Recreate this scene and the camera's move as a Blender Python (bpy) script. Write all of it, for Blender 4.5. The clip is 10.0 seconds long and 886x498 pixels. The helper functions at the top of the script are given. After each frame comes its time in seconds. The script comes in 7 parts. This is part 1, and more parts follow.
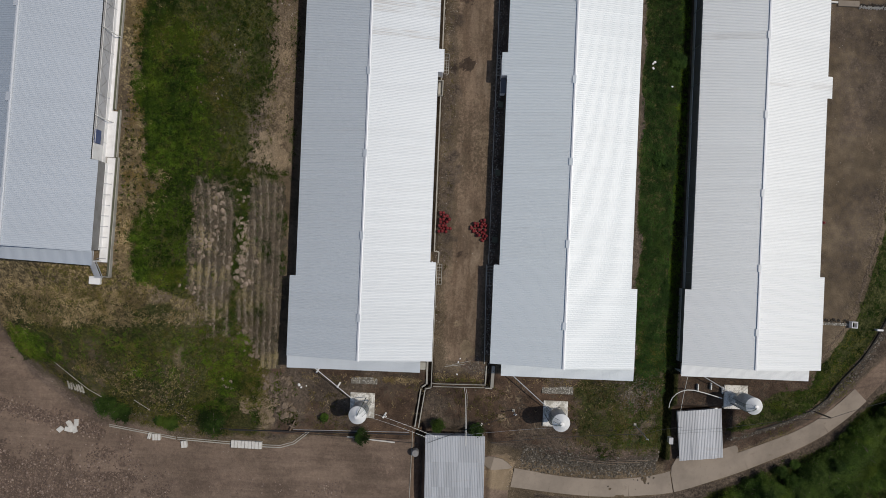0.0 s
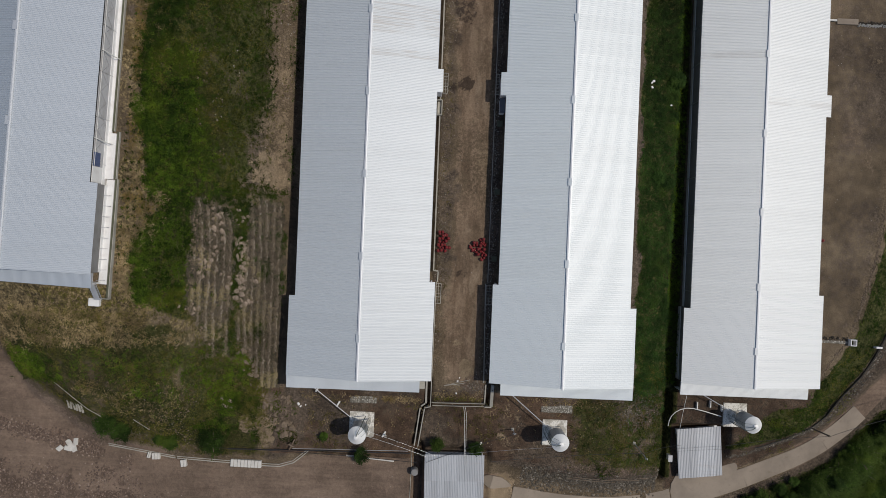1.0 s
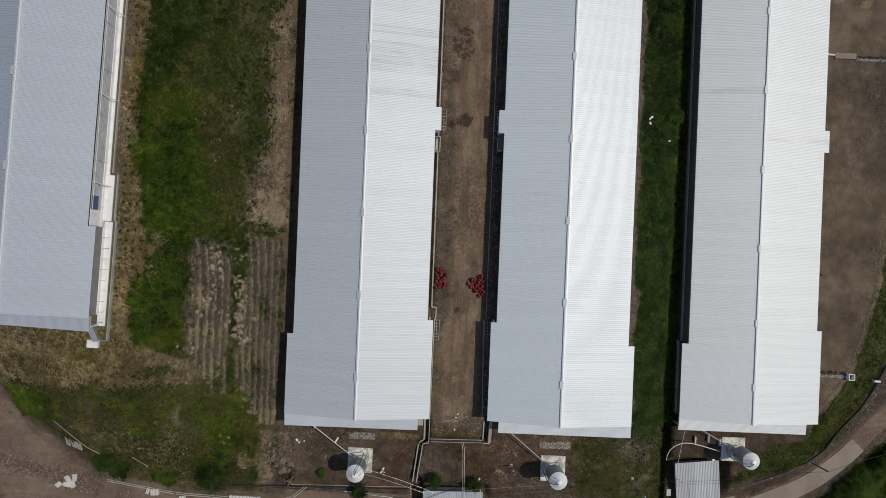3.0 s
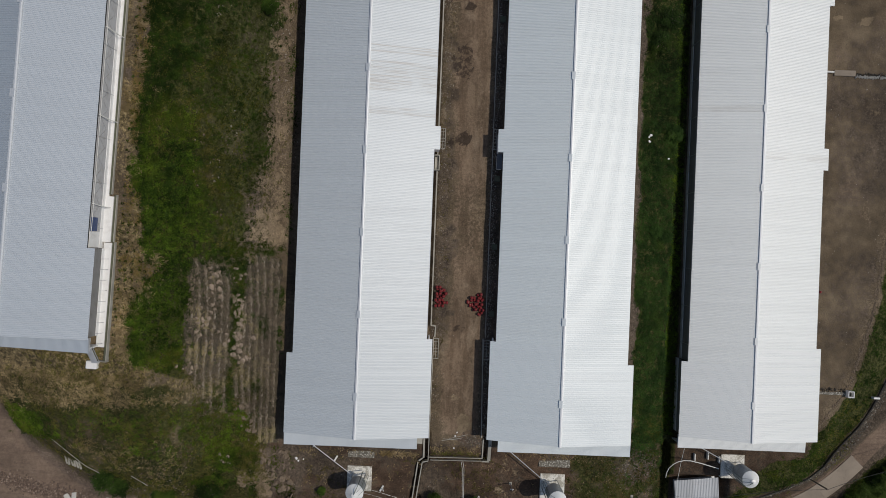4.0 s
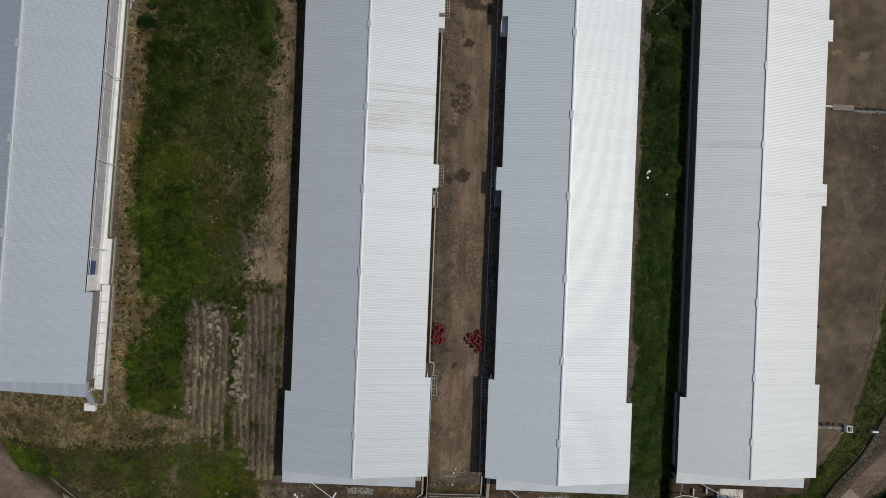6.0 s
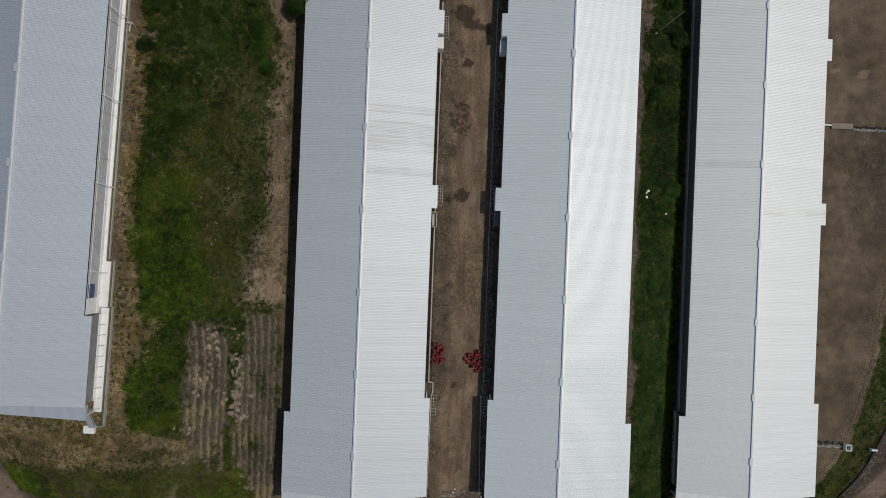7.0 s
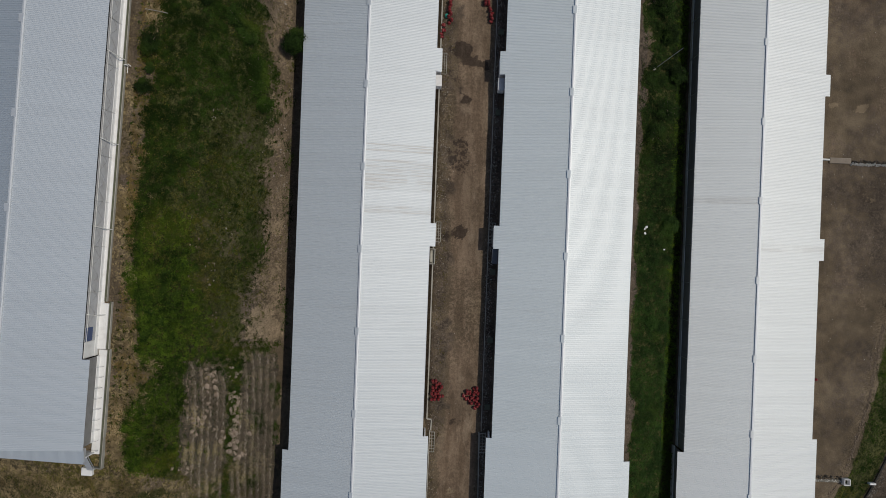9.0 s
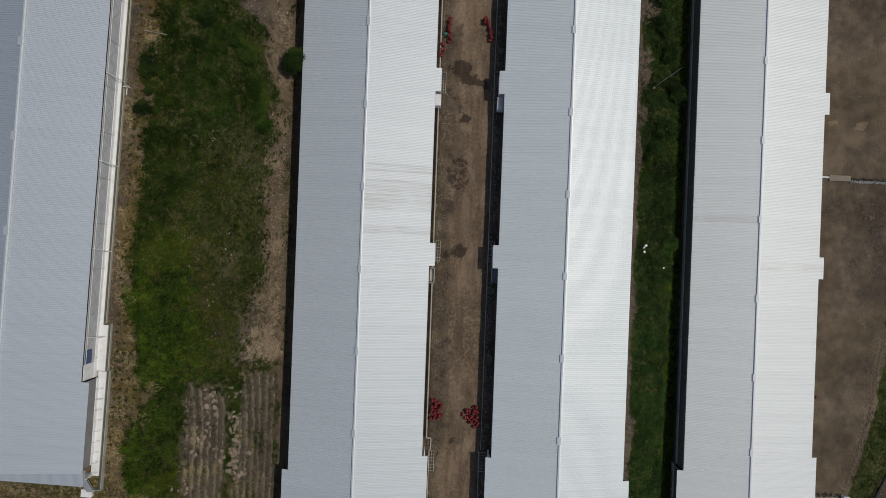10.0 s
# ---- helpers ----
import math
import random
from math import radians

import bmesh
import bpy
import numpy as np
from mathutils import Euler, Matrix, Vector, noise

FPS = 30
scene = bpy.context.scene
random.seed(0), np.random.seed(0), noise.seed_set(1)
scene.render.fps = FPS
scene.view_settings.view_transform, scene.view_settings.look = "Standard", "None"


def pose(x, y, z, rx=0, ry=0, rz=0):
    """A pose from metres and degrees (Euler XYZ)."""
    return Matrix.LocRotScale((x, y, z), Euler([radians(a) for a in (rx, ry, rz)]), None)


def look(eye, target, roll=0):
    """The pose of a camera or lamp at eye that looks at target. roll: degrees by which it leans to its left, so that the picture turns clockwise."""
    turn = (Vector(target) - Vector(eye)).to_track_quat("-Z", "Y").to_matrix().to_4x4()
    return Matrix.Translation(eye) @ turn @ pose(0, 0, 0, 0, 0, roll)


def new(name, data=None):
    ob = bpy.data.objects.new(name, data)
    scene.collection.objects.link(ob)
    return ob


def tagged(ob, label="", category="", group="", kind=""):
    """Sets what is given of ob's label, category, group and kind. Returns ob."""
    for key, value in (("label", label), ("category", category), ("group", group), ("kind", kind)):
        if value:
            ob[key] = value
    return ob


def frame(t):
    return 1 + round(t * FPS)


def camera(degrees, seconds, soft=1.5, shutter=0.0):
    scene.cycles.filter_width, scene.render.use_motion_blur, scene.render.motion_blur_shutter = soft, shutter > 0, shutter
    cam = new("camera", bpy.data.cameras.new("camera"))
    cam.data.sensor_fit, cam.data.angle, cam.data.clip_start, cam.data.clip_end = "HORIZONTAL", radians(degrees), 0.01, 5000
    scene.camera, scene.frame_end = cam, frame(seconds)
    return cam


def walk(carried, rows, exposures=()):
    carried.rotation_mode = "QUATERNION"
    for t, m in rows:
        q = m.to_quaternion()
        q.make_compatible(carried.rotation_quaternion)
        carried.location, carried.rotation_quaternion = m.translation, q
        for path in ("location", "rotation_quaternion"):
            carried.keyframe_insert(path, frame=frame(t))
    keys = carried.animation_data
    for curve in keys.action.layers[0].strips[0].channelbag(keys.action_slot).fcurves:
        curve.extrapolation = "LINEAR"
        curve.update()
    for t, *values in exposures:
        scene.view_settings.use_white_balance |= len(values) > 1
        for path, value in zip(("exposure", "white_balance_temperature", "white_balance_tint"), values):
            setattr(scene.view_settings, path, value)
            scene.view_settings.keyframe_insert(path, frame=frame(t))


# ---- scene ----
cam = camera(62.4, 10.0, 0.85)
METRES, EYE, TILT, LEAN, TURN = 21.6, 84.1, -90.0, 0.0, 2.35
ROWS = [
    (0.0, 0.0, 0.0, 0.0, 0.0, 0.0, -0.0),
    (0.5, 0.0021, -0.0013, 0.0511, 0.0, -0.0, 0.01),
    (1.0, 0.0042, -0.0023, 0.1027, -0.0, -0.01, 0.03),
    (1.5, 0.0065, -0.0033, 0.1477, 0.0, -0.03, 0.04),
    (2.0, 0.0084, -0.004, 0.199, -0.0, -0.03, 0.04),
    (2.5, 0.0112, -0.0044, 0.2507, 0.0, -0.05, 0.05),
    (4.0, 0.0196, -0.0051, 0.3975, 0.02, -0.04, 0.09),
    (4.5, 0.0224, -0.0053, 0.4484, 0.03, -0.03, 0.11),
    (5.0, 0.0251, -0.0053, 0.5, 0.02, -0.04, 0.12),
    (5.5, 0.0269, -0.0053, 0.5451, 0.02, -0.04, 0.14),
    (7.0, 0.0341, -0.006, 0.7001, 0.02, -0.05, 0.17),
    (7.5, 0.0367, -0.0059, 0.7513, 0.01, -0.05, 0.19),
    (8.0, 0.0397, -0.0058, 0.8021, 0.01, -0.06, 0.2),
    (8.5, 0.042, -0.0057, 0.8462, 0.01, -0.05, 0.21),
    (9.0, 0.0438, -0.0054, 0.8973, 0.01, -0.07, 0.21),
    (9.5, 0.0457, -0.0052, 0.9481, 0.01, -0.08, 0.23),
    (10.0, 0.048, -0.0049, 0.9988, 0.02, -0.08, 0.24),
]
walk(cam, [(t, pose(0, 0, EYE, TILT, LEAN, TURN) @ pose(METRES * x, METRES * y, METRES * z, 90 + pitch, roll, yaw)) for t, x, y, z, yaw, pitch, roll in ROWS],
     exposures=[(0, -0.44, 6690, 10), (2.5, -0.51, 6700, 9.2), (5, -0.58, 6710, 8.6), (7.5, -0.65, 6720, 8), (10, -0.68, 6730, 7.6)])

# ---- light ----
SUN_EL, SUN_AZ = 61.0, 8.5          # degrees above the horizon, and north of east
world = bpy.data.worlds.new("world")
scene.world = world
world.use_nodes = True
wn = world.node_tree
sky = wn.nodes.new("ShaderNodeTexSky")
sky.sky_type, sky.sun_disc = "NISHITA", False
sky.sun_elevation, sky.sun_rotation = radians(SUN_EL), radians(90 - SUN_AZ)
sky.altitude, sky.dust_density = 300, 1.5
wn.links.new(sky.outputs[0], wn.nodes["Background"].inputs[0])
wn.nodes["Background"].inputs[1].default_value = 0.11
sun = new("sun", bpy.data.lights.new("sun", "SUN"))
sun.data.energy, sun.data.angle, sun.data.color = 2.95, radians(0.55), (1.0, 0.948, 0.875)
ce = math.cos(radians(SUN_EL))
SUNWARD = Vector((ce * math.cos(radians(SUN_AZ)), ce * math.sin(radians(SUN_AZ)), math.sin(radians(SUN_EL))))
sun.matrix_world = look(SUNWARD * 200, (0, 0, 0))


# ---- materials ----
class Mat:
    """A small builder for node materials."""

    def __init__(self, name, rough=0.8, metal=0.0, spec=0.4):
        self.m = bpy.data.materials.new(name)
        self.m.use_nodes = True
        self.t = self.m.node_tree
        self.b = self.t.nodes["Principled BSDF"]
        self.b.inputs["Roughness"].default_value = rough
        self.b.inputs["Metallic"].default_value = metal
        self.b.inputs["Specular IOR Level"].default_value = spec
        self.pos = self.t.nodes.new("ShaderNodeNewGeometry").outputs["Position"]

    def put(self, socket, value):
        if isinstance(value, (int, float)):
            socket.default_value = value
        elif isinstance(value, tuple):
            socket.default_value = (*value, 1) if len(value) == 3 else value
        else:
            self.t.links.new(value, socket)

    def noise(self, scale, detail=4.0, rough=0.6, stretch=None, distort=0.0):
        n = self.t.nodes.new("ShaderNodeTexNoise")
        n.inputs["Scale"].default_value = scale
        n.inputs["Detail"].default_value = detail
        n.inputs["Roughness"].default_value = rough
        n.inputs["Distortion"].default_value = distort
        src = self.pos
        if stretch:
            v = self.t.nodes.new("ShaderNodeVectorMath")
            v.operation = "MULTIPLY"
            v.inputs[1].default_value = stretch
            self.t.links.new(src, v.inputs[0])
            src = v.outputs[0]
        self.t.links.new(src, n.inputs["Vector"])
        return n.outputs[0]

    def cells(self, scale, feature="F1"):
        n = self.t.nodes.new("ShaderNodeTexVoronoi")
        n.inputs["Scale"].default_value = scale
        self.t.links.new(self.pos, n.inputs["Vector"])
        return n.outputs["Distance"], n.outputs["Color"]

    def step(self, value, lo, hi, out_lo=0.0, out_hi=1.0):
        n = self.t.nodes.new("ShaderNodeMapRange")
        n.interpolation_type = "SMOOTHSTEP"
        self.put(n.inputs[0], value)
        for i, v in enumerate((lo, hi, out_lo, out_hi)):
            n.inputs[i + 1].default_value = v
        return n.outputs[0]

    def math(self, op, a, b):
        n = self.t.nodes.new("ShaderNodeMath")
        n.operation = op
        self.put(n.inputs[0], a)
        self.put(n.inputs[1], b)
        return n.outputs[0]

    def mix(self, f, a, b, kind="MIX"):
        n = self.t.nodes.new("ShaderNodeMix")
        n.data_type, n.blend_type = "RGBA", kind
        self.put(n.inputs[0], f)
        self.put(n.inputs[6], a)
        self.put(n.inputs[7], b)
        return n.outputs[2]

    def island(self):
        for n in self.t.nodes:
            if n.type == "NEW_GEOMETRY":
                return n.outputs["Random Per Island"]

    def per_object(self):
        return self.t.nodes.new("ShaderNodeObjectInfo").outputs["Random"]

    def attr(self, name):
        n = self.t.nodes.new("ShaderNodeAttribute")
        n.attribute_name = name
        s = self.t.nodes.new("ShaderNodeSeparateColor")
        self.t.links.new(n.outputs["Color"], s.inputs[0])
        return s.outputs

    def color(self, c):
        self.put(self.b.inputs["Base Color"], c)
        return self

    def rough(self, v):
        self.put(self.b.inputs["Roughness"], v)
        return self

    def bump(self, h, strength=0.4, dist=0.05):
        n = self.t.nodes.new("ShaderNodeBump")
        n.inputs["Strength"].default_value = strength
        n.inputs["Distance"].default_value = dist
        self.t.links.new(h, n.inputs["Height"])
        self.t.links.new(n.outputs[0], self.b.inputs["Normal"])
        return self


def plain(name, col, rough=0.7, metal=0.0, vary=0.25, scale=2.0, grime=(0.5, 0.45, 0.4), bump=0.2):
    """A painted, cast or metal surface with fine grain and larger soiling."""
    m = Mat(name, rough, metal)
    fine = m.noise(scale * 9, 3)
    big = m.noise(scale, 4)
    dirty = m.mix(m.step(big, 0.42, 0.75, 0, vary), col, tuple(c * g for c, g in zip(col, grime)))
    m.color(m.mix(m.step(fine, 0.3, 0.7, 0, vary * 0.6), dirty, tuple(c * 0.75 for c in col)))
    m.rough(m.step(fine, 0.3, 0.7, max(0.05, rough - 0.08), min(1, rough + 0.08)))
    return m.bump(fine, bump, 0.02).m


def make_roof_metal(name, base, rough, metal, spread=0.08, stain=0.12, low=0.50):
    m = Mat(name, rough, metal, 1.0)
    each = m.per_object()
    m.put(m.b.inputs["Coat Weight"], 1.0)
    m.put(m.b.inputs["Coat IOR"], 1.9)
    m.put(m.b.inputs["Coat Roughness"], rough - 0.06)
    streak = m.noise(1.0, 6, 0.7, (0.14, 5.0, 0.1))
    blotch = m.noise(0.22, 4, 0.6)
    dark = m.math("MULTIPLY", m.step(streak, low, low + 0.18), m.step(blotch, low - 0.08, low + 0.08))
    c = m.mix(m.step(each, 0, 1, 0, spread), base, tuple(x * 0.6 for x in base))
    c = m.mix(m.math("MULTIPLY", dark, stain), c, (0.39, 0.366, 0.345))
    c = m.mix(m.step(m.noise(14, 3), 0.35, 0.7, 0, 0.10), c, tuple(x * 0.7 for x in base))
    m.color(c)
    m.rough(m.math("ADD", m.step(blotch, 0.3, 0.7, rough - 0.01, rough + 0.01), m.math("MULTIPLY", each, 0.015)))
    m.bump(m.noise(1.0, 4, 0.6, (0.22, 2.6, 0.1)), 0.25, 0.012)
    return m.m


UPPER = make_roof_metal("dulled_sheet", (0.385, 0.432, 0.482), 0.60, 0.15)
ROOF = make_roof_metal("zincalume_sheet", (0.628, 0.680, 0.698), 0.56, 0.10)
ROOF_NEW = make_roof_metal("bright_sheet", (0.708, 0.732, 0.727), 0.56, 0.10)
ROOF_DULL = make_roof_metal("dusty_sheet", (0.535, 0.578, 0.606), 0.58, 0.10)
ROOF_OLD = make_roof_metal("weathered_sheet", (0.46, 0.48, 0.50), 0.58, 0.15, 0.5, 0.6)
STAINED = {ROOF_DULL: make_roof_metal("stained_dusty_sheet", (0.530, 0.570, 0.592), 0.60, 0.10, 0.05, 0.75, 0.44),
           ROOF_NEW: make_roof_metal("stained_bright_sheet", (0.69, 0.71, 0.70), 0.57, 0.10, 0.05, 0.35, 0.42)}
RIDGE = plain("ridge_flashing", (0.66, 0.68, 0.70), 0.55, 0.4, 0.1)
WHITE = plain("white_plaster", (0.82, 0.81, 0.79), 0.8, 0, 0.25, 1.2)
BRACE = plain("grey_brace", (0.38, 0.38, 0.39), 0.6, 0.2, 0.2)
CURTAIN = plain("grey_curtain_fabric", (0.52, 0.52, 0.53), 0.75, 0, 0.35, 1.0)
CURTAIN_DARK = plain("dark_curtain_fabric", (0.15, 0.155, 0.17), 0.7, 0, 0.35, 1.0)
CURTAIN_MID = plain("dusty_curtain_fabric", (0.24, 0.235, 0.23), 0.75, 0, 0.4, 1.0)
STEEL = plain("galvanised_steel", (0.52, 0.53, 0.54), 0.45, 0.6, 0.25)
SILO = plain("silo_steel", (0.50, 0.52, 0.53), 0.42, 0.5, 0.45, 1.4)
PAINTG = plain("grey_green_paint", (0.13, 0.16, 0.14), 0.6, 0.2, 0.3)
SILO_TOP = plain("silo_cone_white", (0.80, 0.80, 0.78), 0.5, 0.1, 0.1)
PIPE = plain("white_pvc", (0.72, 0.71, 0.67), 0.5, 0, 0.2)
BLUE = plain("blue_tarpaulin", (0.06, 0.09, 0.20), 0.55, 0, 0.3)
RED = plain("red_plastic", (0.20, 0.020, 0.022), 0.45, 0, 0.3, 6)
DARKRED = plain("dark_red_plastic", (0.07, 0.012, 0.014), 0.5, 0, 0.3, 6)
TEAL = plain("teal_plastic", (0.03, 0.30, 0.24), 0.45, 0, 0.2, 4)
BLACK = plain("black_rubber", (0.018, 0.018, 0.02), 0.6, 0, 0.2)
WOOD = plain("weathered_wood", (0.20, 0.15, 0.11), 0.8, 0, 0.4, 3)
BLOCK = plain("pale_concrete_block", (0.62, 0.60, 0.55), 0.85, 0, 0.3, 3)


def make_concrete(name, base, scale=1.0):
    m = Mat(name, 0.85, 0, 0.3)
    big = m.noise(0.35 * scale, 5, 0.65)
    mid = m.noise(2.4 * scale, 4, 0.6)
    fine = m.noise(18, 3)
    c = m.mix(m.step(big, 0.35, 0.7), base, tuple(x * 0.74 for x in base))
    c = m.mix(m.step(mid, 0.55, 0.8, 0, 0.55), c, (base[0] * 0.55, base[1] * 0.52, base[2] * 0.46))
    c = m.mix(m.step(fine, 0.4, 0.75, 0, 0.25), c, tuple(x * 0.7 for x in base))
    return m.color(c).bump(fine, 0.3, 0.02).m


CONC = make_concrete("old_concrete", (0.46, 0.44, 0.38), 2)
ROADC = make_concrete("road_concrete", (0.298, 0.248, 0.196), 0.7)
ALGAE = make_concrete("mossy_concrete", (0.12, 0.125, 0.085), 2)


def make_pad():
    m = Mat("stained_pad", 0.85, 0, 0.3)
    patch, fine = m.noise(1.1, 6, 0.7, None, 0.8), m.noise(7, 4, 0.7)
    c = m.mix(m.step(patch, 0.44, 0.58), (0.74, 0.72, 0.66), (0.40, 0.375, 0.32))
    c = m.mix(m.step(fine, 0.52, 0.72, 0, 0.8), c, (0.20, 0.19, 0.16))
    return m.color(c).bump(fine, 0.4, 0.03).m


def make_stony():
    """Rough stones set in mortar."""
    m = Mat("rough_stonework", 0.9, 0, 0.25)
    d, tint = m.cells(5.5)
    n = m.noise(4, 5, 0.7)
    c = m.mix(m.step(d, 0.22, 0.55), (0.46, 0.44, 0.39), (0.13, 0.12, 0.10))
    c = m.mix(m.step(n, 0.45, 0.65, 0, 0.8), c, (0.22, 0.205, 0.17))
    return m.color(c).bump(d, 0.8, 0.06).m


PADC = make_pad()
STONY = make_stony()
KERB = make_concrete("kerb_concrete", (0.40, 0.38, 0.33), 2)


def make_rock(name, base):
    m = Mat(name, 0.9, 0, 0.25)
    n = m.noise(3.5, 5)
    c = m.mix(m.step(m.per_object(), 0, 1, 0, 0.55), base, tuple(x * 0.62 for x in base))
    c = m.mix(m.step(n, 0.4, 0.7, 0, 0.6), c, tuple(x * 0.6 for x in base))
    return m.color(c).bump(n, 0.5, 0.05).m


ROCK = make_rock("pinkish_stone", (0.33, 0.258, 0.195))
ROCK_BROWN = make_rock("brown_stone", (0.21, 0.16, 0.115))
ROCK_DARK = make_rock("dark_stone", (0.070, 0.062, 0.050))


def make_leaf(name, a, b, c, patch=1.0):
    m = Mat(name, 0.7, 0, 0.08)
    a, b, c = (tuple(1.24 * x for x in q) for q in (a, b, c))
    r = m.island()
    clump = m.math("ADD", m.noise(1.25, 4, 0.6, (1, 1, 0.3)), m.math("MULTIPLY", m.math("SUBTRACT", r, 0.5), 0.16))
    col = m.mix(m.step(clump, 0.36, 0.62), tuple(x * 0.8 for x in a), tuple(x * 1.08 for x in b))
    col = m.mix(m.step(r, 0.80, 1.0, 0, 0.5), col, c)
    col = m.mix(m.step(m.noise(0.30, 5, 0.65), 0.44, 0.60, 0, 0.85 * patch), col, tuple(x * 0.45 for x in a))
    col = m.mix(m.step(m.noise(0.17, 5, 0.65, (1, 1, 0.2), 0.6), 0.50, 0.66, 0, 0.75 * patch), col, tuple(x * y for x, y in zip(c, (1.05, 1.0, 0.7))))
    m.color(col)
    thin = m.t.nodes.new("ShaderNodeBsdfTranslucent")
    m.put(thin.inputs["Color"], m.mix(1.0, col, (1.5, 1.5, 0.9), "MULTIPLY"))
    both = m.t.nodes.new("ShaderNodeMixShader")
    both.inputs[0].default_value = 0.22
    m.t.links.new(m.b.outputs[0], both.inputs[1])
    m.t.links.new(thin.outputs[0], both.inputs[2])
    m.t.links.new(both.outputs[0], m.t.nodes["Material Output"].inputs["Surface"])
    return m.m


GRASS = make_leaf("wild_grass", (0.020, 0.038, 0.005), (0.036, 0.062, 0.008), (0.064, 0.078, 0.014))
LUSH = make_leaf("lush_grass", (0.016, 0.034, 0.005), (0.027, 0.050, 0.007), (0.054, 0.076, 0.012), 0.9)
YELLOW = make_leaf("yellowed_grass", (0.070, 0.074, 0.014), (0.106, 0.100, 0.023), (0.155, 0.126, 0.046), 0.4)
OLIVE = make_leaf("olive_grass", (0.062, 0.054, 0.019), (0.092, 0.074, 0.032), (0.130, 0.102, 0.052), 0.4)
SHRUB = make_leaf("shrub_leaf", (0.020, 0.040, 0.008), (0.036, 0.066, 0.012), (0.062, 0.092, 0.020))
FRESH = make_leaf("fresh_grass", (0.046, 0.084, 0.008), (0.074, 0.122, 0.011), (0.108, 0.144, 0.020), 0.6)
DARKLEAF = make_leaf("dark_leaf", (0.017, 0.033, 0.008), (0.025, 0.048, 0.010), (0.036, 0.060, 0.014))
LIME = make_leaf("bright_leaf", (0.032, 0.062, 0.010), (0.052, 0.092, 0.014), (0.080, 0.118, 0.024))
TREE = make_leaf("tree_leaf", (0.038, 0.064, 0.014), (0.050, 0.080, 0.016), (0.070, 0.096, 0.022), 0.4)
DRY = make_leaf("dry_straw", (0.245, 0.186, 0.104), (0.35, 0.268, 0.156), (0.15, 0.116, 0.060))
SEDGE = make_leaf("dull_sedge", (0.028, 0.037, 0.009), (0.045, 0.051, 0.013), (0.080, 0.070, 0.026), 0.5)
THATCH = make_leaf("withered_thatch", (0.125, 0.090, 0.034), (0.180, 0.126, 0.048), (0.235, 0.185, 0.080), 0.3)
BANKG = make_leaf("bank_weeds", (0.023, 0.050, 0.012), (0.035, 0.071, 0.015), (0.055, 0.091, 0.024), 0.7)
ROWSOIL = plain("row_soil", (0.310, 0.262, 0.205), 0.95, 0, 0.8, 2.5, (0.45, 0.42, 0.38), 0.6)
MULCH = make_leaf("mulch_stalk", (0.21, 0.170, 0.127), (0.13, 0.106, 0.080), (0.33, 0.285, 0.228))


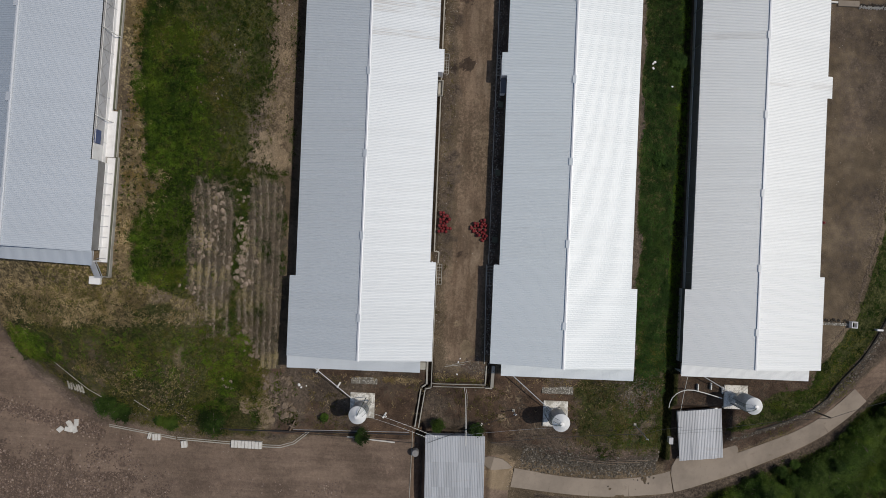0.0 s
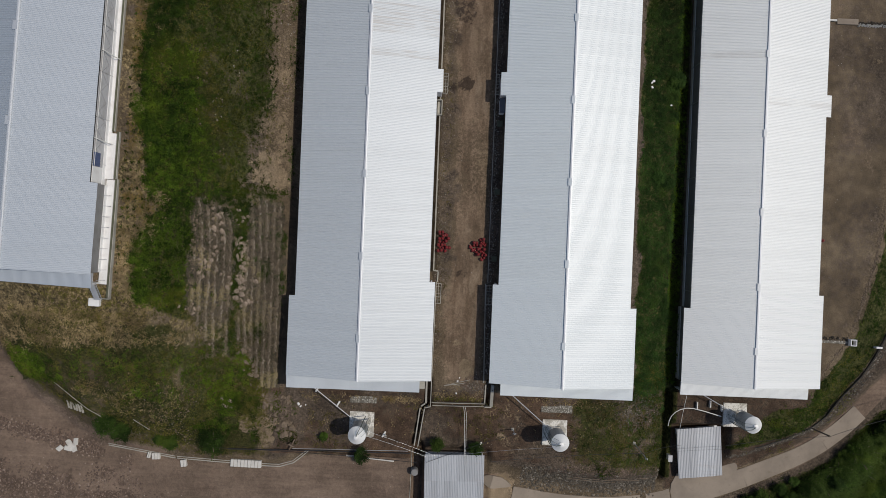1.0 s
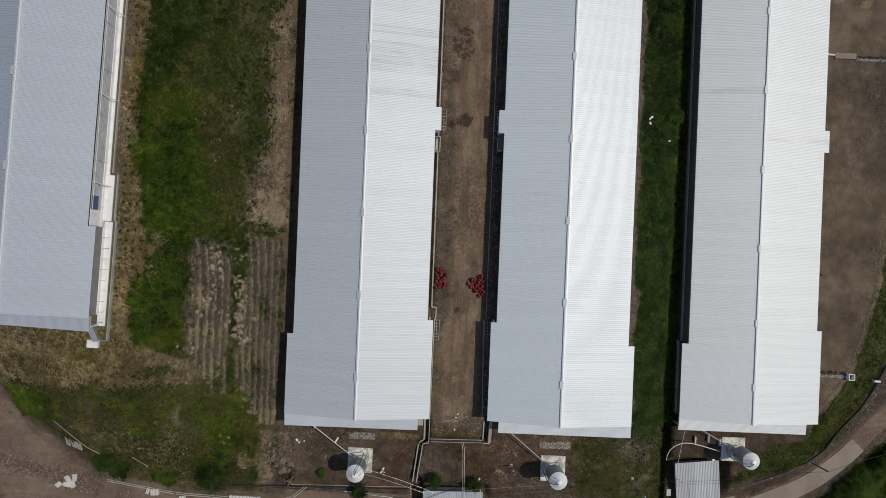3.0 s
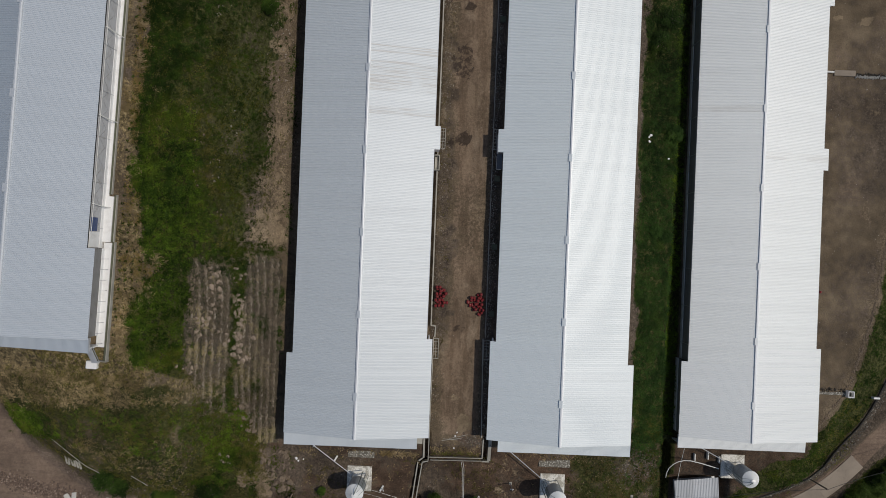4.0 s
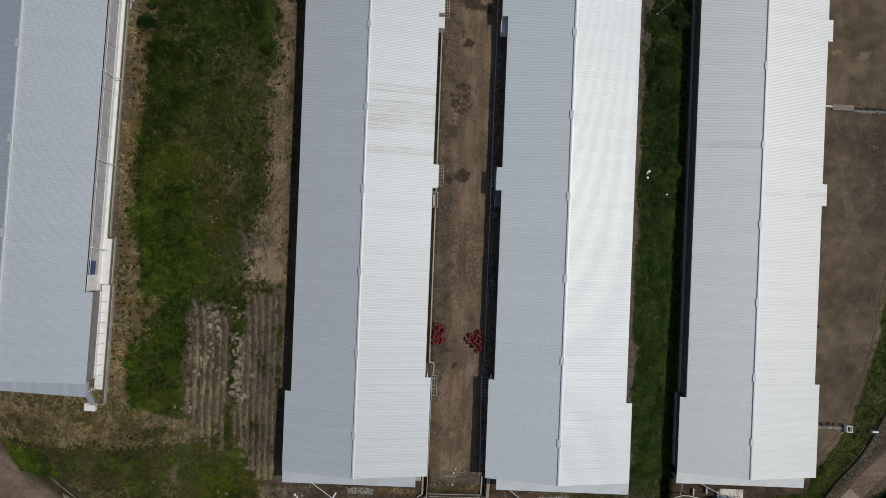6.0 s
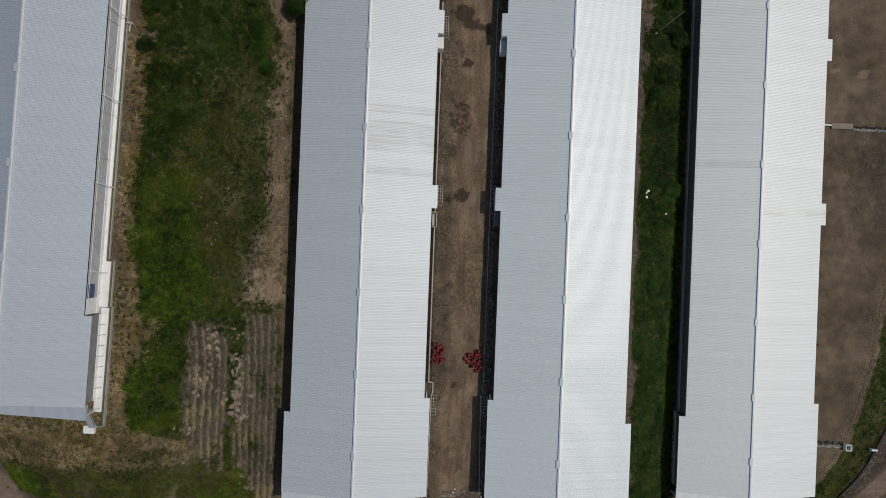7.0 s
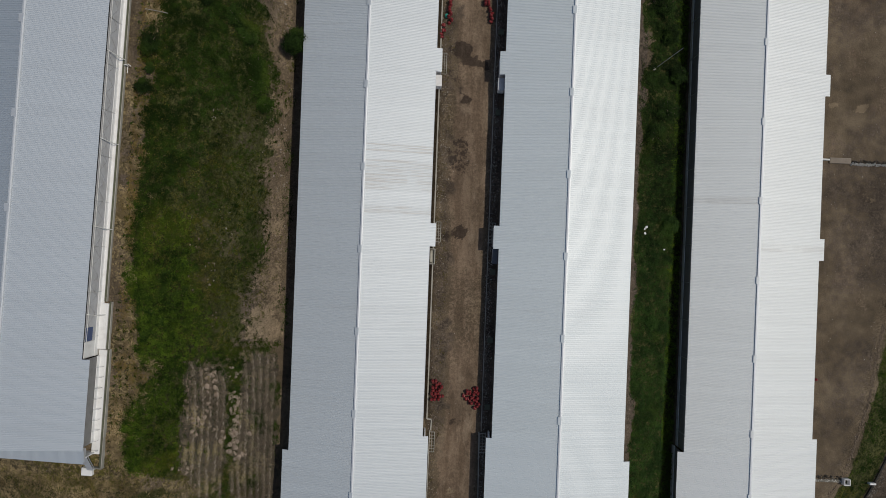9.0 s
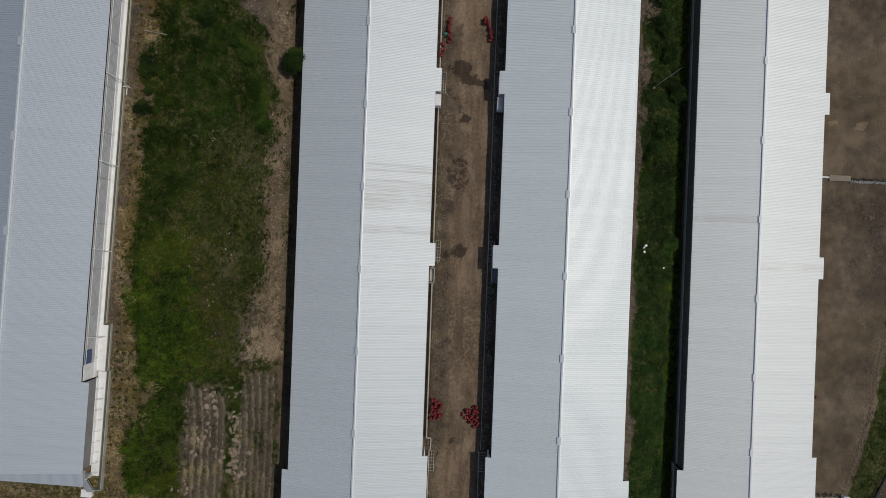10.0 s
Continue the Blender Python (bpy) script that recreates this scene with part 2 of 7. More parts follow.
def make_ground():
    m = Mat("soil", 0.95, 0, 0.12)
    z1, z2, z3, (wet, packed, _) = m.attr("cover"), m.attr("wear"), m.attr("plots"), m.attr("wet")
    green, straw, dark = z1[0], z1[1], z1[2]
    road, sand, gravel = z2[0], z2[1], z2[2]
    lot, tilled, red = z3[0], z3[1], z3[2]
    n0 = m.noise(0.16, 5, 0.6)
    n1 = m.noise(0.75, 6, 0.68)
    n2 = m.noise(3.0, 5, 0.7)
    n3 = m.noise(8.0, 5, 0.75)
    c = m.mix(m.step(n1, 0.32, 0.68), (0.148, 0.112, 0.074), (0.096, 0.074, 0.050))
    c = m.mix(m.step(n0, 0.45, 0.7, 0, 0.4), c, (0.168, 0.132, 0.090))

    def over(c, mask, tint, lo=0.35, hi=0.65, w=0.55):
        f = m.math("ADD", mask, m.math("MULTIPLY", m.math("SUBTRACT", n2, 0.5), w))
        f = m.math("ADD", f, m.math("MULTIPLY", m.math("SUBTRACT", n1, 0.5), w * 1.4))
        return m.mix(m.step(f, lo, hi), c, tint)

    roadc = m.mix(m.step(m.noise(1.0, 6, 0.68, (0.13, 0.9, 1)), 0.36, 0.66), (0.196, 0.144, 0.107), (0.140, 0.102, 0.077))
    roadc = m.mix(m.step(m.noise(1.0, 5, 0.7, (0.07, 2.6, 1)), 0.42, 0.66, 0, 0.4), roadc, (0.138, 0.099, 0.076))
    roadc = m.mix(m.step(n1, 0.5, 0.72, 0, 0.7), roadc, (0.198, 0.140, 0.104))
    c = over(c, road, roadc, 0.4, 0.6, 0.3)
    lotc = m.mix(m.step(m.noise(1.0, 6, 0.68, (0.9, 0.13, 1)), 0.36, 0.66), (0.214, 0.156, 0.108), (0.132, 0.093, 0.063))
    c = over(c, lot, lotc, 0.3, 0.7, 0.8)
    strawc = m.mix(m.step(n2, 0.38, 0.66), (0.075, 0.059, 0.032), (0.225, 0.172, 0.092))
    c = over(c, straw, strawc, 0.35, 0.65, 0.9)
    c = over(c, dark, m.mix(m.step(n2, 0.3, 0.7), (0.062, 0.049, 0.037), (0.112, 0.086, 0.065)), 0.35, 0.7, 0.9)
    c = over(c, red, m.mix(m.step(n1, 0.35, 0.65), (0.108, 0.070, 0.047), (0.056, 0.038, 0.027)), 0.35, 0.75, 0.9)
    c = over(c, tilled, m.mix(m.step(n2, 0.35, 0.65), (0.104, 0.085, 0.062), (0.052, 0.044, 0.031)), 0.35, 0.6, 0.3)
    c = over(c, green, m.mix(m.step(n2, 0.35, 0.65), (0.023, 0.032, 0.008), (0.060, 0.058, 0.021)), 0.28, 0.6, 0.5)
    c = over(c, sand, m.mix(m.step(n1, 0.3, 0.7), (0.262, 0.200, 0.132), (0.172, 0.130, 0.085)), 0.4, 0.75, 0.8)
    mottle = m.step(m.noise(0.62, 6, 0.66, (1, 0.5, 1), 0.5), 0.47, 0.66, 0, 0.62)
    c = m.mix(m.math("MULTIPLY", mottle, lot), c, (0.084, 0.060, 0.042))
    bleach = m.step(m.noise(0.40, 6, 0.66, (1, 0.4, 1), 0.4), 0.52, 0.68, 0, 0.7)
    c = m.mix(m.math("MULTIPLY", bleach, lot), c, (0.258, 0.198, 0.142))
    dist = m.cells(4.2)[0]
    pebble = m.mix(m.step(dist, 0.1, 0.5), (0.205, 0.148, 0.112), (0.090, 0.065, 0.050))
    c = over(c, gravel, pebble, 0.35, 0.85, 0.9)
    soak = m.math("ADD", wet, m.math("MULTIPLY", m.math("SUBTRACT", n2, 0.5), 0.7))
    soak = m.math("ADD", soak, m.math("MULTIPLY", m.math("SUBTRACT", n1, 0.5), 0.8))
    c = m.mix(m.step(soak, 0.40, 0.58, 0, 0.78), c, (0.030, 0.022, 0.018))
    grain = m.step(n3, 0.28, 0.72, 0.45, 1.55)
    firm = m.math("MAXIMUM", m.math("MAXIMUM", road, lot), packed)
    c = m.mix(m.math("SUBTRACT", 0.95, m.math("MULTIPLY", firm, 0.72)), c, grain, "MULTIPLY")
    c = m.mix(0.8, c, m.step(n0, 0.32, 0.68, 0.7, 1.3), "MULTIPLY")
    c = m.mix(m.math("SUBTRACT", 1.0, m.math("MULTIPLY", firm, 0.55)), c, m.step(n2, 0.3, 0.7, 0.72, 1.28), "MULTIPLY")
    spot = m.cells(1.9)[0]
    pick = m.math("MULTIPLY", m.step(spot, 0.05, 0.09, 1, 0), m.math("GREATER_THAN", m.noise(0.9, 2), 0.55))
    c = m.mix(m.math("MULTIPLY", pick, m.math("SUBTRACT", 1.0, green)), c, (0.42, 0.38, 0.33))
    m.color(c)
    return m.bump(m.math("ADD", n2, m.math("MULTIPLY", n3, 0.6)), 0.7, 0.14).m


SOIL = make_ground()


# ---- mesh helpers ----
def mesh_of(name, verts, faces, mat):
    me = bpy.data.meshes.new(name)
    me.from_pydata(verts, [], faces)
    me.materials.append(mat)
    me.update()
    return me


def part(name, bm, mat, parent=None, label=""):
    """Links a bmesh as one mesh object, under a thing or a part if given."""
    me = bpy.data.meshes.new(name)
    bmesh.ops.recalc_face_normals(bm, faces=bm.faces)
    bm.to_mesh(me)
    bm.free()
    me.materials.append(mat)
    ob = new(name, me)
    if parent:
        ob.parent = parent
    return tagged(ob, label)


def shared(name, me, parent, m):
    ob = new(name, me)
    ob.parent = parent
    ob.matrix_basis = m
    return ob


def thing(name, place, label, category, group="", kind="", turn=0.0):
    ob = new(name)
    ob.empty_display_size = 0.3
    ob.matrix_basis = pose(*place, 0, 0, turn)
    return tagged(ob, label, category, group, kind)


def box(x0, x1, y0, y1, z0, z1, bevel=0.02, bm=None):
    """A box with rounded edges, into bm or a new bmesh."""
    own = bmesh.new()
    r = bmesh.ops.create_cube(own, size=1)
    for v in r["verts"]:
        v.co = Vector(((x0 + x1) / 2 + v.co.x * (x1 - x0), (y0 + y1) / 2 + v.co.y * (y1 - y0), (z0 + z1) / 2 + v.co.z * (z1 - z0)))
    if bevel:
        bmesh.ops.bevel(own, geom=list(own.edges), offset=bevel, segments=1, affect="EDGES")
    if bm is None:
        return own
    me = bpy.data.meshes.new("tmp")
    own.to_mesh(me)
    own.free()
    bm.from_mesh(me)
    bpy.data.meshes.remove(me)
    return bm


def tube(points, radius, sides=8, bm=None):
    """A pipe along points."""
    bm = bm or bmesh.new()
    pts = [Vector(p) for p in points]
    rings = []
    for i, p in enumerate(pts):
        d = (pts[min(i + 1, len(pts) - 1)] - pts[max(i - 1, 0)]).normalized()
        up = Vector((0, 0, 1)) if abs(d.z) < 0.9 else Vector((1, 0, 0))
        a = d.cross(up).normalized()
        b = a.cross(d)
        rings.append([bm.verts.new(p + (a * math.cos(q) + b * math.sin(q)) * radius)
                      for q in [math.tau * k / sides for k in range(sides)]])
    for r0, r1 in zip(rings, rings[1:]):
        for k in range(sides):
            bm.faces.new((r0[k], r0[(k + 1) % sides], r1[(k + 1) % sides], r1[k]))
    bm.faces.new(rings[0][::-1])
    bm.faces.new(rings[-1])
    return bm


def lathe(profile, sides=24, bm=None):
    """Turns (radius, height) pairs about z."""
    bm = bm or bmesh.new()
    rings = [[bm.verts.new((r * math.cos(math.tau * k / sides), r * math.sin(math.tau * k / sides), z)) for k in range(sides)] for r, z in profile]
    for r0, r1 in zip(rings, rings[1:]):
        for k in range(sides):
            bm.faces.new((r0[k], r0[(k + 1) % sides], r1[(k + 1) % sides], r1[k]))
    bm.faces.new(rings[0][::-1])
    bm.faces.new(rings[-1])
    return bm


# ---- ground ----
def ramp(a, b, x):
    t = np.clip((np.asarray(x, float) - a) / (b - a), 0, 1)
    return t * t * (3 - 2 * t)


LATTICE = np.random.default_rng(11).uniform(-1, 1, (256, 256))


def wave(x, y, s, seed=0.0):
    """Smooth uneven noise for arrays, about -1 to 1, with features some 2.4 s across."""
    x, y = np.asarray(x, float) / (2.4 * s) + 17.3 * seed + 90, np.asarray(y, float) / (2.4 * s) + 31.7 * seed + 90
    total, gain = 0.0, 1.0
    for _ in range(4):
        i, j = np.floor(x).astype(int), np.floor(y).astype(int)
        u, v = x - i, y - j
        u, v = u * u * (3 - 2 * u), v * v * (3 - 2 * v)
        i0, i1, j0, j1 = i % 256, (i + 1) % 256, j % 256, (j + 1) % 256
        total = total + gain * ((LATTICE[i0, j0] * (1 - u) + LATTICE[i1, j0] * u) * (1 - v) + (LATTICE[i0, j1] * (1 - u) + LATTICE[i1, j1] * u) * v)
        x, y, gain = x * 2.07 + 5.1, y * 2.07 + 9.7, gain * 0.55
    return np.clip(total * 0.85, -1.2, 1.2)


def road_edge(x):
    """North edge of the dirt road."""
    return np.interp(x, [-70, -50.5, -47, -39, -29.6, -19, -14.5, -3], [6, -12.4, -17, -22.4, -23.7, -24.0, -22.5, -22.4])


def road_bank(x):
    """Where the weeds begin above the bare shoulder of the dirt road."""
    return np.interp(x, [-70, -52, -49.8, -46.8, -43.9, -41.3, -38.4, -34.4, -30, -19, -14], [8, -9, -11.9, -14.4, -16.2, -18.5, -19.9, -21.4, -22.6, -23.0, -21.5])


def lane_y(x):
    return (lane_bend(np.asarray(x) - 1.8) + lane_bend(np.asarray(x) - 0.6) + lane_bend(np.asarray(x) + 0.6) + lane_bend(np.asarray(x) + 1.8)) / 4


def lane_bend(x):
    return np.interp(x, [4, 9.5, 14.7, 20.5, 26, 29.8, 33.4, 38.3, 42.7, 46.9, 50.4, 53.5, 58], [-26.0, -26.83, -27.8, -28.45, -28.3, -27.8, -26.75, -25.3, -23.55, -21.8, -19.4, -16.5, -11.5])


def lane_z(x):
    return np.interp(x, [4, 9, 19, 30, 40, 46, 54, 70], [-1.9, -2.9, -5.0, -7.0, -8.0, -8.4, -8.6, -8.9])


def ground(x, y):
    x, y = np.asarray(x, float), np.asarray(y, float)
    north = np.interp(x, [-60, -29.5, -26, -23.3, -20.5, -19, -17.3], [10, 9.9, 8.9, 7.4, 4.1, 1.5, 0.1])
    south = np.interp(x, [-60, -30.0, -27, -24, -20, -17.3], [10, 9.6, 6.0, 2.9, 1.4, 0.1])
    west = south + (north - south) * ramp(1, 10, y)
    d = y - road_edge(x)
    west = -1.2 + (west + 1.2) * np.interp(d, [0.2, 2, 6.5, 18], [0, 0.08, 0.42, 1])
    mid = -0.95 * ramp(-13.5, -17.5, y) - 0.3 * ramp(-17.5, -23, y)
    z = np.where(x < -17.3, west, mid)
    # the drop between the second and the third house, and the yard below it
    drop = np.interp(x, [21.6, 23.0, 25.4, 26.85, 27.1], [0, 0.20, 0.40, 0.55, 1])
    cut = np.interp(x, [21.6, 23.0, 25.4, 27.3, 27.55], [0, 0.22, 0.42, 0.54, 1])
    drop = drop + (cut - drop) * ramp(-6, 14, y)
    z = z * (1 - drop) + -5.0 * drop
    # the fall to the concrete lane
    ly, lz = lane_y(x), lane_z(x) - 0.04
    k = np.where(x > 4, ramp(ly + 5.2, ly + 1.9, y), 0) * ramp(5, 9, x)
    low = lz - 3.5 * ramp(ly - 2.2, ly - 11, y)
    z = z * (1 - k) + low * k
    # dug-out floors of the two gate sheds
    c1 = ramp(-1.9, -1.4, x) * (1 - ramp(6.0, 6.8, x)) * ramp(-20.7, -21.3, y)
    z = z * (1 - c1) + np.minimum(z, -2.3) * c1
    c2 = ramp(28.2, 28.8, x) * (1 - ramp(35.4, 36.4, x)) * ramp(-17.7, -18.5, y)
    z = z * (1 - c2) + np.minimum(z, lz + 0.1) * c2
    # the lower ground beyond the east yard
    e = ramp(0.4, 5.0, near_edge(x, y)) * (1 - k)
    z = z * (1 - e) + (-6.9) * e
    return z + 0.07 * wave(x, y, 1.6) + 0.05 * wave(x, y, 0.6, 3)


def gz(x, y):
    return float(ground(x, y))


def near_line(x, y, a, b):
    ax, ay, bx, by = *a, *b
    t = np.clip(((x - ax) * (bx - ax) + (y - ay) * (by - ay)) / ((bx - ax) ** 2 + (by - ay) ** 2), 0, 1)
    return np.hypot(x - ax - t * (bx - ax), y - ay - t * (by - ay))


def blob(x, y, cx, cy, rx, ry, rough=0.35, soft=0.225):
    """1 inside a rough-edged ellipse, 0 outside."""
    size = 0.5 * min(rx, ry)
    x, y = x + size * wave(x, y, 0.45 * size + 0.12, cy + 3), y + size * wave(x, y, 0.45 * size + 0.12, cx + 5)
    q = np.hypot((x - cx) / rx, (y - cy) / ry) + rough * wave(x, y, 1.1, cx) * 0.6 + rough * wave(x, y, 0.45, cy) * 0.4
    return 1 - ramp(0.975 - soft, 0.975 + soft, q)


def slope_left(y):
    """Where the green of the slope begins below the dry terrace."""
    return np.interp(y, [-6, -3, 1, 3.4, 5.2, 7, 12.5, 15.4, 24, 28.5, 35, 38, 40, 43.5, 50], [-31.4, -31.3, -31.5, -30.2, -29.6, -30.0, -31.0, -31.9, -31.6, -30.8, -30.1, -30.5, -31.3, -29.4, -29.2])


def slope_right(y):
    """Where the green of the slope ends above the bare foot of the house."""
    return np.interp(y, [6, 8, 10, 12.5, 15.4, 17, 22.5, 28.5, 31, 38, 41, 44.6, 46.2, 52], [-18.2, -19.6, -21.2, -21.0, -20.3, -19.7, -19.8, -19.5, -19.1, -19.0, -19.6, -20.3, -21.5, -21.8])


def green_cover(x, y, bare=1.0):
    """Where weeds and grass grow, 0 to 1."""
    edge = 0.9 * wave(x, y, 1.8, 2) + 0.5 * wave(x, y, 0.7, 5) + 0.7 * wave(x, y, 3.5, 1)
    slope = ramp(-0.5, 0.6, x - slope_left(y) + 0.8 * wave(x, y, 0.9, 5) + 0.4 * wave(x, y, 0.33, 12)) * (1 - ramp(-0.7, 0.5, x - slope_right(y) + 0.7 * wave(x, y, 0.8, 2) + 0.5 * wave(x, y, 0.33, 3)))
    slope = slope * ramp(-6.3, -5.0, y + 0.6 * np.clip(x + 29, -3, 3) + 0.8 * wave(x, y, 0.9, 5) + 0.6 * wave(x, y, 2.0, 8))
    slope = slope * (1 - 0.85 * field(x, y))
    low = ramp(0.0, 1.2, y - road_bank(x) + 0.5 * edge) * (1 - ramp(-7.5, -6.0, y + 0.5 * edge)) * (1 - ramp(-20.5, -18.3, x + edge))
    low = low * (0.55 + 0.45 * wave(x, y, 1.6, 8))
    low = np.maximum(low, blob(x, y, -45.5, -12.9, 3.6, 2.2) + blob(x, y, -24.0, -16.0, 2.2, 1.6) + blob(x, y, -25.2, -19.6, 2.4, 1.2))
    bank = ramp(22.3, 23.2, x + 0.55 * edge) * (1 - ramp(27.0, 27.5, x + 0.25 * edge - 0.2 * ramp(-6, 14, y))) * ramp(-22, -15, y + edge)
    bank = bank * (1 - 0.9 * ramp(-12.0, -14.2, y + 0.5 * edge)) * (1 - 0.75 * np.clip(blob(x, y, 23.2, 44.5, 0.9, 2.6, 0.9) + blob(x, y, 23.4, 52, 1.2, 2.6, 0.9) + blob(x, y, 23.0, 38, 0.6, 2.0, 0.9), 0, 1))
    patch = blob(x, y, 21.5, -19.6, 4.0, 2.6, 0.8) * 0.25
    east = ramp(0.0, 1.2, near_edge(x, y) + edge * 0.5) * ramp(45.4, 46.4, x + 0.2 * edge) * ramp(0.0, 0.5, wall_side(x, y))
    south_east = (x > 12) * ramp(-2.2, -4.0, y - lane_y(x) + 0.5 * edge)
    rim = ramp(35.2, 36, x) * ramp(0.2, -0.8, y - np.interp(x, [35.3, 37.6, 39.6, 40.8, 43.9, 46.9, 48.4], [-20.8, -19.0, -17.3, -16.0, -15.3, -13.4, -10]) + 0.5 * edge) * ramp(0.1, 0.6, wall_side(x, y)) * (1 - ramp(52, 53, x))
    thin = (1 - lush(x, y)) * np.clip(0.62 + 0.45 * wave(x, y, 1.3, 9) + 0.3 * wave(x, y, 0.5, 19), 0, 1)
    slope = slope * (1 - bare * thin)
    slope = slope * (1 - sand_bed(x, y))
    return np.clip(np.maximum.reduce([slope, low, bank, patch, east, south_east, rim * 0.85]), 0, 1)


def sand_bed(x, y):
    """A narrow spill of bare sand at the foot of the slope."""
    return np.clip(blob(x, y, -19.75, 10.0, 1.45, 2.1, 0.5) + 0.5 * blob(x, y, -19.4, 13.6, 0.9, 2.2, 0.8) + 0.35 * blob(x, y, -19.2, 16.2, 0.7, 1.3, 0.8), 0, 1)


def lush(x, y):
    """1 on the moist upper band of the slope, falling to 0 on the stony, poorer ground below it."""
    edge = np.interp(y, [-6, 1.4, 5.5, 7.5, 10.8, 14, 21, 24, 27, 31, 34, 38, 60], [-26.4, -26.6, -25.6, -23.4, -24.4, -26.0, -26.3, -26.8, -26.2, -24.6, -21.5, -19.5, -19.5])
    q = x - edge + 1.0 * wave(x, y, 1.6, 17) + 0.6 * wave(x, y, 0.6, 18)
    return np.clip(1 - ramp(-0.9, 1.1, q), 0, 1)


def dry_foot(x, y):
    """Dry stony patches on the low slope above the road."""
    return np.clip(0.35 + 0.9 * wave(x, y, 1.2, 33), 0, 1) * ramp(0.2, 1.0, y - road_bank(x)) * ramp(-12.5, -15.5, y) * ramp(-42, -38, x) * (1 - ramp(-27, -25, x))


def wall_side(x, y):
    """How far inside the curving retaining wall a place lies."""
    return y - np.interp(x, [35.8, 39.8, 43.1, 46.4, 48.3, 50.3, 52.6, 54.1, 55.3, 57.6], [-21.3, -20.4, -19.3, -17.8, -16.4, -13.9, -11.3, -9.0, -6.6, -0.8])


def near_edge(x, y):
    """How far east of the edge of the east yard a place lies."""
    return x - np.interp(y, [-16, -12, -9.5, -6.7, -1.9, 2.7, 8, 20, 60], [43.6, 46.2, 47.9, 49.9, 51.4, 52.7, 53.5, 55.5, 58])


def bed_upper(y):
    """Edges of the upper bed."""
    return np.interp(y, [-10.9, -8.4, -5.3, 0.2, 6.1], [-25.4, -25.7, -27.0, -27.0, -26.2]), np.interp(y, [-11, -4.7, 1.6, 5.8], [-23.7, -23.4, -23.3, -23.1])


def bed_lower(y):
    """Edges of the lower bed."""
    return np.interp(y, [-14.7, -11.1, -8.5, -1.5, 6.3], [-19.8, -21.6, -22.9, -22.2, -21.5]), np.interp(y, [-14.7, 7], [-18.45, -18.3])


def field(x, y):
    """The planted beds on the slope above the first house, 0 to 1."""
    (a0, a1), (b0, b1) = bed_upper(y), bed_lower(y)
    rag = 0.3 * wave(x, y, 0.5, 3) + 0.35 * wave(x, y, 1.4, 6)
    one = ramp(a0 - 0.3, a0 + 0.2, x + rag) * (1 - ramp(a1 - 0.1, a1 + 0.3, x + rag)) * ramp(-11.0, -10.6, y) * (1 - ramp(4.6, 6.8, y + 1.2 * wave(x, y, 0.9)))
    two = ramp(b0 - 0.3, b0 + 0.2, x + rag) * (1 - ramp(b1 - 0.1, b1 + 0.3, x + rag)) * ramp(-14.8, -14.3, y) * (1 - ramp(5.6, 7.6, y + 1.2 * wave(x, y, 0.9)))
    return np.maximum(one, two)


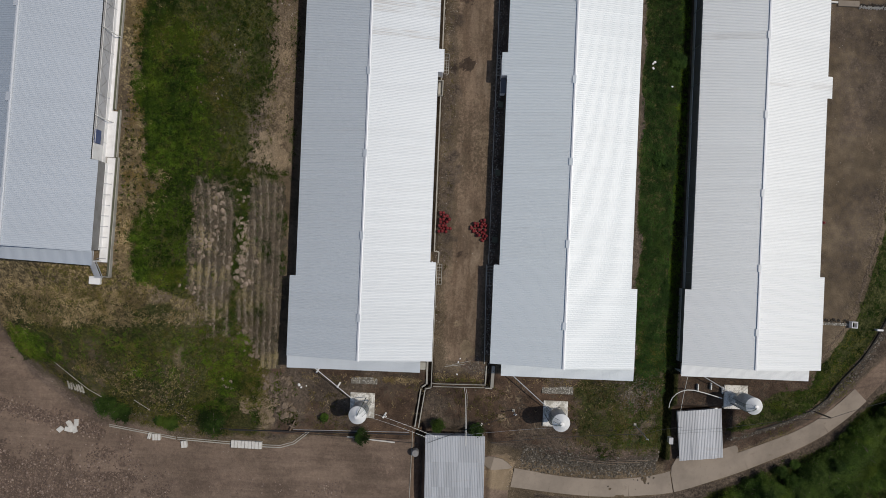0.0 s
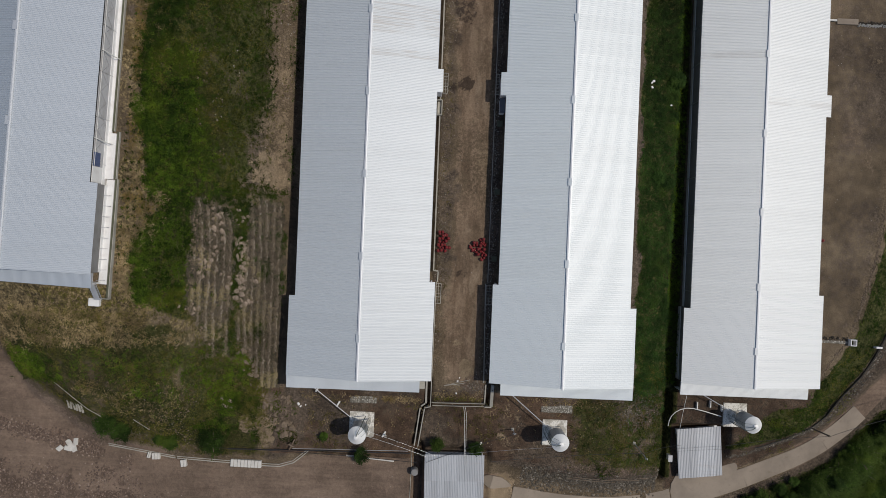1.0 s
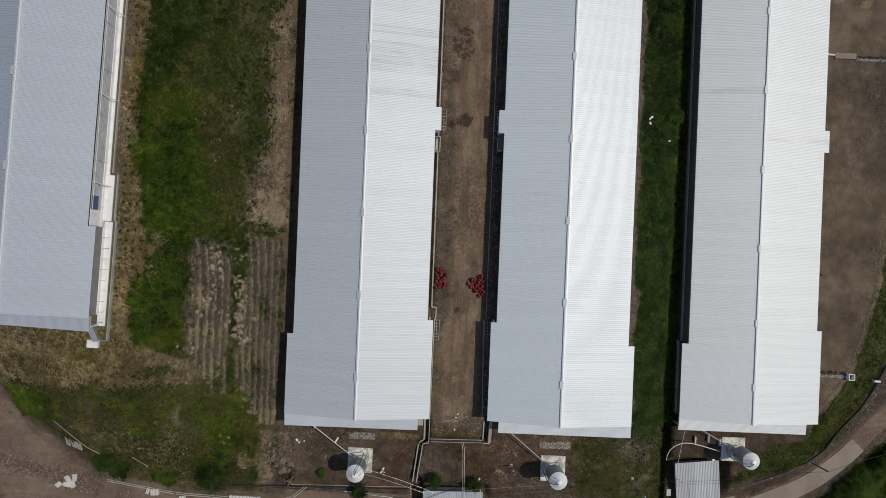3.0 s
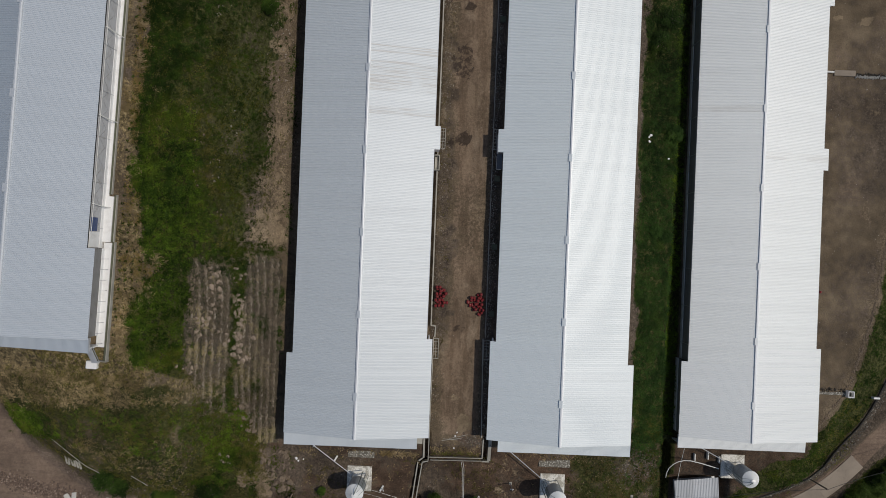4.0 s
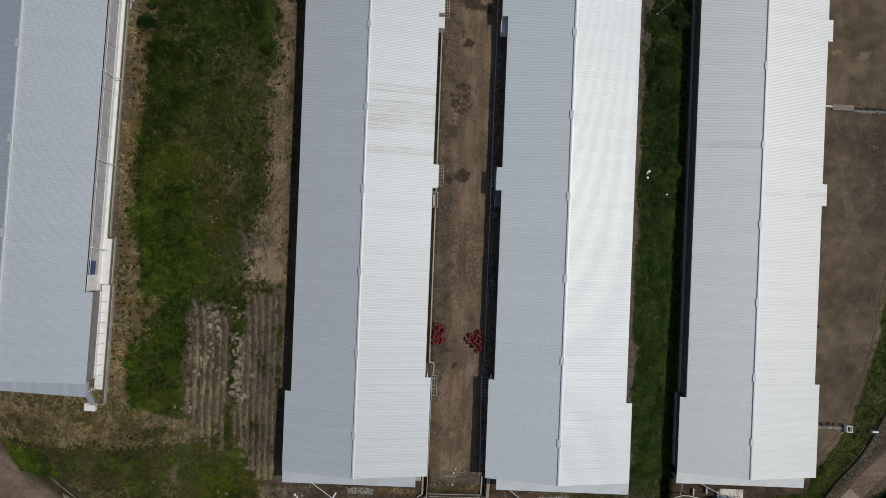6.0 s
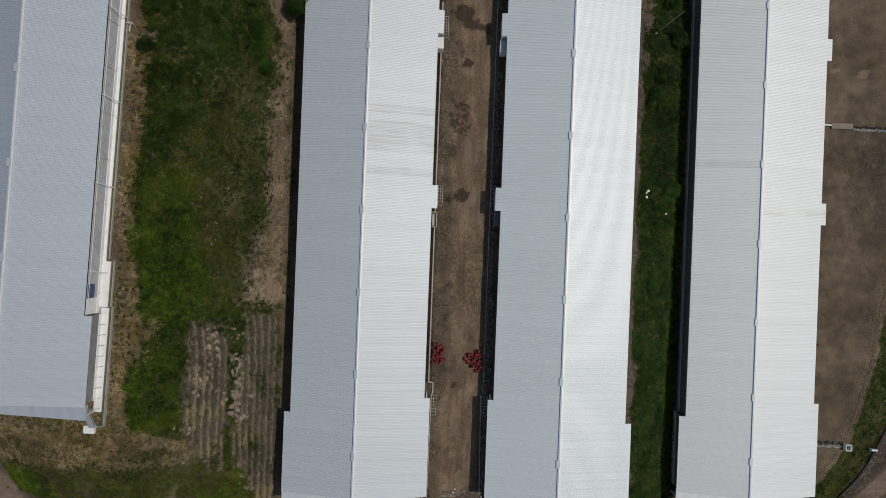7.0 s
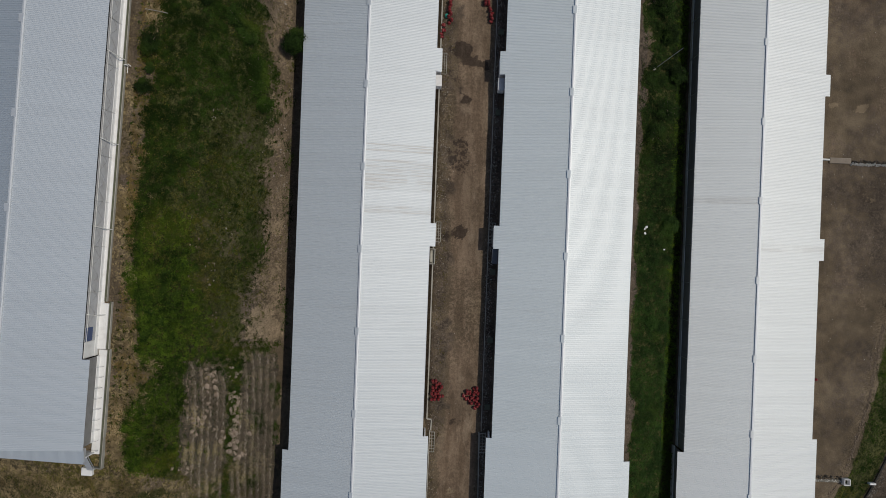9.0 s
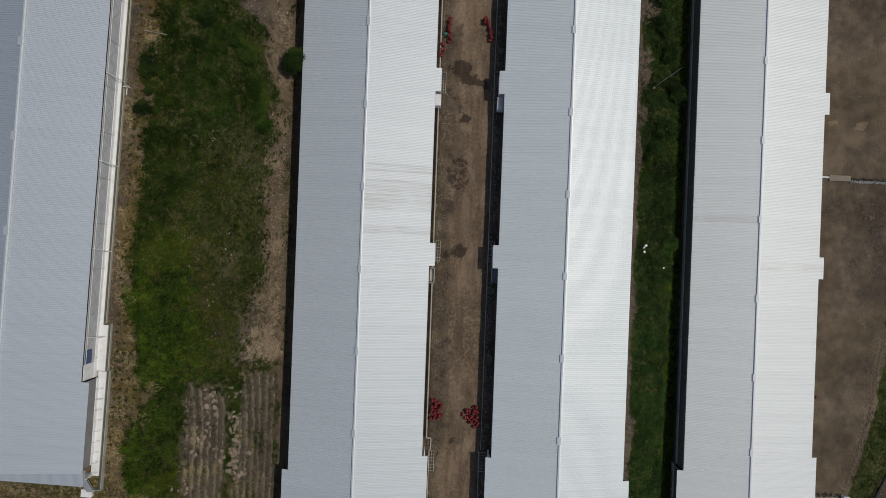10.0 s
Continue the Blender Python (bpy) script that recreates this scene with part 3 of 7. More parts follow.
def build_ground():
    xs = np.concatenate([[-900, -300, -130, -80], np.arange(-62, 66, 0.27), [80, 130, 300, 900]])
    ys = np.concatenate([[-900, -300, -120, -70], np.arange(-46, 62, 0.27), [90, 140, 300, 900]])
    gx, gy = np.meshgrid(xs, ys)
    cx, cy = np.clip(gx, -62, 66), np.clip(gy, -46, 62)
    gzz = ground(cx, cy)
    inner = (np.abs(gx) < 70) & (gy > -60) & (gy < 75)
    # open drains
    for a, b, w, deep in DRAINS:
        q = near_line(gx, gy, a, b)
        gzz = gzz - deep * (1 - ramp(w * 0.55, w * 1.0, q)) * inner
    n, k = gx.shape
    verts = np.stack([gx, gy, gzz], -1).reshape(-1, 3)
    i = np.arange(n * k).reshape(n, k)
    faces = np.stack([i[:-1, :-1], i[:-1, 1:], i[1:, 1:], i[1:, :-1]], -1).reshape(-1, 4)
    me = mesh_of("ground", verts.tolist(), faces.tolist(), SOIL)
    x, y = gx.ravel(), gy.ravel()
    g = green_cover(cx.ravel(), cy.ravel(), 0.9)
    g = np.maximum(g, (0.50 + 0.35 * wave(x, y, 0.9, 4)) * ramp(0.0, 1.2, y - road_bank(x) + 0.5 * wave(x, y, 1.5)) * (1 - ramp(-7.0, -6.0, y)) * (1 - ramp(-21.0, -18.6, x + 1.2 * wave(x, y, 1.5, 6))) * (1 - 0.55 * dry_foot(x, y)))
    g = np.maximum(g, (0.66 + 0.35 * wave(x, y, 1.0, 24)) * ramp(14.5, 18.5, x + 2.0 * wave(x, y, 1.4, 6)) * (1 - ramp(27.4, 28, x)) * ramp(-13.5, -15, y) * ramp(-23.5, -22, y))
    rag = 0.8 * wave(x, y, 0.8, 2) + 0.6 * wave(x, y, 0.33, 3)
    inside = ramp(-0.4, 0.6, x - slope_left(y) + rag) * (1 - ramp(-0.6, 0.4, x - slope_right(y) + rag)) * ramp(-6, -5, y + 0.6 * np.clip(x + 29, -3, 3) + rag) * (1 - sand_bed(x, y))
    g = np.maximum(g, (0.56 + 0.22 * wave(x, y, 0.8, 31)) * inside * (1 - field(x, y)))
    # green tint on the ditch floor, also darkening it where shade falls
    g = np.maximum(g, 0.9 * ramp(26.7, 27.0, x) * (1 - ramp(29.0, 29.5, x)) * (y > -25))
    f = field(x, y)
    straw = ramp(-34.0, -33.2, x) * (1 - ramp(-31.2, -29.8, x + 0.8 * wave(x, y, 1.5))) * ramp(-4, -2, y) * (0.58 + 0.5 * wave(x, y, 1.3, 6))
    straw = np.maximum(straw, (x < -28) * ramp(-9.8, -8.6, y + 0.8 * wave(x, y, 2)) * (1 - ramp(-3.4, -2.4, y)) * (1 - ramp(-31, -28.5, x)))
    straw = np.maximum(straw, blob(x, y, -26.5, -7.2, 3.2, 1.6) * 0.6)
    straw = np.maximum(straw, 0.75 * dry_foot(x, y))
    dark = ramp(-21.0, -19.4, x + 0.8 * wave(x, y, 1.1, 6)) * (1 - ramp(27.5, 28.5, x)) * ramp(-13.2, -14.6, y) * ramp(0.2, 1.2, y - np.where(x < 5, road_edge(x), lane_y(x) + 3))
    dark = np.maximum(dark * 0.75, (1 - ramp(0.0, 1.6, np.abs(x + 0.1) + 0.8 * wave(x, y, 2.2))) * (y > -12) * 0.6)
    # dark soil south of the lane, its colour also carrying the trees' shade
    dark = np.maximum(dark, (x > 12) * ramp(-1.1, -1.7, y - lane_y(x)) * 1.0)
    dark = np.maximum(dark, ramp(45, 46, x) * (1 - ramp(-0.8, 0.2, near_edge(x, y))) * (y > -14) * (0.42 + 0.25 * wave(x, y, 3, 3)))
    dark = np.maximum(dark, (x > 36) * ramp(1.2, 1.9, y - lane_y(x)) * (1 - ramp(-0.2, 0.3, wall_side(x, y))) * 0.7)
    pool = lambda cx, cy, rx, ry, rough: blob(x, y, cx, cy, rx, ry, rough, 0.6)
    wet = pool(2.1, 21.2, 0.75, 0.65, 0.6) + 0.5 * pool(0.6, 20.7, 0.9, 0.8, 0.9) + 0.75 * pool(2.1, 36.4, 0.85, 0.7, 0.6) + 0.5 * pool(1.4, 31, 1.1, 2.8, 1.2) + 0.5 * pool(2.0, -0.6, 1.4, 0.5, 1.0)
    wet = wet + 0.45 * pool(0.8, 40.2, 1.5, 3.2, 0.5) + pool(1.5, 42.2, 1.3, 0.8, 0.6) + pool(2.7, 41.3, 1.1, 0.8, 0.6) + pool(3.8, 40.5, 0.8, 0.5, 0.6)
    # bare strip of the bank, darkened northward as part of the shade painted there
    dark = np.maximum(dark, 1.0 * ramp(21.2, 21.6, x) * (1 - ramp(22.8, 23.6, x)) * ramp(26, 34, y))
    dark = np.maximum(dark, 0.75 * ramp(21.2, 21.6, x) * (1 - ramp(23.0, 23.6, x)) * (y > -12))
    dark = np.maximum(dark, (0.05 + 0.9 * wave(x, y, 0.8, 52)) * ramp(-0.8, -0.4, x) * (1 - ramp(1.6, 2.6, x + 0.6 * wave(x, y, 2.4, 3))) * (y > -12) * 0.9)
    lower = ramp(28.0, 28.8, x) * (1 - ramp(45, 47, x)) * ramp(-13.3, -13.8, y) * (y > lane_y(x) + 1.5)
    dark = np.maximum(dark, 0.85 * lower)
    dark = np.maximum(dark, (0.35 + 0.9 * wave(x, y, 1.6, 41)) * ramp(-17, -16, x) * (1 - ramp(24, 27, x)) * ramp(-13.4, -14.2, y) * (y > -22.2))
    road = ((x < -1.5) * (1 - ramp(-0.4, 0.6, y - np.where(x < -31, road_bank(x) - 0.5 + 0.5 * wave(x, y, 1.2, 7), road_edge(x))))) + ((x >= -1.5) & (x < 9)) * (1 - ramp(-24.6, -23.4, y))
    road = road * (1 - 0.48 * (x < -30) * ramp(0.0, 1.2, y - road_edge(x) + 0.6 * wave(x, y, 1.0, 5)))
    road = np.maximum(road, 0.7 * (x > 45) * (1 - ramp(1.5, 3.0, np.abs(y - lane_y(x)))))
    dark = np.maximum(dark, 0.62 * ramp(-29.5, -28, x) * (1 - ramp(-20.6, -19.6, x + 0.4 * wave(x, y, 1.7))) * ramp(6, 8, y))
    dark = np.maximum(dark, 0.48 * ramp(-20.6, -19.8, x) * (1 - ramp(-17.6, -17.2, x)) * (y > 7) * (0.6 + 0.5 * wave(x, y, 1.2, 3)) * (1 - sand_bed(x, y)))
    dark = np.maximum(dark, (0.22 + 0.4 * wave(x, y, 1.3, 14)) * ramp(-33.5, -33, x) * (1 - ramp(-29.8, -28.8, x)) * ramp(4, 9, y))
    lot = ramp(-0.2, 1.6, x + 0.5 * wave(x, y, 2)) * (1 - ramp(4.4, 5.2, x)) * (y > -12.8) * (0.7 + 0.25 * wave(x, y, 3, 2))
    lot = np.maximum(lot, (0.28 + 0.45 * wave(x, y, 2.0, 9)) * ramp(44.6, 45.2, x) * (1 - ramp(-2.5, -0.5, near_edge(x, y))) * (y > -12))
    red = ramp(-20.4, -18.8, x) * (1 - ramp(17, 20, x)) * ramp(-13.6, -14.6, y) * (y > -22.3) * (0.52 + 0.5 * wave(x, y, 1.9, 4))
    sand = sand_bed(x, y)
    red = np.maximum(red, 0.2 * ramp(-21.0, -19.6, x + 0.8 * wave(x, y, 1.4)) * (1 - ramp(-17.6, -17.2, x)) * ramp(7, 9, y))
    straw = np.maximum(straw, blob(x, y, -31.6, 2.0, 1.0, 1.5) + blob(x, y, -31.8, -1.0, 0.9, 1.6) + blob(x, y, -31.9, 19.5, 0.6, 2.4) + blob(x, y, -32.0, 5, 0.6, 1.0))
    sand = np.maximum(sand, 0.5 * blob(x, y, -19.3, 17, 1.1, 4.5))
    sand = np.maximum(sand, (0.44 + 0.3 * wave(x, y, 1.0, 6)) * ramp(-20.4, -19.4, x + 0.5 * wave(x, y, 1.6)) * (1 - ramp(-18.2, -17.6, x)) * (y > 8))
    sand = np.maximum(sand, 0.5 * blob(x, y, 4.0, 12.5, 0.8, 2.2) + 0.5 * blob(x, y, 4.8, -8.6, 0.8, 1.0) + 0.4 * blob(x, y, 3.4, 25, 1.2, 4) + 0.55 * blob(x, y, 0.2, 35.5, 0.8, 2.4) + 0.4 * blob(x, y, 3.6, 46, 1.2, 4) + 0.8 * blob(x, y, 2.2, -8.6, 0.7, 0.45, 0.9) + 0.8 * blob(x, y, 3.2, -11.2, 0.6, 1.0, 0.9))
    sand = np.maximum(sand, 0.42 * (blob(x, y, 51.7, 27.5, 0.9, 1.6) + blob(x, y, 51.4, 15, 0.8, 1.5) + blob(x, y, 52.2, 20, 0.7, 1.2) + blob(x, y, 50.5, 38.2, 0.9, 0.9, 0.9) + 1.6 * blob(x, y, 47.0, 38.6, 0.6, 0.4, 0.9) + 1.4 * blob(x, y, 50.7, 38.4, 0.5, 0.5, 0.9)))
    sand = np.maximum(sand, 1.0 * blob(x, y, -20.0, -19.2, 1.8, 2.0, 0.8) + 0.5 * blob(x, y, -27.6, -8.6, 1.8, 1.0, 0.8))
    sand = np.maximum(sand, 0.9 * blob(x, y, 7.6, -26.0, 2.2, 2.0) + 0.42 * blob(x, y, 9.0, -20.2, 2.6, 2.4, 0.8) + 0.4 * blob(x, y, 8.0, -17, 1.2, 2, 0.8))
    verge = 1 - ramp(0.2, 0.8, np.abs(y + 19.6 + 0.236 * (x + 53)) + 0.3 * wave(x, y, 0.9, 3))
    gravel = 0.70 * blob(x, y, -49, -31, 15, 6.0, 0.6) + 0.5 * blob(x, y, -34.5, -28.2, 4.6, 1.1, 0.8) + 0.6 * verge * (x < -38.5)
    gravel = gravel + 0.6 * blob(x, y, 18.8, -23.2, 7.5, 1.2) + 0.8 * blob(x, y, 23.4, -16.0, 2.7, 2.0, 0.7)
    gravel = gravel + 0.7 * (1 - ramp(0.5, 1.1, np.abs(x - 5.8))) * (y > -12) + 0.8 * blob(x, y, 4.3, -13.4, 1.6, 1.1)
    red = np.maximum(red, 0.6 * lower)
    packed = ramp(44.6, 45.2, x) * (1 - ramp(-2.0, -0.3, near_edge(x, y))) * (y > -12)
    for name, cols in (("cover", (g, straw, dark)), ("wear", (road, sand, gravel)), ("plots", (lot, f, red)), ("wet", (wet, packed, 0 * wet))):
        at = me.color_attributes.new(name, "FLOAT_COLOR", "POINT")
        data = np.ones((len(x), 4), np.float32)
        for j, col in enumerate(cols):
            data[:, j] = np.clip(col, 0, 1)
        at.data.foreach_set("color", data.ravel())
    me.shade_smooth()
    return tagged(new("ground", me), "terraced bare brown soil with weedy slopes and dirt tracks", "ground", kind="structure")


DRAINS = [((-0.98, -12.9), (-0.98, -15.8), 0.42, 0.8), ((-1.1, -15.9), (-1.6, -16.2), 0.4, 0.8), ((-1.65, -16.3), (-2.5, -20.9), 0.4, 0.9), ((5.95, -13.0), (5.9, -15.7), 0.5, 0.9), ((-0.5, -15.75), (5.5, -15.65), 0.3, 0.5),
          ((-1.9, -20.9), (-1.9, -29.5), 0.75, 1.5), ((27.85, -14.6), (27.85, -24.6), 1.05, 2.2), ((-1.35, -12.5), (-1.35, 62), 0.5, 0.5), ((6.1, -12.5), (6.1, 62), 0.55, 0.2),
          ((29.0, -13.5), (29.0, 62), 0.6, 0.5)]
build_ground()


# ---- poultry houses ----
EAVE, RISE = 3.2, 1.7
SOUTH, NORTH = -12.5, 63.0


def sheet_mesh(name, width, x0, x1, z0, z1, mat, ribs=5, rib_h=0.025):
    """A ribbed roofing sheet, width along y, from (x0, z0) at the ridge to (x1, z1) at the eave."""
    ys, hs = [], []
    p = width / ribs
    for i in range(ribs):
        for f, h in ((0.0, 0), (0.34, 0), (0.48, 1), (0.72, 1), (0.86, 0)):
            ys.append((i + f) * p)
            hs.append(h * rib_h)
    ys.append(width + 0.03)
    hs.append(0.004)
    verts = []
    for y, h in zip(ys, hs):
        verts += [(x0, y, z0 + h), (x1, y, z1 + h)]
    n = len(verts)
    verts += [(x, y, z - 0.012) for x, y, z in verts[1::2]]
    faces = [(2 * i, 2 * i + 2, 2 * i + 3, 2 * i + 1) if x1 < x0 else (2 * i, 2 * i + 1, 2 * i + 3, 2 * i + 2) for i in range(len(ys) - 1)]
    faces += [(2 * i + 1, 2 * i + 3, n + i + 1, n + i) for i in range(len(ys) - 1)]
    return mesh_of(name, verts, faces, mat)


# sheets with a faint sooty streak, counted from the south
DIRTY = {("bright_sheet", -1): (43,), ("bright_sheet", 1): (39,)}


def poultry_house(place, turn, yard, left, right, label, metal=ROOF):
    """yard: +1 where the wide doors look to +x, -1 where to -x. left, right: widths of the two roof slopes."""
    h = thing("poultry_house", place, label, "poultry house", "poultry houses", turn=turn)
    rnd = random.Random(int(place[0] * 10))
    ridge_z = EAVE + RISE
    for side, half in ((-1, left), (1, right)):
        k = RISE / half
        is_yard = side == yard
        pitch = 0.8435 if is_yard else 0.89
        wide = half + (0.62 if is_yard else 0.70)
        under = bmesh.new()
        box(min(0, side * (half - 0.15)), max(0, side * (half - 0.15)), SOUTH + 0.1, NORTH - 0.1, -0.16, -0.1, 0, under)
        for v in under.verts:
            v.co.z += ridge_z - abs(v.co.x) * k
        slope = part("roof_slope", under, STEEL, h)
        kinds, rib = {}, 0.034 if side < 0 else 0.024
        for ln in sorted({half, wide}):
            kinds[-ln] = sheet_mesh("roof_sheet", pitch, 0, side * ln, ridge_z, ridge_z - ln * k, STAINED.get(metal, metal), 5, rib)
            kinds[ln, "wide"] = sheet_mesh("roof_sheet", pitch, 0, side * ln, ridge_z, ridge_z - ln * k, metal, 4, 0.019)
            kinds[ln] = sheet_mesh("roof_sheet", pitch, 0, side * ln, ridge_z, ridge_z - ln * k, metal, 5, rib)
        count = int((NORTH - SOUTH) / pitch)
        for i in range(count):
            if is_yard:
                big = i < 13 or 38 <= i < 41 or 61 <= i < 64
            else:
                big = i < 10
            dirty = (metal is ROOF_DULL and is_yard and 42 <= i < 52 and rnd.random() < 0.75) or (i in DIRTY.get((metal.name, side), ()))
            ln = wide if big else half
            broad = (metal is ROOF and not is_yard) or (metal in (ROOF, ROOF_NEW) and big and i < 14)
            shared("roof_sheet", kinds[(ln, "wide") if broad else -ln if dirty else ln], slope,
                   pose(0, SOUTH + i * pitch, rnd.uniform(0, 0.010), rnd.uniform(-0.11, 0.11), rnd.uniform(-0.08, 0.08), 0))
        # walls: plinth, curtain, posts
        inset, sill = (0.32, 1.05) if is_yard else (0.10, 0.65)
        w = side * (half - inset)
        ww = side * (wide - max(inset, 0.45))
        split = -1.45 if is_yard else -3.6
        for a, b, x in ((SOUTH + 0.1, split, ww), (split, NORTH - 0.2, w)):
            part("plinth_wall", box(x - 0.08, x + 0.08, a, b, -0.6, sill, 0.02), WHITE, h, "white plastered low wall")
            part("side_curtain", box(x - 0.03, x + 0.03, a, b, sill, EAVE - 0.28 - 0.7 * k, 0.01), CURTAIN_MID if metal is UPPER and b == split else CURTAIN if is_yard or metal is UPPER else CURTAIN_MID if metal is ROOF_NEW else CURTAIN_DARK, h, "grey fabric curtain")
        # black on the upper house's gutter paints the dark gap under the overhang
        part("eave_gutter", box(side * (half - 0.05) - 0.07, side * (half - 0.05) + 0.07, split, NORTH - 0.2, EAVE - 0.20, EAVE - 0.07, 0.02), BLACK if metal is UPPER else STEEL, h)
        for py in np.arange(split + 2, NORTH - 1, 4.5):
            part("wall_post", box(w + side * 0.03, w + side * 0.09, py - 0.03, py + 0.03, 0, EAVE - 0.25, 0.015), STEEL, h)
        zig = bmesh.new()
        y, up = split + 0.5, True
        while metal is UPPER and y < NORTH - 2:
            x = w + side * 0.06
            z0, z1 = (1.1, 2.4) if up else (2.4, 1.1)
            tube([(x, y, z0), (x, y + 0.95, z1)], 0.018, 5, zig)
            y, up = y + 0.95, not up
        if zig.verts:
            part("bracing", zig, BRACE, h)
        else:
            zig.free()
        if is_yard:
            for y0, y1 in ((19.55, 22.08), (38.95, 41.48)):
                xa, xb = sorted((w, side * (wide - 0.1)))
                part("door_porch", box(xa, xb, y0 + 0.15, y1 - 0.15, 0, EAVE - 0.35, 0.03), WHITE, h)
    # gable ends
    for y in (SOUTH + 0.15, NORTH - 0.15):
        g = bmesh.new()
        a = [g.verts.new(p) for p in ((-left + 0.3, y, -0.6), (right - 0.3, y, -0.6), (right - 0.3, y, EAVE), (0, y, ridge_z - 0.2), (-left + 0.3, y, EAVE))]
        f = g.faces.new(a)
        r = bmesh.ops.extrude_face_region(g, geom=[f])
        bmesh.ops.translate(g, verts=[v for v in r["geom"] if isinstance(v, bmesh.types.BMVert)], vec=(0, 0.14, 0))
        part("gable_wall", g, WHITE, h)
    # lean-to along the south gable
    x0, x1 = (-left - 0.68, right - 0.68) if yard > 0 else (-left + 0.68, right + 0.70)
    n = 17
    pitch = (x1 - x0) / n
    me = sheet_mesh("lean_to_sheet", pitch, 0, 1.42, 0.0, -0.16, metal, 8, 0.016)
    lean = part("lean_to", box(x0 + 0.1, x1 - 0.1, SOUTH - 1.25, SOUTH + 0.1, 2.20, 2.28, 0.02), STEEL, h)
    for i in range(n):
        shared("lean_to_sheet", me, lean, pose(x0 + i * pitch, SOUTH + 0.06, 2.92 + rnd.uniform(0, 0.008), 0, rnd.uniform(-0.3, 0.3), -90))
    part("lean_to_wall", box(x0 + 0.25, x1 - 0.25, SOUTH - 1.05, SOUTH - 0.93, -1.2, 2.25, 0.02), WHITE, h)
    # ridge
    cap = bmesh.new()
    edge = [(-0.15, ridge_z - 0.02), (-0.14, ridge_z + 0.13), (0, ridge_z + 0.15), (0.14, ridge_z + 0.12), (0.15, ridge_z - 0.02)]
    ends = [[cap.verts.new((x, y, z)) for x, z in edge] for y in (SOUTH - 0.03, NORTH)]
    for i in range(4):
        cap.faces.new((ends[0][i], ends[0][i + 1], ends[1][i + 1], ends[1][i]))
    cap.faces.new(ends[0])
    cap.faces.new(ends[1][::-1])
    cap_ob = part("ridge_cap", cap, RIDGE, h, "bright folded ridge flashing")
    stops = (-8.15, -0.72, 7.95, 17.05, 26.25, 35.4, 44.6, 53.8) if place[0] > 30 else [(-7.42 + 9.0 * i) if turn else (-7.85 + 8.95 * i) for i in range(8)]
    for y in stops:
        b = bmesh.new()
        box(-0.27 if place[0] > 30 else -0.48 if turn else -0.32, 0.08, y - 0.42, y + 0.42, ridge_z - 0.08, ridge_z + 0.17, 0.02, b)
        for v in b.verts:
            v.co.z -= max(0.0, -v.co.x) * 0.24
        part("ridge_bracket", b, RIDGE if metal is UPPER else metal, cap_ob)
    return h


poultry_house((-41.45, 11.15, 10.1), -2.3, -1, 7.25, 7.15, "long metal-roofed poultry house on the upper terrace", UPPER)
poultry_house((-8.74, 0, 0), 0, 1, 7.41, 7.39, "long zinc-roofed poultry house west of the dirt yard", ROOF_DULL)
poultry_house((13.61, 0, -0.25), 0, -1, 7.28, 7.46, "long zinc-roofed poultry house east of the dirt yard")
poultry_house((36.65, 0, -5.15), 0, 1, 7.25, 7.80, "long zinc-roofed poultry house on the lower terrace", ROOF_NEW)


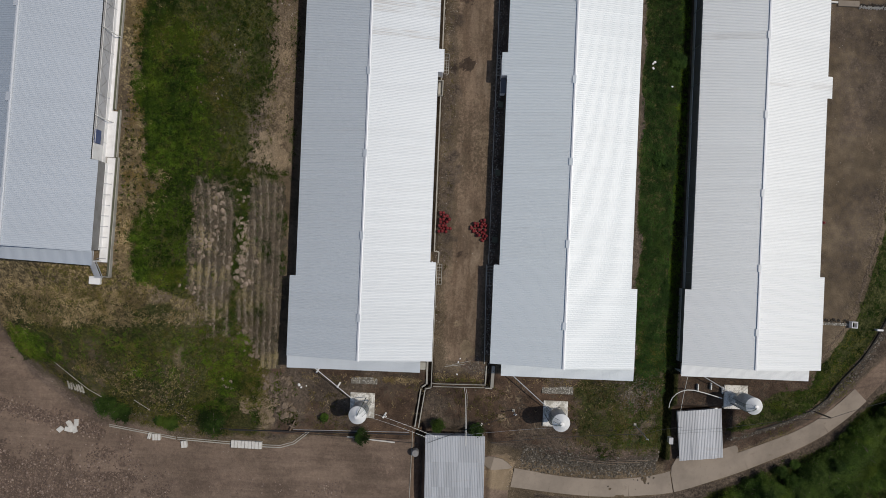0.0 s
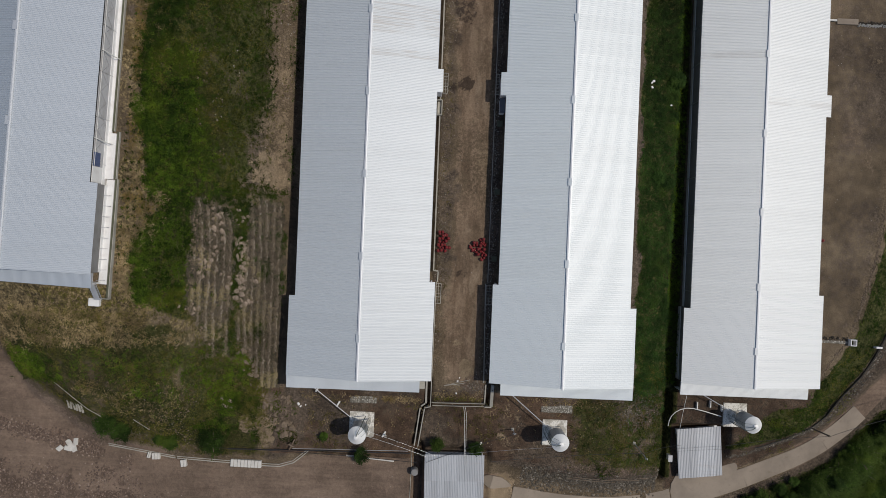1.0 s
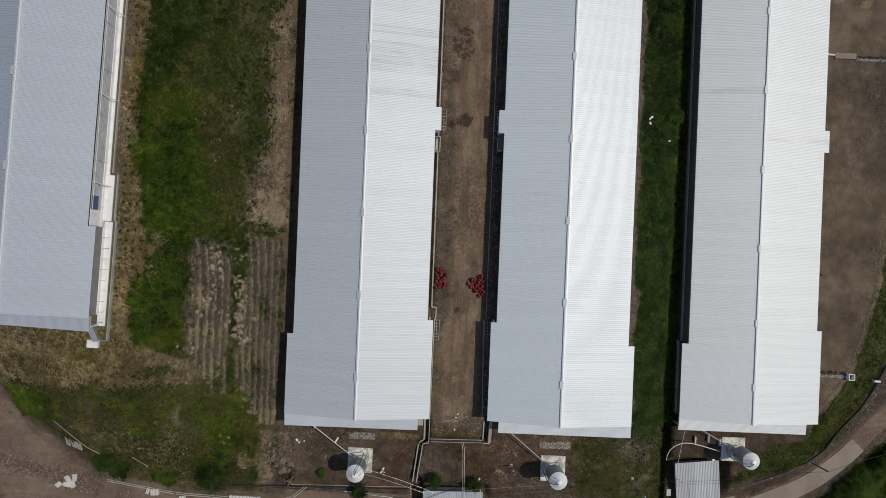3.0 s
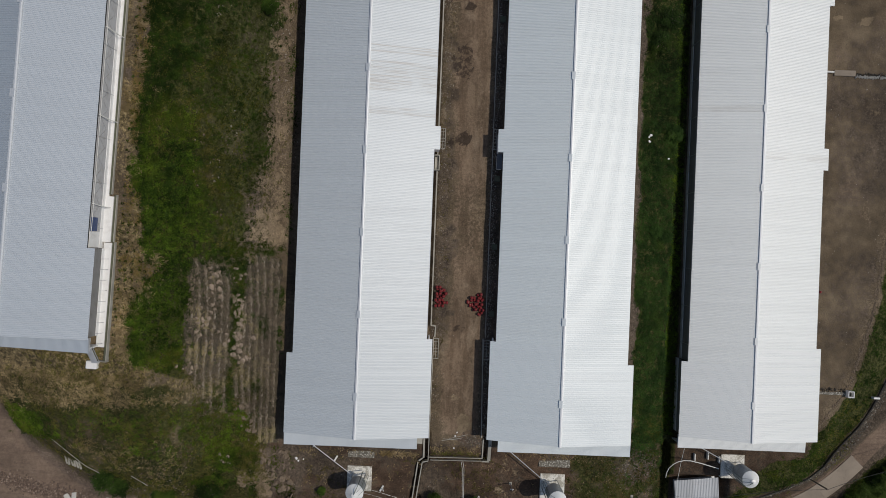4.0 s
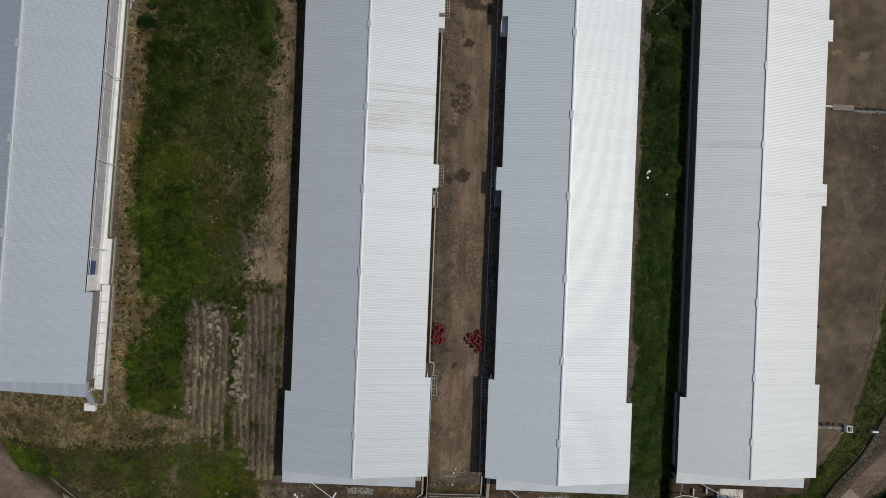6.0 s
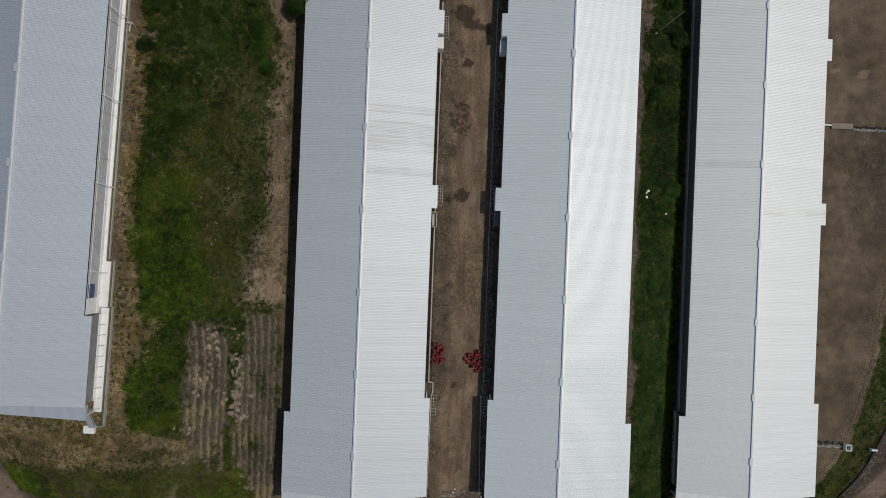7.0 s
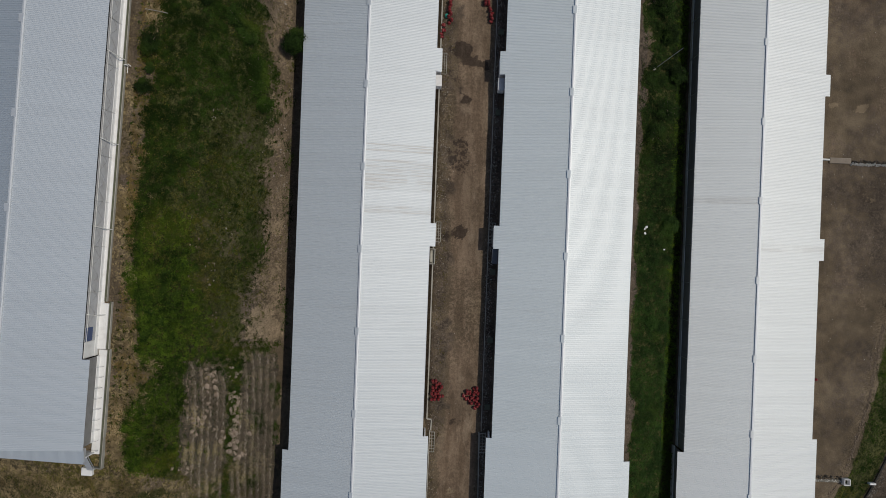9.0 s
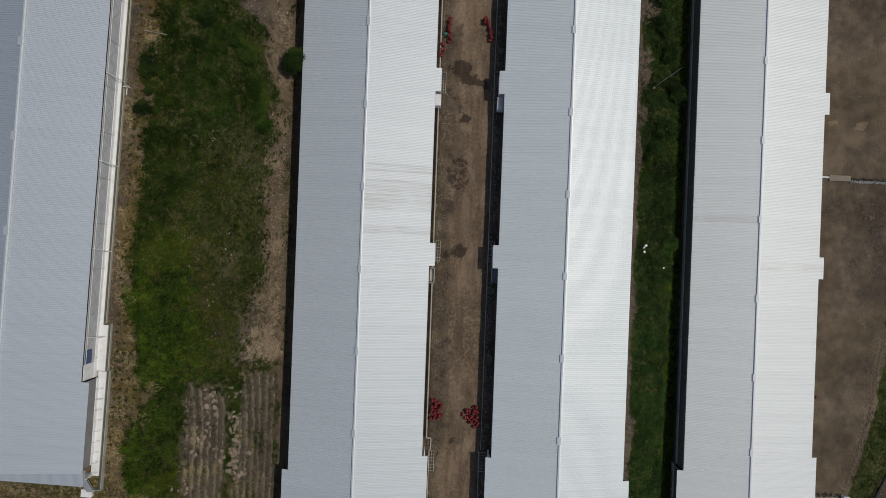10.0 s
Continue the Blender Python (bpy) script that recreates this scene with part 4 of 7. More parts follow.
# ---- feed silos ----
def feed_silo(x, y, ground_z, height, pad, auger_to, turn=0.0):
    base = thing("feed_silo", (x, y, ground_z), "ribbed galvanised feed silo with white cone top on a concrete pad", "silo", "feed silos")
    r = 0.93
    z0, z1 = height * 0.34, height * 0.86
    prof = [(0.16, 0.75), (0.2, 0.8), (r, z0)]
    n = 9
    for i in range(n):
        a, b = z0 + (z1 - z0) * i / n, z0 + (z1 - z0) * (i + 1) / n
        prof += [(r, a + 0.02), (r + 0.025, (a + b) / 2), (r, b - 0.02)]
    part("silo_body", lathe(prof, 28), SILO, base)
    cone = part("cone_roof", lathe([(r + 0.06, z1 - 0.05), (r + 0.06, z1), (0.28, height - 0.1), (0.26, height), (0.02, height + 0.03)], 28), SILO_TOP, base, "white cone roof")
    part("filler_lid", lathe([(0.22, height - 0.02), (0.22, height + 0.04), (0.05, height + 0.07)], 16), SILO_TOP, cone)
    for k in range(4):
        a = math.tau * (k + 0.5) / 4
        part("leg", tube([(r * math.cos(a), r * math.sin(a), 0.2), (r * math.cos(a), r * math.sin(a), z0 + 0.5)], 0.05, 6), STEEL, base)
    lad = bmesh.new()
    for s in (-0.2, 0.2):
        tube([(s + 0.3, r + 0.14, 0.25), (s + 0.3, r + 0.14, z1 + 0.3), (s + 0.2, 0.4, height + 0.05)], 0.02, 5, lad)
    for q in np.arange(0.5, z1, 0.35):
        tube([(0.1, r + 0.14, q), (0.5, r + 0.14, q)], 0.012, 4, lad)
    spin = Matrix.Rotation(radians(turn - 90), 4, "Z")
    bmesh.ops.transform(lad, matrix=spin, verts=lad.verts)
    part("ladder", lad, PAINTG, base, "grey-green ladder")
    fill = tube([(-0.35, r + 0.16, 0.6), (-0.35, r + 0.16, z1 + 0.25), (-0.22, 0.55, height + 0.1), (-0.05, 0.1, height + 0.16)], 0.05, 7)
    tube([(-0.35, r + 0.16, z1 + 0.1), (0.1, r + 0.2, z1 + 0.35), (0.55, r + 0.05, z1 + 0.3)], 0.03, 5, fill)
    bmesh.ops.transform(fill, matrix=spin, verts=fill.verts)
    part("fill_pipe", fill, PAINTG, base, "grey-green filling pipe")
    pipe = tube([(0, 0, 0.75), (-0.4, 0.3, 0.8), (auger_to[0] - x, auger_to[1] - y, auger_to[2] - ground_z)], 0.055, 8)
    part("auger_pipe", pipe, STEEL, base, "pale feed auger pipe")
    part("auger_motor", box(-0.18, 0.18, -0.3, 0.3, 0.45, 0.78, 0.04), STEEL, base)
    px0, px1, py0, py1 = pad
    top = ground_z + 0.2
    slab = part("silo_pad", box(px0, px1, py0, py1, ground_z - 0.8, top, 0.05), PADC)
    tagged(slab, "stained pale concrete pad under a feed silo", "concrete pad", "silo pads")
    return base


feed_silo(-8.6, -18.55, gz(-8.6, -18.5) - 0.05, 5.9, (-10.05, -7.2, -19.95, -17.05), (-14.2, -13.6, 2.2), 50)
feed_silo(13.7, -18.5, gz(13.7, -18.5) - 0.05, 5.9, (12.4, 15.25, -20.1, -17.1), (8.2, -13.7, 2.0), 170)
feed_silo(36.5, -16.6, gz(36.5, -16.0) - 0.05, 5.8, (34.9, 37.75, -18.0, -15.1), (31.3, -13.7, -3.0), 195)


# ---- gate sheds ----
def gate_shed(name, place, turn, w, d, z_roof, floor_z, label, rows):
    s = thing(name, place, label, "shed", "gate sheds", turn=turn)
    n = round(w / 0.76)
    pitch = w / n
    length = d / rows
    rnd = random.Random(int(w * 100))
    me = sheet_mesh("roof_sheet", pitch, 0, length + 0.12, 0, -0.10 * length, ROOF_OLD, 4, 0.05)
    slope = part("roof_frame", box(0.1, w - 0.1, -d + 0.1, -0.1, z_roof - 0.35 - place[2] - 0.1 * d, z_roof - 0.27 - place[2] - 0.1 * d, 0.02), STEEL, s)
    for r in range(rows):
        for i in range(n):
            shared("roof_sheet", me, slope, pose(i * pitch, -r * length, z_roof - place[2] - 0.1 * r * length + 0.03 * (rows - r) + rnd.uniform(0, 0.01), 0, rnd.uniform(-0.6, 0.6), -90))
    zb, zt = floor_z - place[2], z_roof - place[2] - 0.1 * d - 0.33
    for x0, x1, y0, y1 in ((0.35, 0.5, -d + 0.4, -0.4), (w - 0.5, w - 0.35, -d + 0.4, -0.4), (0.5, w - 0.5, -0.55, -0.4), (0.5, w - 0.5, -d + 0.4, -d + 0.55)):
        part("shed_wall", box(x0, x1, y0, y1, zb - 0.6, zt, 0.02), WHITE, s)
    return s


gate_shed("gate_shed", (-1.14, -21.35, -2.3), 1.2, 6.8, 9.0, 0.35, -2.3, "corrugated grey metal roof of an entrance shed", 3)
gate_shed("gate_shed", (29.44, -18.67, -7.3), 6.5, 5.35, 6.1, -5.3, -7.3, "weathered corrugated metal shed beside the concrete lane", 1)


# ---- concrete lane, slabs, kerbs ----
def ribbon(name, pts, half, top, deep, mat, label, category, kind="structure"):
    """A bar of concrete along points; half: half its width, top: height above the points, deep: depth below them."""
    bm = bmesh.new()
    rows = []
    for i, p in enumerate(pts):
        p = Vector(p)
        a, b = Vector(pts[max(i - 1, 0)]), Vector(pts[min(i + 1, len(pts) - 1)])
        d = (b - a)
        nrm = Vector((-d.y, d.x, 0)).normalized()
        w = half[i] if isinstance(half, (list, tuple)) else half
        rows.append([bm.verts.new(p + nrm * w * s + Vector((0, 0, h))) for s, h in ((1, -deep), (1, top - 0.02), (0.97, top), (-0.97, top), (-1, top - 0.02), (-1, -deep))])
    for r0, r1 in zip(rows, rows[1:]):
        for k in range(6):
            bm.faces.new((r0[k], r0[(k + 1) % 6], r1[(k + 1) % 6], r1[k]))
    bm.faces.new(rows[0])
    bm.faces.new(rows[-1][::-1])
    return tagged(part(name, bm, mat), label, category, kind=kind)


xs = [9.35, 14, 19, 24, 29.55, 29.67, 34, 39, 44, 49, 53.6]
for a, b in zip(xs, xs[1:]):
    if b - a < 0.5:
        continue
    sub = np.linspace(a + 0.004, b - 0.004, 11)
    ribbon("lane_slab", [(x, float(lane_y(x)), float(lane_z(x))) for x in sub], [float(np.interp(x, [9.5, 14.7, 20.5, 26, 29.8, 33.4, 38.3, 42.7, 46.9, 54], [1.15, 1.05, 1.06, 1.14, 1.35, 1.28, 1.2, 1.13, 1.07, 1.1])) for x in sub], 0.06, 0.3, ROADC, "worn buff concrete slab of the narrow lane", "road slab")
# the widened apron before the second shed
def plate(name, rows, mat, label):
    """A flat sheet of concrete given by rows of x, north y and south y, lying on the slope of the lane."""
    bm, prev = bmesh.new(), None
    for x, yn, ys in rows:
        z = float(lane_z(x)) + 0.085
        ring = [bm.verts.new((x, y, z + h)) for y, h in ((yn, -0.4), (yn, 0), (ys, 0), (ys, -0.4))]
        if prev:
            for i in range(4):
                bm.faces.new((prev[i], prev[(i + 1) % 4], ring[(i + 1) % 4], ring[i]))
        else:
            bm.faces.new(ring)
        prev = ring
    bm.faces.new(prev[::-1])
    return tagged(part(name, bm, mat), label, "concrete apron", kind="structure")


plate("lane_apron", [(29.5, -25.9, -26.6), (30.2, -24.6, -26.4), (32, -24.2, -26.1), (34, -23.6, -25.8), (35.4, -23.2, -25.5), (37.2, -23.05, -24.9), (37.7, -23.15, -24.5), (37.95, -23.35, -24.1), (38.05, -23.6, -23.9)], ROADC, "buff concrete apron before the shed")
ribbon("lane_landing", [(x, y, gz(x, y) + 0.16) for x, y in ((5.9, -24.7), (6.3, -24.75), (6.8, -24.85), (7.3, -25.0), (7.8, -25.1), (8.3, -25.3), (8.8, -25.5), (9.2, -25.6))], [0.42, 0.66, 0.76, 0.74, 0.66, 0.50, 0.30, 0.10], 0.08, 0.9, ROADC, "cracked pale concrete landing beside the shed", "concrete apron")


def kerb(pts, w=0.07, top=0.14, label="narrow pale concrete kerb along a drain"):
    return ribbon("kerb", [(x, y, gz(x, y)) for x, y in pts], w, top, 0.6, KERB, label, "kerb")


def along(a, b, step=2.0):
    n = max(1, int(math.hypot(b[0] - a[0], b[1] - a[1]) / step))
    return [(a[0] + (b[0] - a[0]) * i / n, a[1] + (b[1] - a[1]) * i / n) for i in range(n + 1)]


kerb(along((-0.98, 62), (-0.98, -0.3)))
kerb(along((-0.98, -0.3), (-0.45, -0.35)))
kerb(along((-0.45, -0.4), (-0.5, -1.6)))
kerb(along((-0.62, -1.6), (-0.72, -16.1)), 0.045)
kerb(along((-0.72, -16.1), (-1.4, -16.3)), 0.06)
kerb(along((-1.4, -16.4), (-2.0, -20.9)), 0.06)
kerb(along((-2.65, -21.3), (-2.75, -29.5)), 0.03, 0.06)
kerb(along((-0.6, -15.6), (5.6, -15.5)), 0.04)
kerb(along((-0.5, -15.95), (5.5, -15.85)), 0.035)
kerb(along((5.55, -15.9), (6.35, -15.9)))
kerb(along((5.35, 62), (5.30, -1.4)), 0.04, 0.05)
kerb(along((5.05, -1.6), (5.3, -13.0)), 0.05)
kerb(along((6.35, -13.2), (6.3, -15.8)), 0.18)
tagged(part("black_hose", tube([(x, y, gz(x, y) + 0.06) for x, y in along((-24.0, -22.0), (-2.9, -21.75))], 0.075, 6), BLACK), "black water hose lying along the road edge", "hose")
tagged(part("road_pipe", tube([(x, y, gz(x, y) + 0.07) for x, y in along((-16.6, -21.75), (-3.1, -21.5))], 0.035, 6), BRACE), "grey plastic pipe lying along the road edge", "pipe")
for off, wide in ((0, 0.055), (0.24, 0.04)):
    kerb([(x, y + off) for x, y in along((-30, -23.4), (-20.0, -23.9))] + [(-18 - 0.3 * off, -23.9 + off), (-16.4 - 0.6 * off, -23.4 + 0.8 * off), (-15.2 - 0.7 * off, -22.4 + 0.7 * off), (-14.7 - off, -21.9)], wide, 0.1, "curved pale concrete kerb beside the dirt road")
    kerb([(x, y + off) for x, y in along((-38.0, -22.2), (-30.2, -23.4))], wide, 0.1, "broken pale concrete kerb beside the dirt road")


def slab(name, x0, x1, y0, y1, mat, label, category, h=0.15):
    z = gz((x0 + x1) / 2, (y0 + y1) / 2)
    return tagged(part(name, box(x0, x1, y0, y1, z - 0.4, z + h, 0.04), mat), label, category)


slab("concrete_slab", -10.0, -6.95, -15.95, -15.15, STONY, "rough grey concrete slab in the bare soil", "concrete slab")
slab("concrete_slab", 12.1, 15.7, -16.2, -15.3, STONY, "mossy grey concrete slab in the bare soil", "concrete slab")


# ---- red feeders ----
def feeder_mesh():
    bm = lathe([(0.15, 0.0), (0.18, 0.03), (0.18, 0.09), (0.16, 0.11), (0.15, 0.13), (0.145, 0.30), (0.12, 0.37), (0.05, 0.41), (0.04, 0.44)], 12)
    me = bpy.data.meshes.new("feeder")
    bm.to_mesh(me)
    bm.free()
    me.materials.append(RED)
    return me


FEEDER = feeder_mesh()
tray = lathe([(0.09, 0.015), (0.195, 0.015), (0.215, 0.08), (0.19, 0.08)], 12)
TRAY = bpy.data.meshes.new("tray")
tray.to_mesh(TRAY)
tray.free()
TRAY.materials.append(DARKRED)


def red_feeder(x, y, tip, rnd):
    f = new("poultry_feeder", FEEDER)
    f.matrix_basis = pose(x, y, gz(x, y) + (0.02 if tip < 5 else 0.2), tip, 0, rnd.uniform(0, 360))
    tagged(f, "red plastic hanging poultry feeder set on the dirt", "feeder", "red feeders")
    shared("tray", TRAY, f, Matrix())
    if tip < 5 and rnd.random() < 0.6:
        top = new("poultry_feeder", FEEDER)
        top.matrix_basis = pose(x + rnd.uniform(-0.02, 0.02), y + rnd.uniform(-0.02, 0.02), gz(x, y) + 0.38, rnd.uniform(-5, 5), 0, rnd.uniform(0, 360))
        tagged(top, "red plastic poultry feeder stacked on another feeder", "feeder", "red feeders")
        shared("tray", TRAY, top, Matrix())


rnd = random.Random(4)
for j in range(7):
    for i in range(3 + (j % 3 == 1)):
        red_feeder(-0.5 + i * 0.36 + rnd.uniform(-0.05, 0.05) + (j % 2) * 0.12, 2.05 + j * 0.34 + rnd.uniform(-0.07, 0.07), 0 if rnd.random() < 0.8 else 80, rnd)
for j, (n, x0) in enumerate(((2, 4.3), (4, 3.75), (4, 3.5), (5, 3.2), (5, 3.15), (4, 3.5), (2, 4.2))):
    for i in range(n):
        red_feeder(x0 + i * 0.37 + rnd.uniform(-0.08, 0.08), 1.35 + j * 0.35 + rnd.uniform(-0.05, 0.05), 0 if rnd.random() < 0.75 else 75, rnd)
for j in range(9):
    red_feeder(-0.05 + rnd.uniform(-0.15, 0.2), 45.3 + j * 0.34, 0, rnd)
for j in range(6):
    red_feeder(-0.8 + rnd.uniform(-0.15, 0.15), 43.6 + j * 0.3, 70, rnd)
for i, j in ((0, 0), (1, 0), (0, 1), (1, 1), (0.5, 1.9)):
    red_feeder(3.95 + i * 0.38, 47.55 + j * 0.36, 0, rnd)
for j in range(7):
    red_feeder(4.75 - 0.06 * j + rnd.uniform(-0.06, 0.06), 45.5 + j * 0.33, 0 if j % 3 else 60, rnd)


# ---- vegetation ----
RNG = np.random.default_rng(7)


def quad_mesh(name, quads, mat):
    """A mesh from an array of quads, n x 4 x 3."""
    n = len(quads)
    me = bpy.data.meshes.new(name)
    me.vertices.add(4 * n)
    me.vertices.foreach_set("co", np.ascontiguousarray(quads, np.float32).ravel())
    me.loops.add(4 * n)
    me.loops.foreach_set("vertex_index", np.arange(4 * n, dtype=np.int32))
    me.polygons.add(n)
    me.polygons.foreach_set("loop_start", np.arange(0, 4 * n, 4, dtype=np.int32))
    me.materials.append(mat)
    me.update(calc_edges=True)
    return me


def leaves(root, length, width, lift, rng=RNG):
    """Diamond leaves from root points: lift 0 lies flat, 1 stands up."""
    n = len(root)
    a = rng.uniform(0, math.tau, n)
    up = np.clip(lift + rng.normal(0, 0.22, n), -0.3, 1.3)
    d = np.stack([np.cos(a) * np.cos(up), np.sin(a) * np.cos(up), np.sin(up)], -1)
    s = np.stack([-np.sin(a), np.cos(a), rng.normal(0, 0.35, n)], -1)
    ln = (length * rng.uniform(0.6, 1.35, n))[:, None]
    w = (width * rng.uniform(0.6, 1.3, n))[:, None]
    mid = root + d * ln * 0.5
    tip = root + d * ln
    tip[:, 2] -= 0.15 * ln[:, 0]
    return np.stack([root, mid + s * w * 0.5, tip, mid - s * w * 0.5], 1)


def scatter(x0, x1, y0, y1, per_m2, chance, rng=RNG):
    n = int((x1 - x0) * (y1 - y0) * per_m2)
    x, y = rng.uniform(x0, x1, n), rng.uniform(y0, y1, n)
    keep = rng.random(n) < chance(x, y)
    return x[keep], y[keep]


def tufts(x, y, count, length, width, lift, rise=0.0, rng=RNG, spread=0.12):
    z = ground(x, y)
    r = np.repeat(np.stack([x, y, z], -1), count, 0)
    r[:, :2] += rng.normal(0, spread, (len(r), 2))
    r[:, 2] += rng.uniform(0, 1, len(r)) * rise
    return leaves(r, length, width, lift, rng)


def stuff(name, quads, mat, label, category):
    return tagged(new(name, quad_mesh(name, quads, mat)), label, category, kind="stuff")


patchy = lambda x, y: np.clip(0.50 + 0.45 * wave(x, y, 1.5, 4) + 0.65 * wave(x, y, 0.38, 9), 0.04, 1.2)
on_land = lambda x, y: y > road_bank(x) + 0.4 * wave(x, y, 0.9, 2)
x, y = scatter(-50, -17.5, -25, 58, 26, lambda x, y: green_cover(x, y) * patchy(x, y) * on_land(x, y) * np.where(y < -5.5, 0.07 + 0.85 * np.clip(blob(x, y, -45.5, -12.9, 4, 2.4) + blob(x, y, -24.0, -16.0, 2.4, 1.8) + blob(x, y, -25.2, -19.4, 2.4, 1.2), 0, 1), 0.12 + 0.88 * lush(x, y)))
stuff("lush_grass", tufts(x, y, 13, 0.17, 0.065, 0.45, 0.26), LUSH, "dense bright green grass on the upper slope", "grass")
x, y = scatter(-50, -17.5, -25, 58, 20, lambda x, y: green_cover(x, y) * patchy(x, y) * on_land(x, y) * (0.6 - 0.35 * lush(x, y)) * np.where(y < -5.5, 0.30, 0.6))
stuff("slope_grass", tufts(x, y, 11, 0.17, 0.06, 0.45, 0.12), GRASS, "dark green weeds and grass on the slope", "grass")
x, y = scatter(-50, -21, -22, -9, 24, lambda x, y: np.clip(blob(x, y, -46.2, -12.4, 3.6, 2.0, 0.7) + 0.8 * blob(x, y, -24.2, -15.6, 1.9, 1.7, 0.8) + 0.7 * blob(x, y, -25.5, -19.0, 2.2, 0.9, 0.8) + 0.3 * blob(x, y, -26, -10.5, 2.6, 2.0, 0.9) + 0.2 * blob(x, y, -30, -13.2, 5, 2.6, 0.9) + 0.15 * blob(x, y, -37, -12.5, 4.5, 2.0, 0.9) + 0.5 * blob(x, y, -23, -12.5, 1.6, 2.2, 0.9), 0, 1) * on_land(x, y))
stuff("bright_grass", tufts(x, y, 13, 0.16, 0.065, 0.4, 0.24), FRESH, "bright green patches of fresh grass on the low slope", "grass")
x, y = scatter(-32, -22, -5, 24, 27, lambda x, y: green_cover(x, y) * lush(x, y) * (1 - ramp(15, 24, y + 2 * wave(x, y, 2.2, 3))) * np.clip(0.68 + 0.6 * wave(x, y, 1.4, 28), 0, 1) * (1 - field(x, y)))
stuff("fresh_grass", tufts(x, y, 12, 0.16, 0.065, 0.4, 0.28), FRESH, "fresh bright green grass on the upper slope", "grass")
poor = lambda x, y: 0.75 * (1 - lush(x, y)) * ramp(6.5, 8.5, y) * (1 - ramp(-20.6, -19.0, x + 0.6 * wave(x, y, 1.5))) + (y < -5.5) * (1 - ramp(-21.0, -18.6, x + 1.2 * wave(x, y, 1.5, 6))) * (0.75 + 0.35 * wave(x, y, 2.2, 3)) * (1 - 0.8 * dry_foot(x, y))
x, y = scatter(-28, -17.8, 6, 58, 26, lambda x, y: np.clip(poor(x, y), 0, 1) * (0.35 + 0.7 * patchy(x, y)))
stuff("sedge", tufts(x, y, 8, 0.18, 0.055, 0.4, 0.08), SEDGE, "thin dull green grass on the lower slope", "grass")
x, y = scatter(-50, -17.8, -25, -5.5, 24, lambda x, y: np.clip(poor(x, y), 0, 1) * on_land(x, y) * (0.3 + 0.7 * patchy(x, y)))
stuff("olive_grass", tufts(x, y, 7, 0.18, 0.05, 0.4, 0.05), OLIVE, "thin brownish olive grass on the slope", "grass")
sunlit = lambda x, y: np.clip(0.30 + 0.12 * (y < -5.5) + 0.75 * wave(x, y, 1.7, 23), 0, 1)
x, y = scatter(-50, -17.8, -25, 58, 20, lambda x, y: np.clip(poor(x, y) * 0.9 + 0.5 * green_cover(x, y) + 0.5 * (x < -27) * (y < -3) * (y > -8.5), 0, 1) * on_land(x, y) * sunlit(x, y) * (1 - 0.9 * field(x, y)) * (1 - 0.6 * ramp(26, 34, y)))
stuff("yellow_grass", tufts(x, y, 10, 0.18, 0.055, 0.45, 0.08), YELLOW, "yellowish green patches of grass on the slope", "grass")
x, y = scatter(-34, -28.5, -3, 58, 10, lambda x, y: (0.14 + 0.5 * ramp(-32.6, -30.0, x + 0.9 * ramp(6, 16, y) + wave(x, y, 1.2, 4))) * (x > -33.2 + 0.04 * np.clip(y, 0, 60) * (y > 0)) * np.clip(0.5 + 0.8 * wave(x, y, 0.8, 8), 0, 1))
stuff("terrace_grass", tufts(x, y, 7, 0.24, 0.07, 0.45, 0.08), YELLOW, "scattered yellow-green tufts on the dry terrace", "grass")
x, y = scatter(-33.4, -29.2, -3, 58, 30, lambda x, y: np.clip(0.40 + 0.8 * wave(x, y, 0.9, 63), 0, 1) * (x > -33.0 + 0.04 * np.clip(y, 0, 60)) * (x < slope_left(y) + 0.5))
stuff("terrace_thatch", tufts(x, y, 9, 0.18, 0.06, 0.35, 0.06), THATCH, "brownish yellow withered weeds on the dry terrace", "dry grass")
x, y = scatter(-18.6, -17.4, 8, 58, 20, lambda x, y: np.clip(0.15 + 0.9 * wave(x, y, 1.1, 31), 0, 1) * ramp(-18.8, -17.8, x))
stuff("wall_weeds", tufts(x, y, 7, 0.24, 0.09, 0.5, 0.1), GRASS, "green weeds along the foot of the house wall", "weeds")


def mounds(x, y, radius, height, count, leaf, rng=RNG):
    """Low leafy clumps."""
    n = len(x)
    r = np.repeat(np.stack([x, y, ground(x, y)], -1), count, 0)
    s = np.repeat(rng.uniform(0.5, 1.3, n), count)
    a, d = rng.uniform(0, math.tau, n * count), np.sqrt(rng.random(n * count))
    r[:, 0] += np.cos(a) * d * radius * s
    r[:, 1] += np.sin(a) * d * radius * s
    r[:, 2] += (1 - d * d) * height * s * rng.uniform(0.5, 1, n * count)
    return leaves(r, leaf, leaf * 0.5, 0.3, rng)


x, y = scatter(-50, -18, -25, 58, 4.5, lambda x, y: green_cover(x, y, 0.4) * (0.45 + 0.6 * wave(x, y, 2.0, 11)) * (0.3 + 0.6 * ramp(18, 30, y)) * (y > -4) * (0.4 + 0.6 * lush(x, y)))
stuff("slope_weeds", mounds(x, y, 0.40, 0.42, 44, 0.14), SHRUB, "low clumps of dark broad-leaved weeds on the slope", "weeds")
x, y = scatter(-33, -18, -6, 58, 3.2, lambda x, y: green_cover(x, y) * (0.25 + 0.75 * lush(x, y)) * np.clip(0.45 + 0.8 * wave(x, y, 0.8, 71), 0, 1))
stuff("grass_clumps", mounds(x, y, 0.34, 0.55, 64, 0.13), LUSH, "raised clumps of green grass on the upper slope", "grass")
